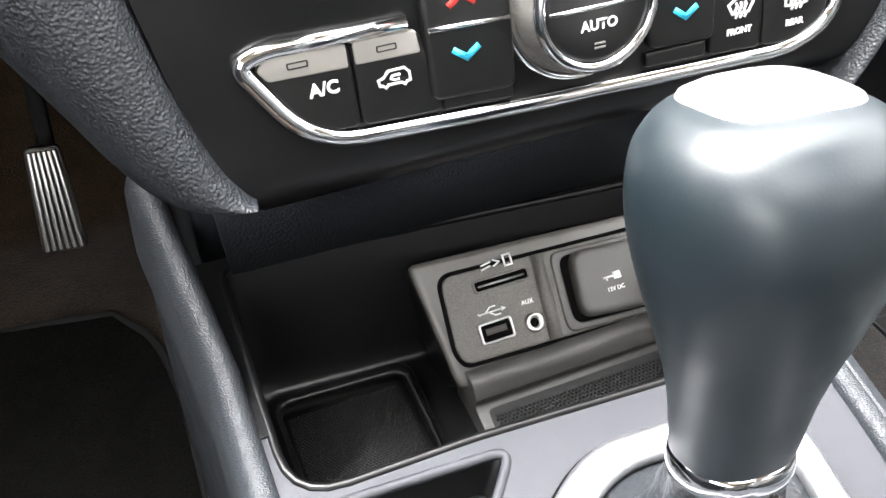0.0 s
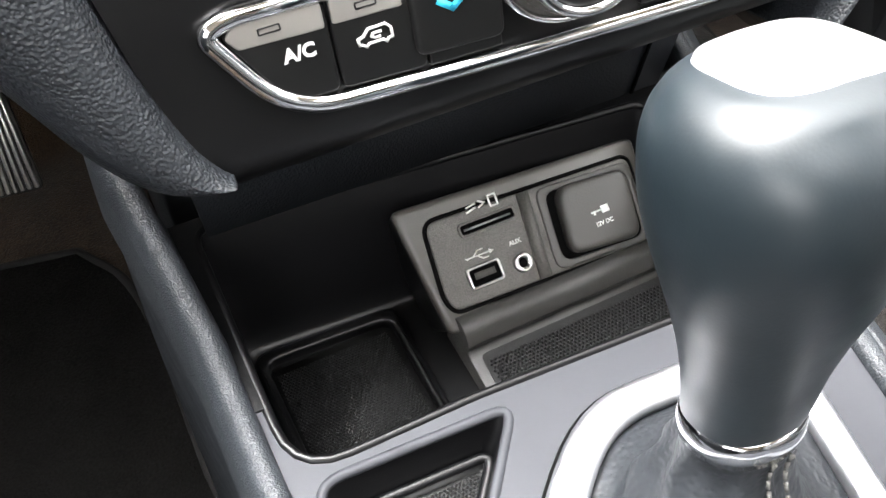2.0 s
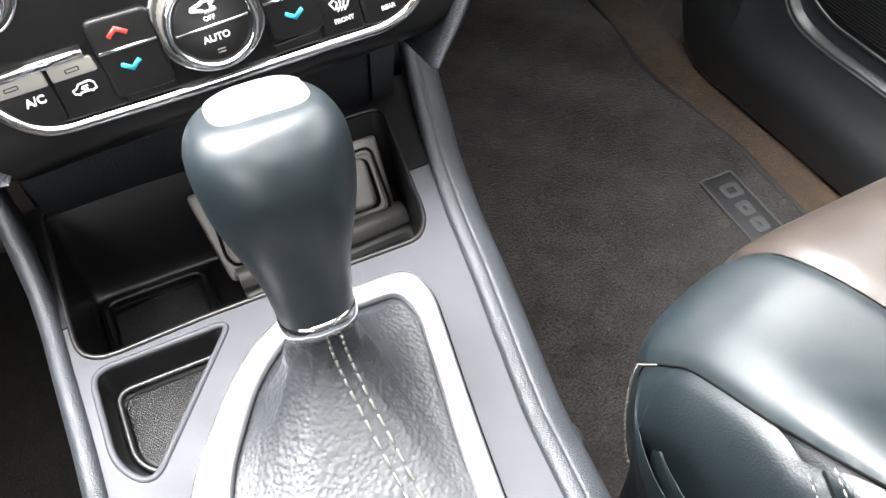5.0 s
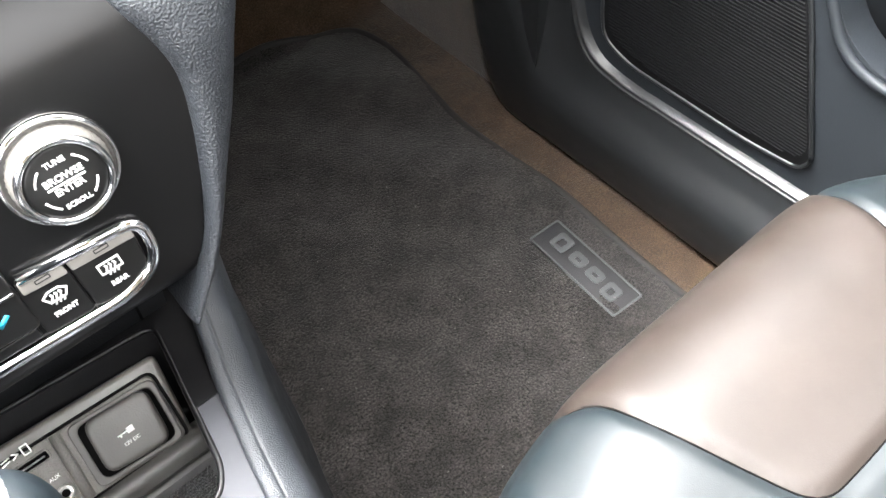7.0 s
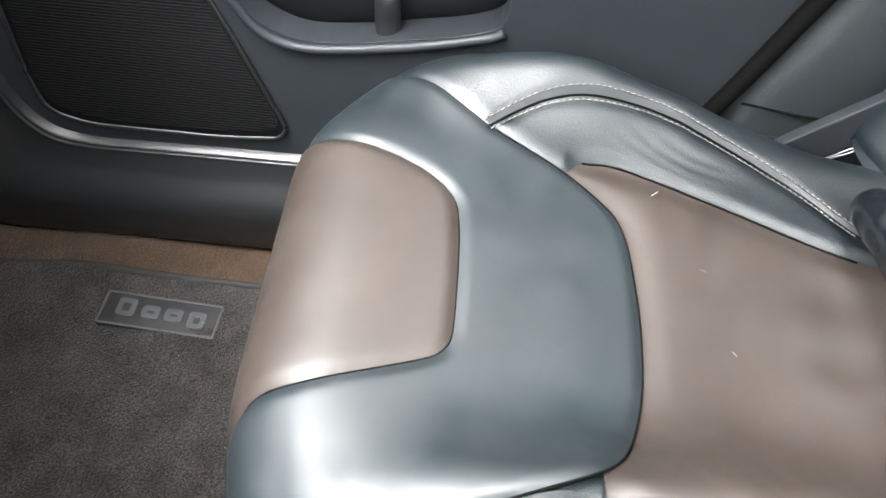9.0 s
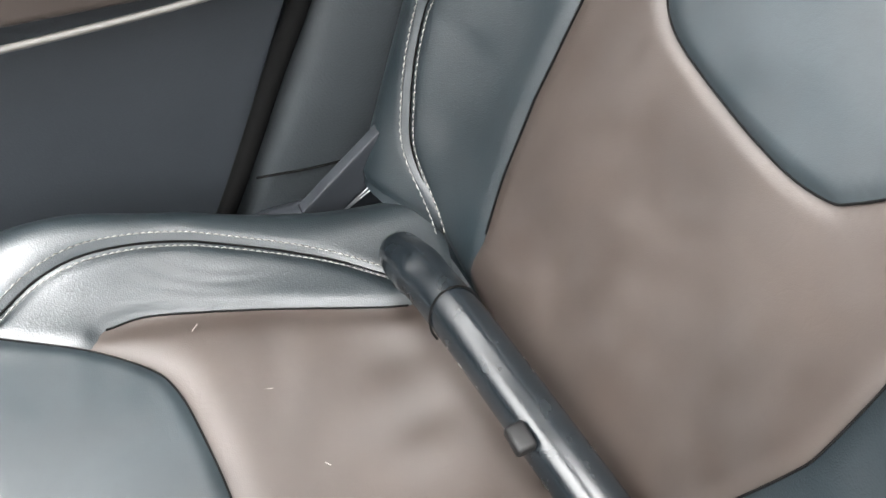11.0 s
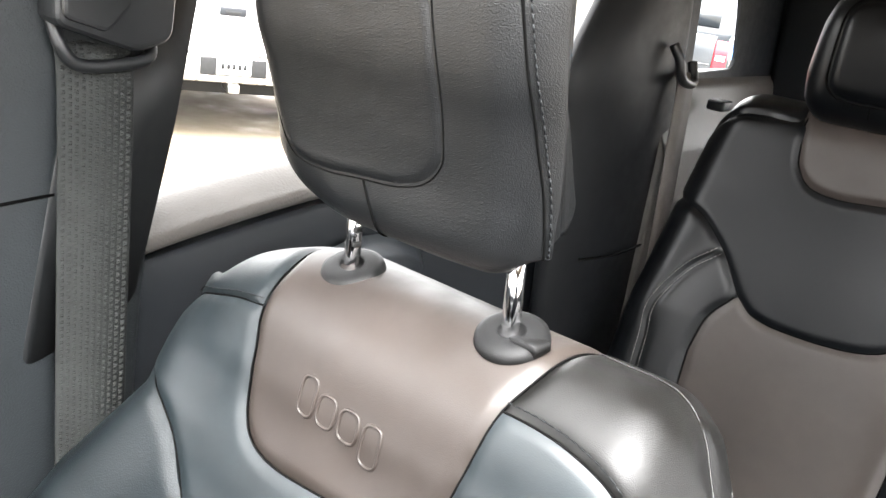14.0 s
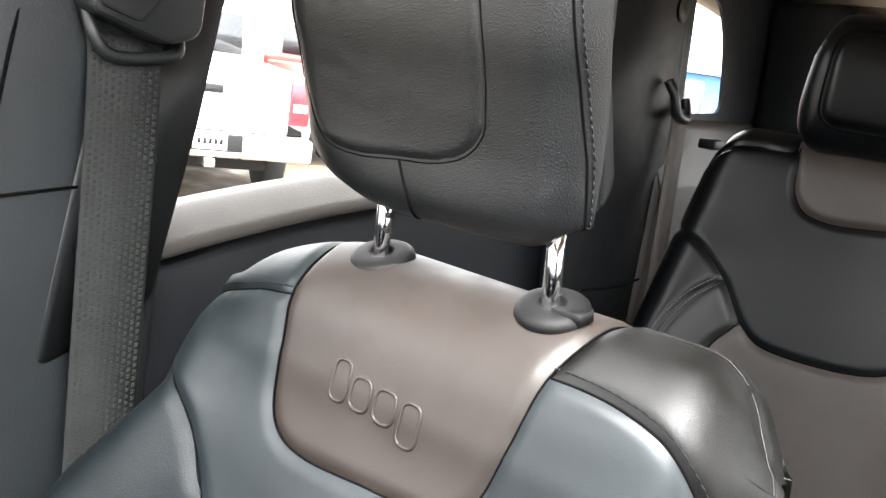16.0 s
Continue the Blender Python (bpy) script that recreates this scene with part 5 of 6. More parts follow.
# small pale scuffs in the worn leather
for p, q in (((0.098, 0.246), (0.104, 0.240)), ((0.058, 0.168), (0.055, 0.158)), ((0.003, 0.432), (0.006, 0.436)), ((-0.06, 0.19), (-0.064, 0.187)), ((0.02, 0.21), (0.018, 0.204))):
    piece("scuff", cord(CUSH, [p, ((p[0] + q[0]) / 2, (p[1] + q[1]) / 2), q], 0.0004, 0.0004, 3, 5), BAND, cushion, "small pale scuff")
# plastic seat base and side valance
piece("seat_base", prism([(-0.50, 0.06), (-0.50, 0.30), (0.02, 0.30), (0.045, 0.22), (0.0, 0.06)], "x", SX - 0.20, SX + 0.20, 0.02), PLASTIC, seat, "dark seat frame cover")
piece("seat_valance", prism([(-0.56, 0.16), (-0.56, 0.33), (-0.35, 0.345), (-0.05, 0.32), (0.0, 0.22), (-0.1, 0.16)], "x", SX + 0.235, SX + 0.262, 0.008), PLASTIC, seat, "dark plastic side valance")
for x in (SX - 0.2, SX + 0.2):
    piece("seat_rail", block(x - 0.02, -0.5, 0.04, x + 0.02, 0.02, 0.075, 0.004), SHADE, seat)

# backrest
top_patch = [(-0.132, 0.744), (-0.125, 0.670), (-0.113, 0.623), (-0.102, 0.573), (-0.091, 0.534), (-0.076, 0.514), (-0.052, 0.508), (-0.014, 0.506), (0.048, 0.502), (0.082, 0.510), (0.099, 0.533), (0.106, 0.581), (0.116, 0.620), (0.125, 0.657), (0.142, 0.70)]
band_left = [(0.230, 0.513), (0.205, 0.507), (0.159, 0.483), (0.120, 0.446), (0.101, 0.417), (0.088, 0.385)]
band_low = [(0.064, 0.343), (0.040, 0.317), (0.0, 0.306), (-0.048, 0.301), (-0.076, 0.306), (-0.088, 0.317), (-0.108, 0.348), (-0.124, 0.385)]
band_right = [(-0.137, 0.422), (-0.168, 0.459), (-0.200, 0.485), (-0.232, 0.500)]
shoulder_r = [(-0.240, 0.528), (-0.230, 0.560), (-0.213, 0.592), (-0.195, 0.612), (-0.168, 0.622), (-0.140, 0.626), (-0.114, 0.626)]
shoulder_l = [(0.115, 0.612), (0.148, 0.607), (0.181, 0.597), (0.216, 0.586), (0.242, 0.575)]
b_insert_l = [(0.100, 0.360), (0.101, 0.322), (0.098, 0.272), (0.092, 0.193), (0.088, 0.130), (0.080, 0.079)]
b_insert_r = [(-0.148, 0.079), (-0.152, 0.14), (-0.152, 0.21), (-0.147, 0.28), (-0.139, 0.325), (-0.129, 0.356)]
b_stitch_l = [(0.106, 0.430), (0.140, 0.396), (0.161, 0.352), (0.174, 0.296), (0.184, 0.235), (0.184, 0.174), (0.175, 0.121), (0.160, 0.080), (0.116, 0.040)]
b_stitch_r = [(-0.140, 0.425), (-0.152, 0.393), (-0.164, 0.356), (-0.176, 0.301), (-0.190, 0.235), (-0.194, 0.174), (-0.190, 0.124), (-0.184, 0.082), (-0.176, 0.040)]
back = piece("backrest", skin(BACK, -0.365, 0.303, 0.02, BACK.length, -0.0055, 80, 100, ([0.25, 0.52], [1.0, 0.865])), LEATHER, seat, "padded leather backrest")
piece("top_patch", sewn(BACK, top_patch + [(0.148, 0.80), (-0.136, 0.80)], 0.0, 0.0045, 0.0045), BROWN, back, "brown leather top patch with embossed marks")
piece("chest_band", sewn(BACK, band_left + band_low + band_right + shoulder_r + top_patch[2:13] + shoulder_l + [(0.250, 0.571), (0.258, 0.561), (0.250, 0.546), (0.234, 0.532)], 0.001, 0.004, 0.0045), LEATHER_SMOOTH, back, "smooth dark leather chest band")
piece("back_insert", sewn(BACK, [(0.088, 0.385)] + band_low + b_insert_r[::-1] + [(-0.140, 0.03), (0.070, 0.03)] + b_insert_l[::-1], -0.001, 0.004, 0.005, extra=lambda u, v: 0.35 * creases(u, v)), BROWN, back, "brown leather back centre")
piece("shoulder", sewn(BACK, shoulder_l + [(0.250, 0.573), (0.254, 0.60), (0.254, 0.65), (0.252, 0.80), (0.148, 0.80), (0.142, 0.70), (0.128, 0.657)], 0.0, 0.004, 0.0045), LEATHER, back, "dark leather shoulder")
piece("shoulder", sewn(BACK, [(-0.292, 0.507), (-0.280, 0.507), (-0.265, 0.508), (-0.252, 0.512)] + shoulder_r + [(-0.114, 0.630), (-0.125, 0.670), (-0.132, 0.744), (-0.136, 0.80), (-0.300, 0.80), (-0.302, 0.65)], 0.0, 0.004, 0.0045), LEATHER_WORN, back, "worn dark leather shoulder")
for st, ins, s in ((b_stitch_l, [(0.090, 0.390), (0.098, 0.414)][:1] + b_insert_l, 1), (b_stitch_r, [(-0.126, 0.388)] + b_insert_r[::-1], -1)):
    piece("inner_bolster", sewn(BACK, st + [(0.072 * s if s > 0 else -0.144, 0.035)] + ins[::-1], 0.0, 0.004, 0.0045), LEATHER, back, "dark leather side bolster")
    top = [(0.124, 0.446), (0.160, 0.483), (0.205, 0.507), (0.232, 0.530), (0.255, 0.540), (0.270, 0.544), (0.283, 0.546), (0.300, 0.45), (0.326, 0.34), (0.36, 0.24), (0.36, 0.035)] if s > 0 else [(-0.168, 0.459), (-0.200, 0.485), (-0.232, 0.500), (-0.250, 0.505), (-0.265, 0.506), (-0.280, 0.506), (-0.292, 0.506), (-0.315, 0.44), (-0.345, 0.34), (-0.37, 0.24), (-0.36, 0.035)]
    piece("outer_bolster", sewn(BACK, top + st[::-1], 0.0, 0.004, 0.0045), LEATHER, back, "dark leather outer bolster")
    for off in (0.0055, -0.0055):
        piece("stitching", stitches(BACK, st, off, 0.0012, radius=0.00075), THREAD, back, "pale sewing thread")
for st in (shoulder_r, shoulder_l):
    piece("stitching", stitches(BACK, st, 0.006, 0.001, radius=0.0007), THREAD_DARK, back, "grey sewing thread")
for line, shell, owner in ((patch_edge, CUSH, cushion), (near_side[::-1] + band_rear[::-1], CUSH, cushion), (top_patch, BACK, back), (band_left + band_low + band_right, BACK, back), (b_insert_l, BACK, back), (b_insert_r, BACK, back), (shoulder_r, BACK, back), (shoulder_l, BACK, back)):
    piece("seam", cord(shell, line, -0.0030, 0.0009), DARKHOLE, owner)
for line in (insert_out, insert_in):
    piece("seam", cord(CUSH, line, -0.0045, 0.0009), DARKHOLE, cushion)
for line, shell, owner in ((stitch_out, CUSH, cushion), (stitch_in, CUSH, cushion), (b_stitch_l, BACK, back), (b_stitch_r, BACK, back)):
    piece("seam", cord(shell, line, -0.0030, 0.0009), DARKHOLE, owner)
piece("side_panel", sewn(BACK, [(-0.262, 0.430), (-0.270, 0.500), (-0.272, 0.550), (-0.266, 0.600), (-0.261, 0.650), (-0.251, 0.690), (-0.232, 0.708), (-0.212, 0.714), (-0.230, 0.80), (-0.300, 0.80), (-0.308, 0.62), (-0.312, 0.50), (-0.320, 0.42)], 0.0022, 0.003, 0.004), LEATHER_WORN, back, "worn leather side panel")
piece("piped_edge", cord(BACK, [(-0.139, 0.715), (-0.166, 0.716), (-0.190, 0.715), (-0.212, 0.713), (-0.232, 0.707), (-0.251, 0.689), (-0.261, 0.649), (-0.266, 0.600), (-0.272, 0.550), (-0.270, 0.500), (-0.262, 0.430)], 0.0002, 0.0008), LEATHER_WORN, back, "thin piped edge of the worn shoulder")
# embossed marks on the top patch
for u0, u1, v0, v1 in ((0.044, 0.028, 0.552, 0.583), (0.024, 0.006, 0.552, 0.576), (0.001, -0.017, 0.551, 0.575), (-0.022, -0.038, 0.543, 0.574)):
    ring = rounded([(u0, v0), (u1, v0), (u1, v1), (u0, v1)], 0.008, 5)
    piece("embossed_mark", tube(BACK(ring[:, 0], ring[:, 1], 0.0001), 0.0014, 6, True, up=(0.3, 0.9, 0.3)), BROWN, back, "raised brown leather mark")
# roll of leather between cushion and backrest
roll_line = crom([(0.150, -0.458, 0.402), (0.25, -0.446, 0.412), (0.40, -0.432, 0.416), (0.47, -0.425, 0.412), (0.51, -0.421, 0.402), (0.538, -0.432, 0.374)], 8)
piece("lower_roll", tube(roll_line, np.interp(np.linspace(0, 1, len(roll_line)), [0, 0.1, 0.62, 0.66, 0.85, 1], [0.016, 0.022, 0.0215, 0.023, 0.020, 0.012]), 18), ROLL, seat, "dark leather roll at the base of the backrest")
piece("roll_seam", tube([(0.432 + 0.012 * math.sin(a), -0.4285 + 0.0224 * math.cos(a), 0.4145 + 0.0224 * math.sin(a)) for a in np.linspace(-0.6, 3.2, 20)], 0.0011, 6), DARKHOLE, seat)
piece("roll_tag", block(0.302, -0.424, 0.424, 0.324, -0.408, 0.436, 0.003), RUBBER, seat, "small dark plastic tag")

# headrest with posts
def puckers(u, v):
    """Shallow dimples where the headrest leather is drawn in."""
    return 0.0002 * np.sin(90 * u + 6 * np.sin(40 * v)) * np.sin(75 * v + 4 * np.sin(50 * u)) + 0.0003 * np.sin(24 * v + 9 * u)


HRX = 0.430
hr_prof = [(-0.785, 1.000), (-0.760, 0.987), (-0.735, 0.982), (-0.718, 0.998), (-0.712, 1.044), (-0.703, 1.085), (-0.690, 1.130), (-0.682, 1.190), (-0.688, 1.235), (-0.695, 1.255), (-0.716, 1.250), (-0.727, 1.21), (-0.754, 1.14), (-0.787, 1.07), (-0.797, 1.03)]
def head_depth(h, v):
    """The rounded edges stop short of the middle of the padding."""
    full = np.interp(v, [0.0, 0.05, 0.20, 0.34, 0.46, 0.66], [0.75, 0.78, 1.0, 1.0, 0.75, 0.75])
    return np.where(h < -0.016 * full, -0.016 * full - 0.020 * full * np.tanh((-0.016 * full - h) / (0.020 * full)), h)


HEAD = Shell(HRX, hr_prof, 0.090, 0.042, closed=True, width=([0, 0.04, 0.08, 0.13, 0.20, 0.30, 0.55, 0.64], [0.93, 0.95, 1.0, 1.05, 1.11, 1.13, 1.08, 0.94]),
             width_inner=([0, 0.04, 0.08, 0.13, 0.25, 0.31, 0.36, 0.45, 0.52, 0.58, 0.64], [0.95, 0.97, 1.01, 1.02, 1.0, 0.965, 0.90, 0.86, 0.92, 0.99, 0.96]),
             bulge=lambda u, v: -np.where(u > 0, 3.2, 0.7) * np.maximum(np.abs(u) - 0.03, 0) ** 2 * np.maximum(ease((0.115 - v) / 0.06), ease((v - 0.56) / 0.05)), depth=head_depth)
headrest = thing("headrest", (HRX, -0.74, 0.96), "dark leather headrest on two chrome posts", "headrest", "headrests")
# the two side walls close the padding from the front edge to the back
UM = 0.090 + 0.042 * math.pi / 2
vv = np.linspace(0, HEAD.length, 130, endpoint=False)
rings = [HEAD(np.full(130, u), vv, -0.001) for u in np.linspace(-UM, UM, 64)]
for s in (-1, 1):
    edge = rings[0] if s < 0 else rings[-1]
    mid = edge.mean(0)
    caps = [mid + (edge - mid) * k + np.array((s * 0.004 * (1 - k * k) ** 2, 0, 0)) for k in (0.97, 0.93, 0.87, 0.78, 0.65, 0.5, 0.3, 0.02)]
    rings = caps[::-1] + rings if s < 0 else rings + caps
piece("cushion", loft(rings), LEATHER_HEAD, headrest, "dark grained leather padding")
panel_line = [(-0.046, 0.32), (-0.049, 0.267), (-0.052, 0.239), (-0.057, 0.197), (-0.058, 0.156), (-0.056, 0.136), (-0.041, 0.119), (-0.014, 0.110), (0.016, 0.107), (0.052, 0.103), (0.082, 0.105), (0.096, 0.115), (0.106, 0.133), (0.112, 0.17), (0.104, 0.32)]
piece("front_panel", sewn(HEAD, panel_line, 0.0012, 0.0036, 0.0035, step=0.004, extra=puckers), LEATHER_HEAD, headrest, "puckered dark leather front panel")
piece("panel_seam", cord(HEAD, panel_line, -0.0010, 0.0007), DARKHOLE, headrest)
lo_seam = [(0.015, 0.107), (0.010, 0.093), (0.005, 0.079), (0.004, 0.055)]
piece("lower_seam", cord(HEAD, lo_seam, -0.0006, 0.0010), DARKHOLE, headrest)
side_seam = [(-0.136, 0.06), (-0.137, 0.08), (-0.136, 0.104), (-0.132, 0.127), (-0.127, 0.156), (-0.123, 0.189), (-0.118, 0.230), (-0.113, 0.270), (-0.110, 0.32)]
piece("side_seam", cord(HEAD, side_seam, -0.0006, 0.0010), DARKHOLE, headrest)
piece("stitching", stitches(HEAD, side_seam, 0.005, 0.0006, radius=0.0008), THREAD_DARK, headrest, "grey sewing thread")
other_seam = [(-u, v) for u, v in side_seam]
piece("side_seam", cord(HEAD, other_seam, -0.0008, 0.0013), DARKHOLE, headrest)
for x, y, z in ((0.468, -0.738, 0.943), (0.311, -0.736, 0.948)):
    post = piece("post", tube([(x - 0.004, y + 0.006, z - 0.03), (x + 0.023, y - 0.020, 1.05)], 0.0066, 20, up=(0, 1, 0)), CHROME, headrest, "polished chrome post")
    if x > 0.4:
        for k in range(3):
            piece("notch", block(x - 0.0085, y + 0.002, z + 0.022 + 0.012 * k, x - 0.004, y + 0.009, z + 0.026 + 0.012 * k, 0.0008), SHADE, post)
    G = Plane((x, y, z), (1, 0, 0), (0, 1, -0.30 if y < -0.7 else 0))
    G.z = np.array((0.02, 0.32, 0.95))
    G.z /= np.linalg.norm(G.z)
    G.y = np.cross(G.z, G.x)
    g = piece("post_guide", lathe(G, [(0.0, -0.006), (0.0250, -0.006), (0.0268, -0.0015), (0.0258, 0.0028), (0.0215, 0.0052), (0.0110, 0.0062), (0.0095, 0.0056), (0.0090, 0.0030), (0, 0.003)], 40), RUBBER, seat, "black round post guide")
    if x < 0.4:
        piece("release_tab", slab(G, rounded([(-0.030, -0.004), (-0.008, 0.006), (-0.004, 0.010), (-0.026, 0.010)], 0.002), 0.0, 0.0085, 0.001), RUBBER, g, "black release tab")

# belt anchor bracket beside the seat hinge
SK = Plane((0.632, 0, 0), (0, -1, 0), (0, 0, 1))
SK.z = np.array((-1.0, 0, 0))
stalk = piece("belt_stalk", slab(SK, rounded([(0.372, 0.351), (0.400, 0.378), (0.456, 0.430), (0.475, 0.442), (0.490, 0.400), (0.470, 0.384), (0.412, 0.337), (0.390, 0.325)], 0.004), -0.012, 0.0, 0.003), PLASTIC, seat, "grey plastic belt anchor bracket", smooth=False)
piece("bracket_cover", slab(SK, rounded([(0.400, 0.337), (0.440, 0.366), (0.452, 0.350), (0.486, 0.295), (0.500, 0.25), (0.430, 0.25)], 0.006), -0.010, -0.003, 0.003), PLASTIC, stalk, smooth=False)
piece("inner_gap", slab(SK, rounded([(0.440, 0.366), (0.482, 0.394), (0.500, 0.34), (0.495, 0.300), (0.456, 0.350)], 0.004), -0.012, -0.002, 0.001), SILL, stalk, smooth=False)
for dz in (0.0, -0.006):
    piece("bright_edge", tube([(0.629, -0.409, 0.336), (0.629, -0.440, 0.362 + dz), (0.629, -0.474, 0.388 + dz * 0.4)], 0.0010, 6), BEZEL, stalk, "thin pale edge")


# ---- passenger door ----
door = thing("door_1", (0.73, 0.1, 0.2), "dark front door trim with speaker grille, pocket and brown armrest", "door", kind="structure")
DR = Plane((0.722, 0, 0), (0, 1, 0), (0, 0, 1))
DR.z = np.array((-1.0, 0, 0))
pocket_hole = rounded([(-0.105, 0.480), (-0.102, 0.396), (-0.060, 0.380), (0.06, 0.357), (0.115, 0.354), (0.155, 0.374), (0.183, 0.414), (0.225, 0.50)], [0.02, 0.02, 0.02, 0.03, 0.03, 0.03, 0.03, 0.02], 6)
door_line = [(0.495, 0.17), (0.52, 0.90), (0.30, 0.895), (-0.10, 0.89), (-0.470, 0.885), (-0.455, 0.75), (-0.425, 0.58), (-0.374, 0.45), (-0.340, 0.36), (-0.305, 0.28), (-0.27, 0.19), (-0.25, 0.17)]
piece("door_skin", slab(DR, rounded(door_line, 0.02, 4), -0.035, 0.0, 0.008, 3, holes=[pocket_hole]), DOOR, door, "dark moulded door skin", smooth=False)
piece("pocket_back", slab(DR, scaled(pocket_hole, 1.06, 1.06), -0.05, -0.036), DOOR, door, "dark pocket back")
piece("pocket_lip", tube(crom([DR(a, b, 0.003) for a, b in ((0.235, 0.51), (0.205, 0.455), (0.180, 0.404), (0.153, 0.365), (0.115, 0.349), (0.06, 0.352), (-0.02, 0.366), (-0.085, 0.383), (-0.099, 0.391))], 6), 0.0055, 10), DOOR, door, "rounded pocket lip")
piece("bottle_divider", loft([[(0.755 - 0.02 * k - 0.004, 0.022 + 0.016 * math.cos(a) * (1 - 0.3 * k), 0.345 + 0.075 * t) for k, a in ((0.5 + 0.5 * math.sin(q), q) for q in np.linspace(0, 2 * math.pi, 16, endpoint=False))] for t in (0, 0.3, 0.7, 1.0)]), SILL, door, "glossy bottle divider in the pocket")
# speaker grille: a raised rim and a field of fine perforations
grille = rounded([(0.432, 0.270), (0.424, 0.222), (0.38, 0.206), (0.21, 0.205), (0.150, 0.212), (0.139, 0.228), (0.190, 0.375), (0.225, 0.46), (0.33, 0.50), (0.425, 0.44)], [0.03, 0.02, 0.02, 0.03, 0.008, 0.012, 0.03, 0.03, 0.05, 0.05], 6)
gr = piece("speaker_grille", slab(DR, grille, 0.0, 0.004, 0.002), GRILLE, door, "dark perforated speaker grille")
piece("grille_rim", tube([DR(a, b, 0.004) for a, b in grille], 0.0026, 6, True), SILL, gr, "thin glossy rim")


gl = scaled(grille, 0.95, 0.93)
verts, faces = [], []
for b in np.arange(0.208, 0.505, 0.0040):
    row = [a for a in np.arange(0.13, 0.44, 0.0015) if in_poly(gl, a, b)]
    if len(row) > 3:
        k = len(verts)
        for a in (row[0], row[-1]):
            verts += [DR(a, b - 0.0015, 0.0039), DR(a, b - 0.0007, 0.0049), DR(a, b + 0.0007, 0.0049), DR(a, b + 0.0015, 0.0039)]
        faces += [(k + q, k + q + 1, k + q + 5, k + q + 4) for q in range(3)]
tagged(piece("grille_ribs", pydata(verts, faces), GRILLE, gr, smooth=False), kind="stuff")
# armrest with brown pad and stitching
arm = [(0.20, 0.63), (0.20, 0.69), (-0.30, 0.702), (-0.375, 0.700), (-0.418, 0.678), (-0.424, 0.645), (-0.405, 0.595), (-0.30, 0.585), (0.20, 0.60)]
armrest = piece("armrest", slab(DR, rounded(arm, 0.012, 4), 0.0, 0.050, 0.014, 4), BROWN, door, "brown leather armrest")
for b in (0.0, 0.010):
    st = [(0.20, 0.664 + b), (0.0, 0.664 + b), (-0.25, 0.664 + b), (-0.36, 0.658 + b), (-0.408, 0.668 + b), (-0.416, 0.682 + b)]
    pts = crom([DR(a, h, 0.0508) for a, h in st], 26)
    m = bmesh.new()
    for k in range(0, len(pts) - 1):
        mid = (pts[k] + pts[k + 1]) / 2
        d = Vector(pts[k + 1] - pts[k])
        mm = Matrix.Translation(mid) @ d.to_track_quat("X", "Z").to_matrix().to_4x4() @ Matrix.Diagonal((d.length * 0.75, 0.0013, 0.0013, 1))
        bmesh.ops.create_cube(m, size=1, matrix=mm)
    piece("stitching", m, THREAD, armrest, "pale sewing thread")
piece("arm_trim", tube(crom([DR(a, h, 0.046) for a, h in ((0.20, 0.575), (-0.1, 0.572), (-0.30, 0.575), (-0.38, 0.585), (-0.408, 0.60))], 6), 0.0030, 8), HUB_DARK, door, "grey trim line under the armrest")
piece("door_upper", slab(DR, rounded([(0.50, 0.745), (0.50, 0.90), (-0.455, 0.89), (-0.45, 0.79), (-0.43, 0.745)], 0.02), 0.0, 0.022, 0.012, 3), PILLAR, door, "grained dark upper door pad")
seal = crom([(0.715, -0.275, 0.205), (0.713, -0.312, 0.285), (0.712, -0.346, 0.365), (0.712, -0.380, 0.45), (0.712, -0.432, 0.58), (0.712, -0.465, 0.76), (0.712, -0.482, 0.89)], 6)
tagged(part("trim", tube(seal, 0.010, 8), DARKHOLE), "black rubber door seal", "seal", kind="structure")

# ---- B pillar ----
bp = thing("pillar_1", (0.72, -0.6, 0.3), "grey grained pillar trim with belt slot", "pillar", kind="structure")
prof = [(0.20, -0.29, -0.72), (0.34, -0.345, -0.715), (0.45, -0.392, -0.705), (0.60, -0.440, -0.700), (0.75, -0.456, -0.702), (0.90, -0.478, -0.713), (1.03, -0.508, -0.736), (1.15, -0.525, -0.760), (1.30, -0.545, -0.79)]
rings = []
for z, y0, y1 in crom(prof, 5):
    o = crom([(0.738, y0), (0.716, y0 - 0.014), (0.702, y0 - 0.045), (0.697, (y0 + y1) / 2), (0.704, y1 + 0.03), (0.718, y1), (0.775, y1), (0.775, y0)], 4, True)
    rings.append([(x - 0.06 * max(0, z - 0.95) ** 1.3, y, z) for x, y in o])
piece("pillar_trim", loft(rings), PILLAR, bp, "grained grey plastic")
PP = Plane((0.697, -0.60, 0.96), (0, -1, 0), (0, 0, 1))
PP.z = np.array((-1.0, 0, 0))
piece("panel_joint", tube([PP(-0.065, -0.01, 0.0005), PP(0.012, -0.004, 0.0005)], 0.0015, 6), DARKHOLE, bp)
piece("panel_joint", tube([PP(-0.065, -0.01, 0.0005), PP(-0.045, 0.10, -0.001), PP(-0.02, 0.22, -0.004)], 0.0015, 6), DARKHOLE, bp)
piece("panel_joint", tube(crom([(0.700, -0.350, 0.345), (0.696, -0.42, 0.338), (0.695, -0.52, 0.335), (0.697, -0.60, 0.33)], 5), 0.0014, 6), DARKHOLE, bp)
piece("belt_slot", slab(PP, rounded([(-0.02, -0.16), (0.086, -0.12), (0.125, 0.05), (0.150, 0.20), (0.06, 0.20), (0.02, 0.06)], 0.02), -0.01, 0.0012), SILL, bp, "dark belt recess")
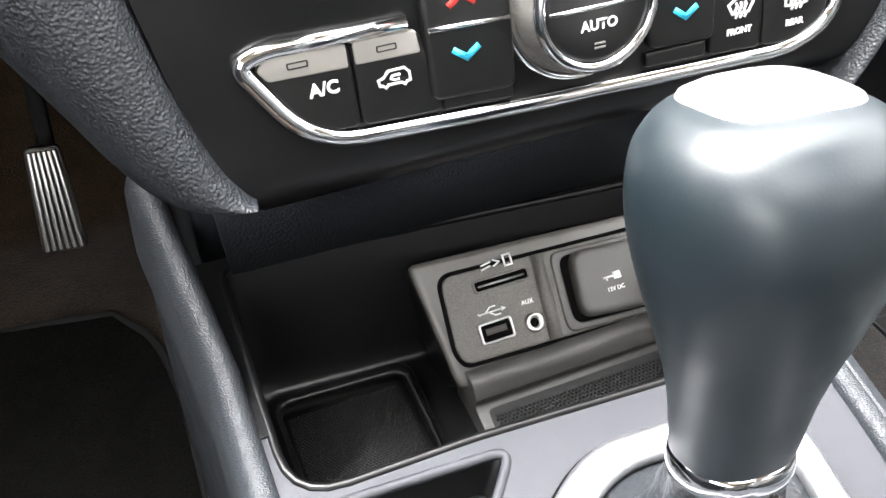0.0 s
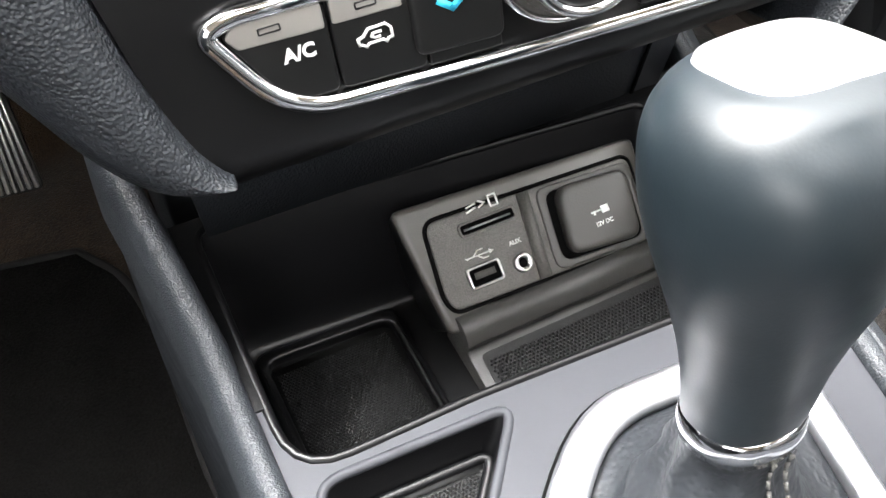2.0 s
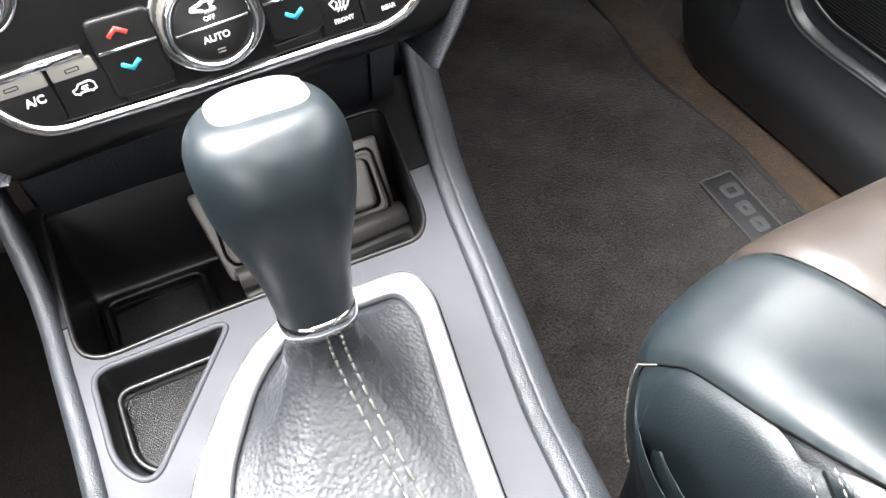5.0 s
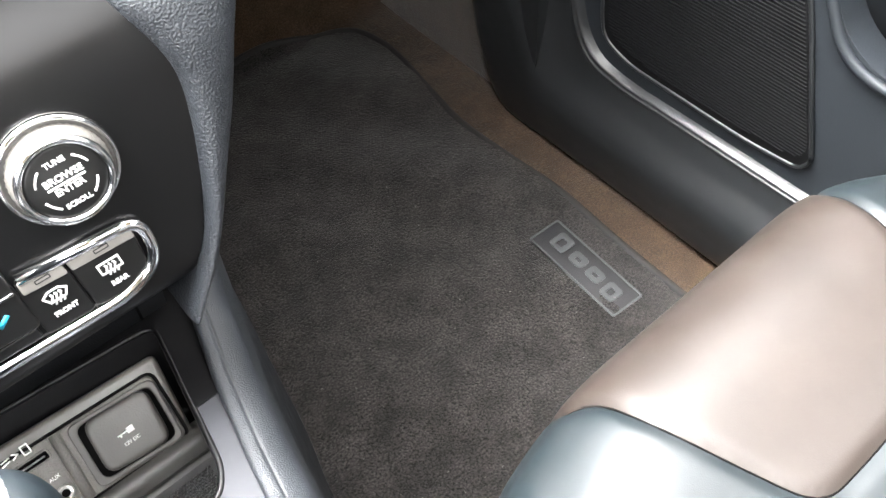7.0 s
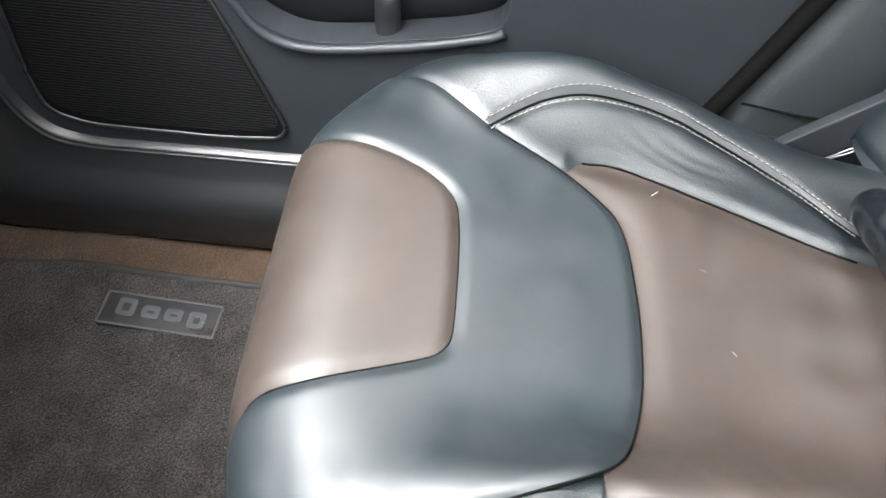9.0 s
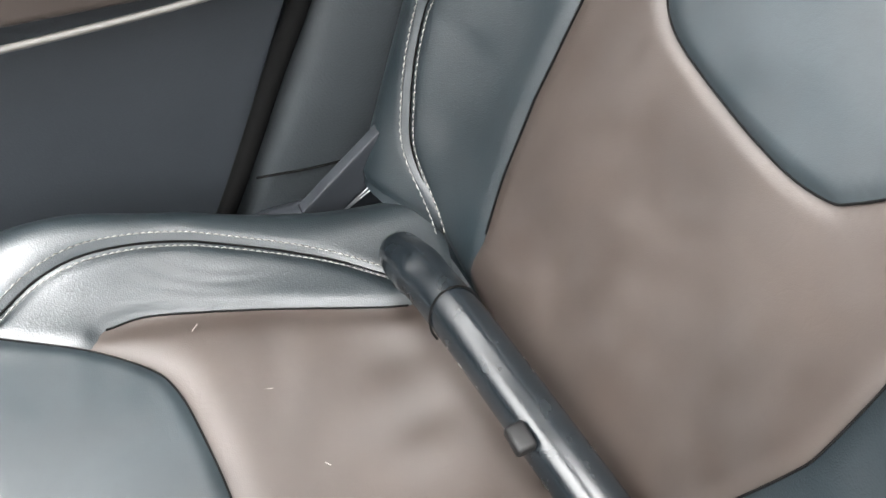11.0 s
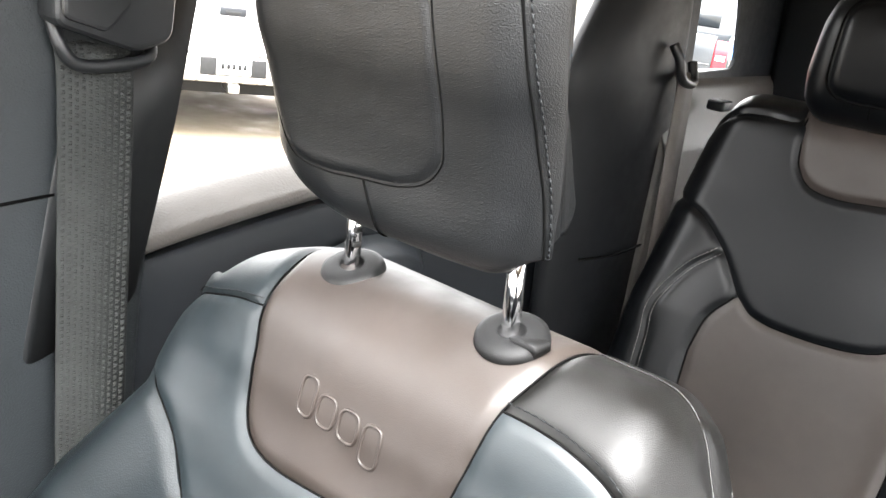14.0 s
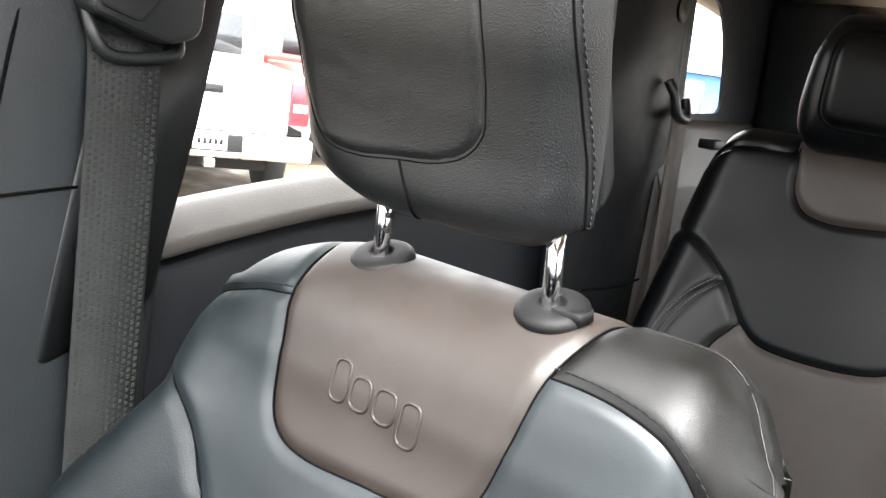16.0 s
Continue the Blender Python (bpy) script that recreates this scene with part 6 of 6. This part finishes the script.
belt = thing("seat_belt", (0.69, -0.65, 0.6), "woven grey seat belt hanging from its guide", "seat belt", "seat belts")
bl = crom([(0.693, -0.644, 1.082), (0.686, -0.643, 1.06), (0.684, -0.642, 1.00), (0.682, -0.639, 0.90), (0.680, -0.635, 0.75), (0.678, -0.631, 0.60), (0.676, -0.629, 0.40), (0.676, -0.629, 0.25)], 6)


def ribbon(line, across, w, thick, rows):
    """Woven webbing: a flat band with small raised weave."""
    p = np.array(line)
    a = np.array(across, float)
    a /= np.linalg.norm(a)
    t = np.gradient(p, axis=0)
    t /= np.linalg.norm(t, axis=1)[:, None]
    n = np.cross(t, a)
    rings = []
    for c, nn in zip(p, n):
        rings.append([c + a * w / 2 + nn * thick, c + a * w / 2 - nn * thick, c - a * w / 2 - nn * thick, c - a * w / 2 + nn * thick])
    return loft(rings), p, a, n


band, pts, across, nrm = ribbon(bl, (0.05, 1, 0), 0.064, 0.0011, 0)
piece("webbing", band, WEB, belt, "grey woven webbing")
s = np.r_[0, np.cumsum(np.linalg.norm(np.diff(pts, axis=0), axis=1))]
verts, faces = [], []
side = -1 if nrm[10][0] > 0 else 1
for j in range(int(s[-1] / 0.0032)):
    c = np.array([np.interp(j * 0.0032, s, pts[:, k]) for k in range(3)])
    for i in range(11):
        o = c + across * (-0.0280 + 0.0056 * i) + np.array((-0.0011, 0, 0))
        h = 0.0010 if (i + j) % 2 else -0.0006
        k = len(verts)
        verts += [o + across * 0.0021 + np.array((0, 0, 0.0011 + h * 0.3)), o - across * 0.0021 + np.array((0, 0, 0.0011 + h)), o - across * 0.0021 + np.array((0, 0, -0.0011 + h)), o + across * 0.0021 + np.array((0, 0, -0.0011 + h * 0.3)), o + np.array((-0.0009, 0, h * 0.6))]
        faces += [(k + q, k + (q + 1) % 4, k + 4) for q in range(4)]
tagged(piece("weave", pydata(verts, faces), WEB, belt, smooth=False), kind="stuff")
hook = crom([(0.690, -0.607, 1.105), (0.682, -0.612, 1.080), (0.680, -0.625, 1.066), (0.680, -0.66, 1.066), (0.682, -0.688, 1.072), (0.690, -0.692, 1.09)], 6)
piece("guide_loop", tube(hook, 0.0055, 10), SILL, belt, "black belt guide loop")
GC = Plane((0.698, 0, 0), (0, -1, 0), (0, 0, 1))
GC.z = np.array((-1.0, 0, 0))
cov = piece("guide_cover", slab(GC, rounded([(0.600, 1.098), (0.668, 1.078), (0.700, 1.088), (0.704, 1.152), (0.600, 1.160)], [0.008, 0.01, 0.012, 0.008, 0.008], 5), -0.01, 0.034, 0.007, 3), SILL, belt, "black belt height adjuster cover", smooth=False)
piece("cover_step", slab(GC, rounded([(0.604, 1.104), (0.640, 1.094), (0.662, 1.118), (0.640, 1.152), (0.604, 1.154)], 0.006, 4), 0.033, 0.0375, 0.003, 2), SILL, cov, smooth=False)

# ---- rear door, C pillar, quarter window, cargo side ----
rdoor = thing("door_2", (0.72, -1.05, 0.3), "dark rear door trim with pale lit window ledge", "door", kind="structure")
ledge_line = crom([(0.735, -0.700, 0.888), (0.735, -0.80, 0.904), (0.732, -0.95, 0.922), (0.715, -1.10, 0.935), (0.680, -1.25, 0.945), (0.650, -1.36, 0.95)], 6)
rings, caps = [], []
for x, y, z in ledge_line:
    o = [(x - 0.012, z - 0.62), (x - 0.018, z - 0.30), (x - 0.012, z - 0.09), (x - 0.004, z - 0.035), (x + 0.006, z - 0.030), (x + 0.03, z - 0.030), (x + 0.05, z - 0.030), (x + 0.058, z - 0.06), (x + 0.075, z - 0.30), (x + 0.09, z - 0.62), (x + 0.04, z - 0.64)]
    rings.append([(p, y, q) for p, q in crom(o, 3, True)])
    o = [(x + 0.002, z - 0.022), (x - 0.008, z - 0.016), (x - 0.006, z - 0.006), (x + 0.004, z + 0.001), (x + 0.018, z + 0.010), (x + 0.034, z + 0.017), (x + 0.055, z + 0.015), (x + 0.085, z + 0.006), (x + 0.092, z - 0.010), (x + 0.088, z - 0.024), (x + 0.04, z - 0.026)]
    caps.append([(p, y, q) for p, q in crom(o, 3, True)])
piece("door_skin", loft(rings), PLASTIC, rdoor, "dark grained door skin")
piece("window_ledge", loft(caps), LEDGE_LIT, rdoor, "padded window ledge, paled for sky light")
piece("door_bulge", loft([[(0.735 - 0.05 - 0.03 * t, -0.90 - 0.10 * math.cos(a) * (1 - t * 0.3) - 0.1, 0.80 + 0.045 * math.sin(a) * (1 - t * 0.3)) for a in np.linspace(0, 2 * math.pi, 24, endpoint=False)] for t in (-0.6, 0, 0.5, 0.8)]), DOOR, rdoor, "dark moulded handle bowl")
cpil = thing("pillar_2", (0.58, -1.4, 0.6), "dark rear pillar trim", "pillar", kind="structure")
rings = []
for z, y0, y1 in crom([(0.45, -1.33, -1.60), (0.80, -1.30, -1.58), (0.98, -1.285, -1.565), (1.06, -1.275, -1.56), (1.11, -1.295, -1.555), (1.17, -1.330, -1.545), (1.24, -1.352, -1.53), (1.34, -1.385, -1.52)], 5):
    o = crom([(0.62, y0 + 0.02), (0.585, y0 - 0.03), (0.572, (y0 + y1) / 2), (0.575, y1 + 0.03), (0.60, y1), (0.67, y1), (0.675, y0 - 0.11)], 4, True)
    rings.append([(x, y, z) for x, y in o])
piece("pillar_trim", loft(rings), PLASTIC_DARK, cpil, "grained dark plastic")
piece("trim_joint", tube(crom([(0.578, -1.33, 0.80), (0.565, -1.42, 0.797), (0.566, -1.56, 0.80)], 5), 0.002, 6), DARKHOLE, cpil)
piece("airbag_mark", lathe(Plane((0.570, -1.475, 1.22), (0, -1, 0), (0, 0, 1)), [(0, 0.001), (0.020, 0.001), (0.020, 0.0015), (0, 0.0015)], 20), HUB_DARK, cpil, "small oval airbag mark")
rbelt = thing("seat_belt", (0.55, -1.5, 0.7), "brown-grey rear seat belt over the rear seat", "seat belt", "seat belts")
rl = crom([(0.560, -1.50, 1.075), (0.553, -1.505, 1.05), (0.545, -1.50, 0.95), (0.535, -1.495, 0.80), (0.525, -1.49, 0.62), (0.52, -1.49, 0.45)], 6)
piece("webbing", ribbon(rl, (0.1, 1, 0), 0.046, 0.0012, 0)[0], WEB_REAR, rbelt, "brown-grey woven webbing")
piece("guide_loop", tube(crom([(0.563, -1.455, 1.115), (0.552, -1.462, 1.095), (0.548, -1.475, 1.068), (0.548, -1.51, 1.060), (0.553, -1.53, 1.065), (0.563, -1.535, 1.09)], 6), 0.0075, 8), SILL, rbelt, "black belt guide")
rear_side = thing("trim_rear", (0.6, -1.9, 0.8), "dark cargo side trim with quarter window", "trim", kind="structure")
QW = Plane((0.60, 0, 0), (0, -1, 0), (0, 0, 1))
QW.z = np.array((-1.0, 0, 0))
qhole = rounded([(1.625, 1.065), (1.815, 1.072), (1.772, 1.190), (1.705, 1.258), (1.590, 1.262)], [0.01, 0.03, 0.05, 0.03, 0.01], 6)
piece("upper_side", slab(QW, [(1.50, 0.90), (2.36, 0.90), (2.36, 1.34), (1.50, 1.34)], -0.006, 0.0, 0.0, holes=[qhole]), PLASTIC, rear_side, "dark upper cargo trim", smooth=False)
piece("window_ledge", prism([(0.72, 1.05), (0.60, 1.058), (0.585, 1.045), (0.575, 0.985), (0.56, 0.95), (0.56, 0.40), (0.72, 0.40)], "y", -2.30, -1.50, 0.006), LEDGE_LIT, rear_side, "grained window ledge, paled for sky light")
piece("latch", block(0.53, -1.66, 1.015, 0.56, -1.62, 1.032, 0.004), PLASTIC, rear_side, "dark seat latch")
piece("tail_post", prism([(-2.02, 0.90), (-2.00, 1.10), (-1.96, 1.30), (-2.36, 1.30), (-2.36, 0.90)], "x", 0.44, 0.60, 0.02), PLASTIC, rear_side, "black tail post")
grab = crom([(0.44, -1.98, 1.235), (0.37, -1.99, 1.275), (0.25, -2.0, 1.288), (0.10, -2.0, 1.290)], 6)
piece("tail_header", tube(grab, 0.022, 10), LINER, rear_side, "beige header over the tail window")

# ---- rear seat ----
RX = 0.27
rseat = thing("rear_seat", (RX, -1.3, 0.05), "dark and brown leather rear seat", "car seat")
RB = Shell(RX, [(-1.30, 0.42), (-1.36, 0.58), (-1.41, 0.74), (-1.445, 0.88), (-1.462, 0.97), (-1.478, 1.035), (-1.51, 1.062), (-1.56, 1.062), (-1.59, 1.03), (-1.60, 0.95)], 0.185, 0.05,
           width=([0, 0.35, 0.5, 0.6, 0.66, 1.0], [1.18, 1.13, 1.05, 0.98, 0.91, 0.88]), bulge=lambda u, v: 0.03 * np.exp(-(((np.abs(u) - 0.19) / 0.06) ** 2)) * np.clip((0.55 - v) / 0.2, 0, 1))
rback = piece("backrest", skin(RB, -0.34, 0.34, 0.0, RB.length, -0.010, 60, 80), LEATHER_REAR_SHADED, rseat, "padded leather backrest, darkened for rear shade")
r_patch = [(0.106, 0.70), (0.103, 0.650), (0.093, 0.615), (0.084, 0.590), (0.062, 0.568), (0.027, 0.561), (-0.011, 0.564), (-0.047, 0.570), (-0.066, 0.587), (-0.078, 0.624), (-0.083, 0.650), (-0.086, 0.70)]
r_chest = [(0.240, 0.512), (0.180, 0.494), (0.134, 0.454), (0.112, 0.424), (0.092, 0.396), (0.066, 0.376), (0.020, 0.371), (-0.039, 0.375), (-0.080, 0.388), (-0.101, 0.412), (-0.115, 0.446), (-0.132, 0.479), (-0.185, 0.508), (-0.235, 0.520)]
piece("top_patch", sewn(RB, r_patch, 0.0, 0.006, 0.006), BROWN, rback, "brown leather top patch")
piece("chest_band", sewn(RB, r_chest + [(-0.245, 0.56), (-0.235, 0.612), (-0.200, 0.638), (-0.150, 0.648)] + r_patch[::-1][1:-1] + [(0.160, 0.648), (0.212, 0.638), (0.240, 0.612), (0.248, 0.56)], 0.0, 0.004, 0.0045), LEATHER_REAR_SHADED, rback, "leather chest band, darkened for rear shade")
piece("shoulder", sewn(RB, [(0.112, 0.655), (0.160, 0.653), (0.215, 0.643), (0.246, 0.615), (0.254, 0.56), (0.30, 0.56), (0.30, 0.76), (0.112, 0.76)], 0.0, 0.005, 0.005), LEATHER_REAR_SHADED, rback, "leather shoulder, darkened for rear shade")
ins_o, ins_i = [(0.098, 0.394), (0.118, 0.357), (0.125, 0.311), (0.125, 0.279), (0.115, 0.15), (0.10, 0.02)], [(-0.10, 0.02), (-0.12, 0.15), (-0.129, 0.276), (-0.137, 0.319), (-0.130, 0.365), (-0.118, 0.390), (-0.103, 0.410)]
piece("back_insert", sewn(RB, ins_o[1:] + ins_i + r_chest[4:9][::-1], 0.0, 0.006, 0.006), BROWN, rback, "brown leather back centre")
r_st = [(0.136, 0.450), (0.162, 0.418), (0.179, 0.375), (0.185, 0.335), (0.180, 0.295), (0.17, 0.15), (0.16, 0.03)]
for sgn in (1, -1):
    ins = ins_o if sgn > 0 else ins_i[::-1]
    ch = [(0.180, 0.494), (0.134, 0.454), (0.112, 0.424)] if sgn > 0 else [(-0.185, 0.508), (-0.132, 0.479), (-0.115, 0.446)]
    piece("inner_bolster", sewn(RB, [(u * sgn, v) for u, v in r_st[::-1]] + ch[2:] + ins, 0.0, 0.005, 0.006), LEATHER_REAR_SHADED, rback, "leather inner bolster, darkened for rear shade")
    piece("bolster", sewn(RB, [(u * sgn, v) for u, v in r_st] + [(0.33 * sgn, 0.03), (0.33 * sgn, 0.47), (0.25 * sgn, 0.505)] + ch[:2], 0.0, 0.005, 0.006), LEATHER_REAR_SHADED, rback, "leather bolster, darkened for rear shade")
    for off in (0.005, -0.005):
        piece("stitching", stitches(RB, [(u * sgn, v) for u, v in r_st], off, 0.001), THREAD, rback, "pale sewing thread")
for line in (r_chest, r_patch, ins_o, ins_i):
    piece("seam", cord(RB, line, -0.0048, 0.0012), DARKHOLE, rback)
RH = Shell(0.285, [(-1.505, 1.045), (-1.474, 1.052), (-1.453, 1.080), (-1.446, 1.140), (-1.450, 1.190), (-1.465, 1.225), (-1.495, 1.238), (-1.530, 1.225), (-1.545, 1.16), (-1.535, 1.06)], 0.056, 0.037, closed=True, width=([0, 0.05, 0.10, 0.17, 0.22, 0.40], [0.96, 1.02, 1.04, 0.98, 0.86, 0.92]))
rhead = thing("headrest", (RX, -1.5, 1.06), "leather rear headrest, darkened for rear shade", "headrest", "headrests")
RHM = 0.052 + 0.036 * math.pi / 2
piece("cushion", skin(RH, -RHM, RHM, 0, RH.length, -0.003, 50, 80), LEATHER_REAR_SHADED, rhead, "leather padding, darkened for rear shade")
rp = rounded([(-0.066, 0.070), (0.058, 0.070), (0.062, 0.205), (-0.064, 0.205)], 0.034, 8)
piece("front_panel", sewn(RH, rp, 0.003, 0.008, 0.008, step=0.004, smooth=0), LEATHER_REAR_SHADED, rhead, "raised leather front panel, darkened for rear shade")
piece("panel_seam", cord(RH, list(rp) + [rp[0]], -0.003, 0.0016, 2), DARKHOLE, rhead)
piece("lower_seam", cord(RH, [(0.0, 0.052), (0.0, 0.070)], -0.002, 0.001), DARKHOLE, rhead)
for x in (RX - 0.035, RX + 0.06):
    piece("post", tube([(x, -1.505, 1.03), (x, -1.505, 1.10)], 0.006, 12, up=(0, 1, 0)), CHROME, rhead, "chrome post")
rest = thing("rear_seat", (-0.25, -1.3, 0.05), "leather half of the rear seat, darkened for shade", "car seat")
RB2 = Shell(-0.25, [(-1.30, 0.42), (-1.36, 0.58), (-1.41, 0.74), (-1.445, 0.88), (-1.462, 0.97), (-1.478, 1.035), (-1.51, 1.062), (-1.56, 1.062), (-1.59, 1.03), (-1.60, 0.95)], 0.25, 0.05)
piece("backrest", skin(RB2, -0.36, 0.36, 0, RB2.length, 0, 30, 60), LEATHER_REAR_SHADED, rest, "padded leather backrest, darkened for rear shade")
piece("cushion", prism([(-1.36, 0.20), (-1.34, 0.42), (-1.0, 0.40), (-0.85, 0.40), (-0.83, 0.30), (-0.86, 0.20)], "x", -0.60, 0.0, 0.03, 3), LEATHER_REAR_SHADED, rest)
piece("cushion", prism([(-1.36, 0.20), (-1.34, 0.42), (-1.0, 0.40), (-0.85, 0.40), (-0.83, 0.30), (-0.86, 0.20)], "x", 0.01, 0.58, 0.03, 3), LEATHER_REAR_SHADED, rseat, "leather rear cushion, darkened for rear shade")


# ---- outside: parked trucks and the far lot ----
def pickup(at, turn, paint, label):
    """A parked pickup seen from its tail. Local x runs along the truck's length to the cab, y across, z up from the ground."""
    M = Matrix.Translation(at) @ Matrix.Rotation(turn, 4, "Z") @ Matrix.Scale(0.93, 4)
    root = thing("pickup_truck", (0, 0, 0), label, "truck", "parked trucks")
    root.matrix_basis = M
    bpy.context.view_layer.update()

    def p(name, me, mat, label="", parent=None, smooth=True):
        ob = part(name, me, mat, parent or root, label, smooth)
        return ob

    p("bed_side", prism([(0.03, 0.78), (0.0, 1.0), (0.03, 1.32), (2.0, 1.34), (2.0, 0.62), (1.45, 0.60), (1.40, 0.85), (1.15, 0.98), (0.85, 0.85), (0.80, 0.60), (0.10, 0.62)], "y", 0.93, 1.0, 0.015), paint, "painted bed side")
    p("bed_side", prism([(0.03, 0.78), (0.0, 1.0), (0.03, 1.32), (2.0, 1.34), (2.0, 0.62), (1.45, 0.60), (1.40, 0.85), (1.15, 0.98), (0.85, 0.85), (0.80, 0.60), (0.10, 0.62)], "y", -1.0, -0.93, 0.015), paint, "painted bed side")
    gate = p("tailgate", block(-0.02, -0.76, 0.755, 0.06, 0.76, 1.34, 0.025, 3), paint, "painted tailgate")
    p("tailgate_crease", block(-0.028, -0.74, 0.905, 0.0, 0.74, 0.925, 0.008), paint, "", gate)
    h = p("tailgate_handle", block(-0.035, -0.12, 1.10, 0.0, 0.12, 1.18, 0.015), PLASTIC, "dark tailgate handle", gate)
    p("grip", block(-0.040, -0.07, 1.12, -0.02, 0.07, 1.145, 0.004), SHADE, "", h)
    bump = p("rear_bumper", block(-0.20, -0.98, 0.52, 0.06, 0.98, 0.748, 0.04, 3), BUMPER if paint is PAINT else SHADE, "bright rear bumper")
    p("bumper_recess", block(-0.205, -0.30, 0.585, -0.15, 0.30, 0.745, 0.01), SHADE, "dark plate recess", bump)
    pl = p("number_plate", block(-0.215, -0.155, 0.60, -0.195, 0.155, 0.745, 0.006), PLATE_WHITE, "white plate with dark bars", bump)
    for k in range(5):
        p("bar", block(-0.218, -0.115 + 0.05 * k, 0.65, -0.213, -0.085 + 0.05 * k, 0.70), SHADE, "", pl)
    p("hitch", block(-0.26, -0.05, 0.44, 0.10, 0.05, 0.52, 0.01), STEEL, "metal tow hitch", bump)
    for y in (-0.86, 0.86):
        lamp = p("tail_lamp", block(-0.03, y - 0.10, 0.86, 0.10, y + 0.10, 1.28, 0.02), TAIL, "red tail lamp")
        p("reverse_lens", block(-0.034, y - 0.07, 0.99, -0.02, y + 0.07, 1.07, 0.006), PLATE_WHITE, "", lamp)
    p("bed_floor", block(0.05, -0.92, 0.75, 2.0, 0.92, 0.80), SHADE)
    cab = p("cab", prism([(2.02, 0.60), (2.02, 1.34), (2.16, 1.88), (2.40, 1.93), (3.55, 1.92), (4.15, 1.42), (4.25, 0.60)], "y", -0.97, 0.97, 0.05, 3), paint, "painted crew cab")
    p("rear_glass", prism([(2.028, 1.40), (2.14, 1.83), (2.12, 1.84), (2.005, 1.40)], "y", -0.70, 0.70), DARKGLASS, "tinted rear window", cab)
    for y in (-0.975, 0.955):
        for x0, x1 in ((2.35, 3.05), (3.12, 3.85)):
            p("side_window", prism([(x0, 1.38), (x0 + 0.10, 1.82), (x1 - 0.05, 1.82), (x1, 1.38)], "y", y, y + 0.02), DARKGLASS, "tinted side window", cab)
    p("hood", prism([(4.2, 0.60), (4.2, 1.36), (5.4, 1.24), (5.55, 1.0), (5.55, 0.60)], "y", -0.95, 0.95, 0.05, 3), paint, "painted hood")
    p("chassis", block(0.10, -0.60, 0.38, 5.0, 0.60, 0.62), SHADE, "dark underside")
    for x in (1.13, 4.75):
        for y in (-0.88, 0.88):
            W = Plane((x, y, 0.39), (1, 0, 0), (0, 0, 1))
            wl = p("wheel", lathe(W, [(0.20, -0.12), (0.36, -0.12), (0.39, -0.09), (0.39, 0.09), (0.36, 0.12), (0.20, 0.12)], 32), TYRE, "black tyre")
            p("rim", lathe(W, [(0.0, -0.125), (0.06, -0.13), (0.20, -0.10), (0.225, -0.115), (0.225, 0.115), (0.20, 0.10), (0.06, 0.13), (0.0, 0.125)], 24), STEEL, "silver rim", wl)
    return root


pickup((6.02, -4.815, LOT), radians(-27), PAINT, "white pickup truck parked tail towards the car")
pickup((5.3, -11.7, LOT), radians(-70), PAINT_DARK, "dark pickup truck with red tail lamps")
pickup((7.8, -7.9, LOT), radians(-45), PAINT_RED, "dark red pickup truck parked further back")


def barn(at, turn, size, mat, label):
    root = thing("shed", at, label, "building")
    root.matrix_basis = Matrix.Translation(at) @ Matrix.Rotation(turn, 4, "Z")
    bpy.context.view_layer.update()
    w, d, h = size
    part("wall", block(-w / 2, -d / 2, 0, w / 2, d / 2, h, 0.05), mat, root, smooth=False)
    part("roof", prism([(-d / 2 - 0.3, h), (d / 2 + 0.3, h), (d / 2, h + 0.3), (0, h + 1.2), (-d / 2, h + 0.3)], "x", -w / 2 - 0.3, w / 2 + 0.3), WALLMAT, root, smooth=False)
    return root


barn((12.5, -34, LOT), radians(-70), (14, 8, 2.2), BLUEWALL, "low blue metal shed across the lot")
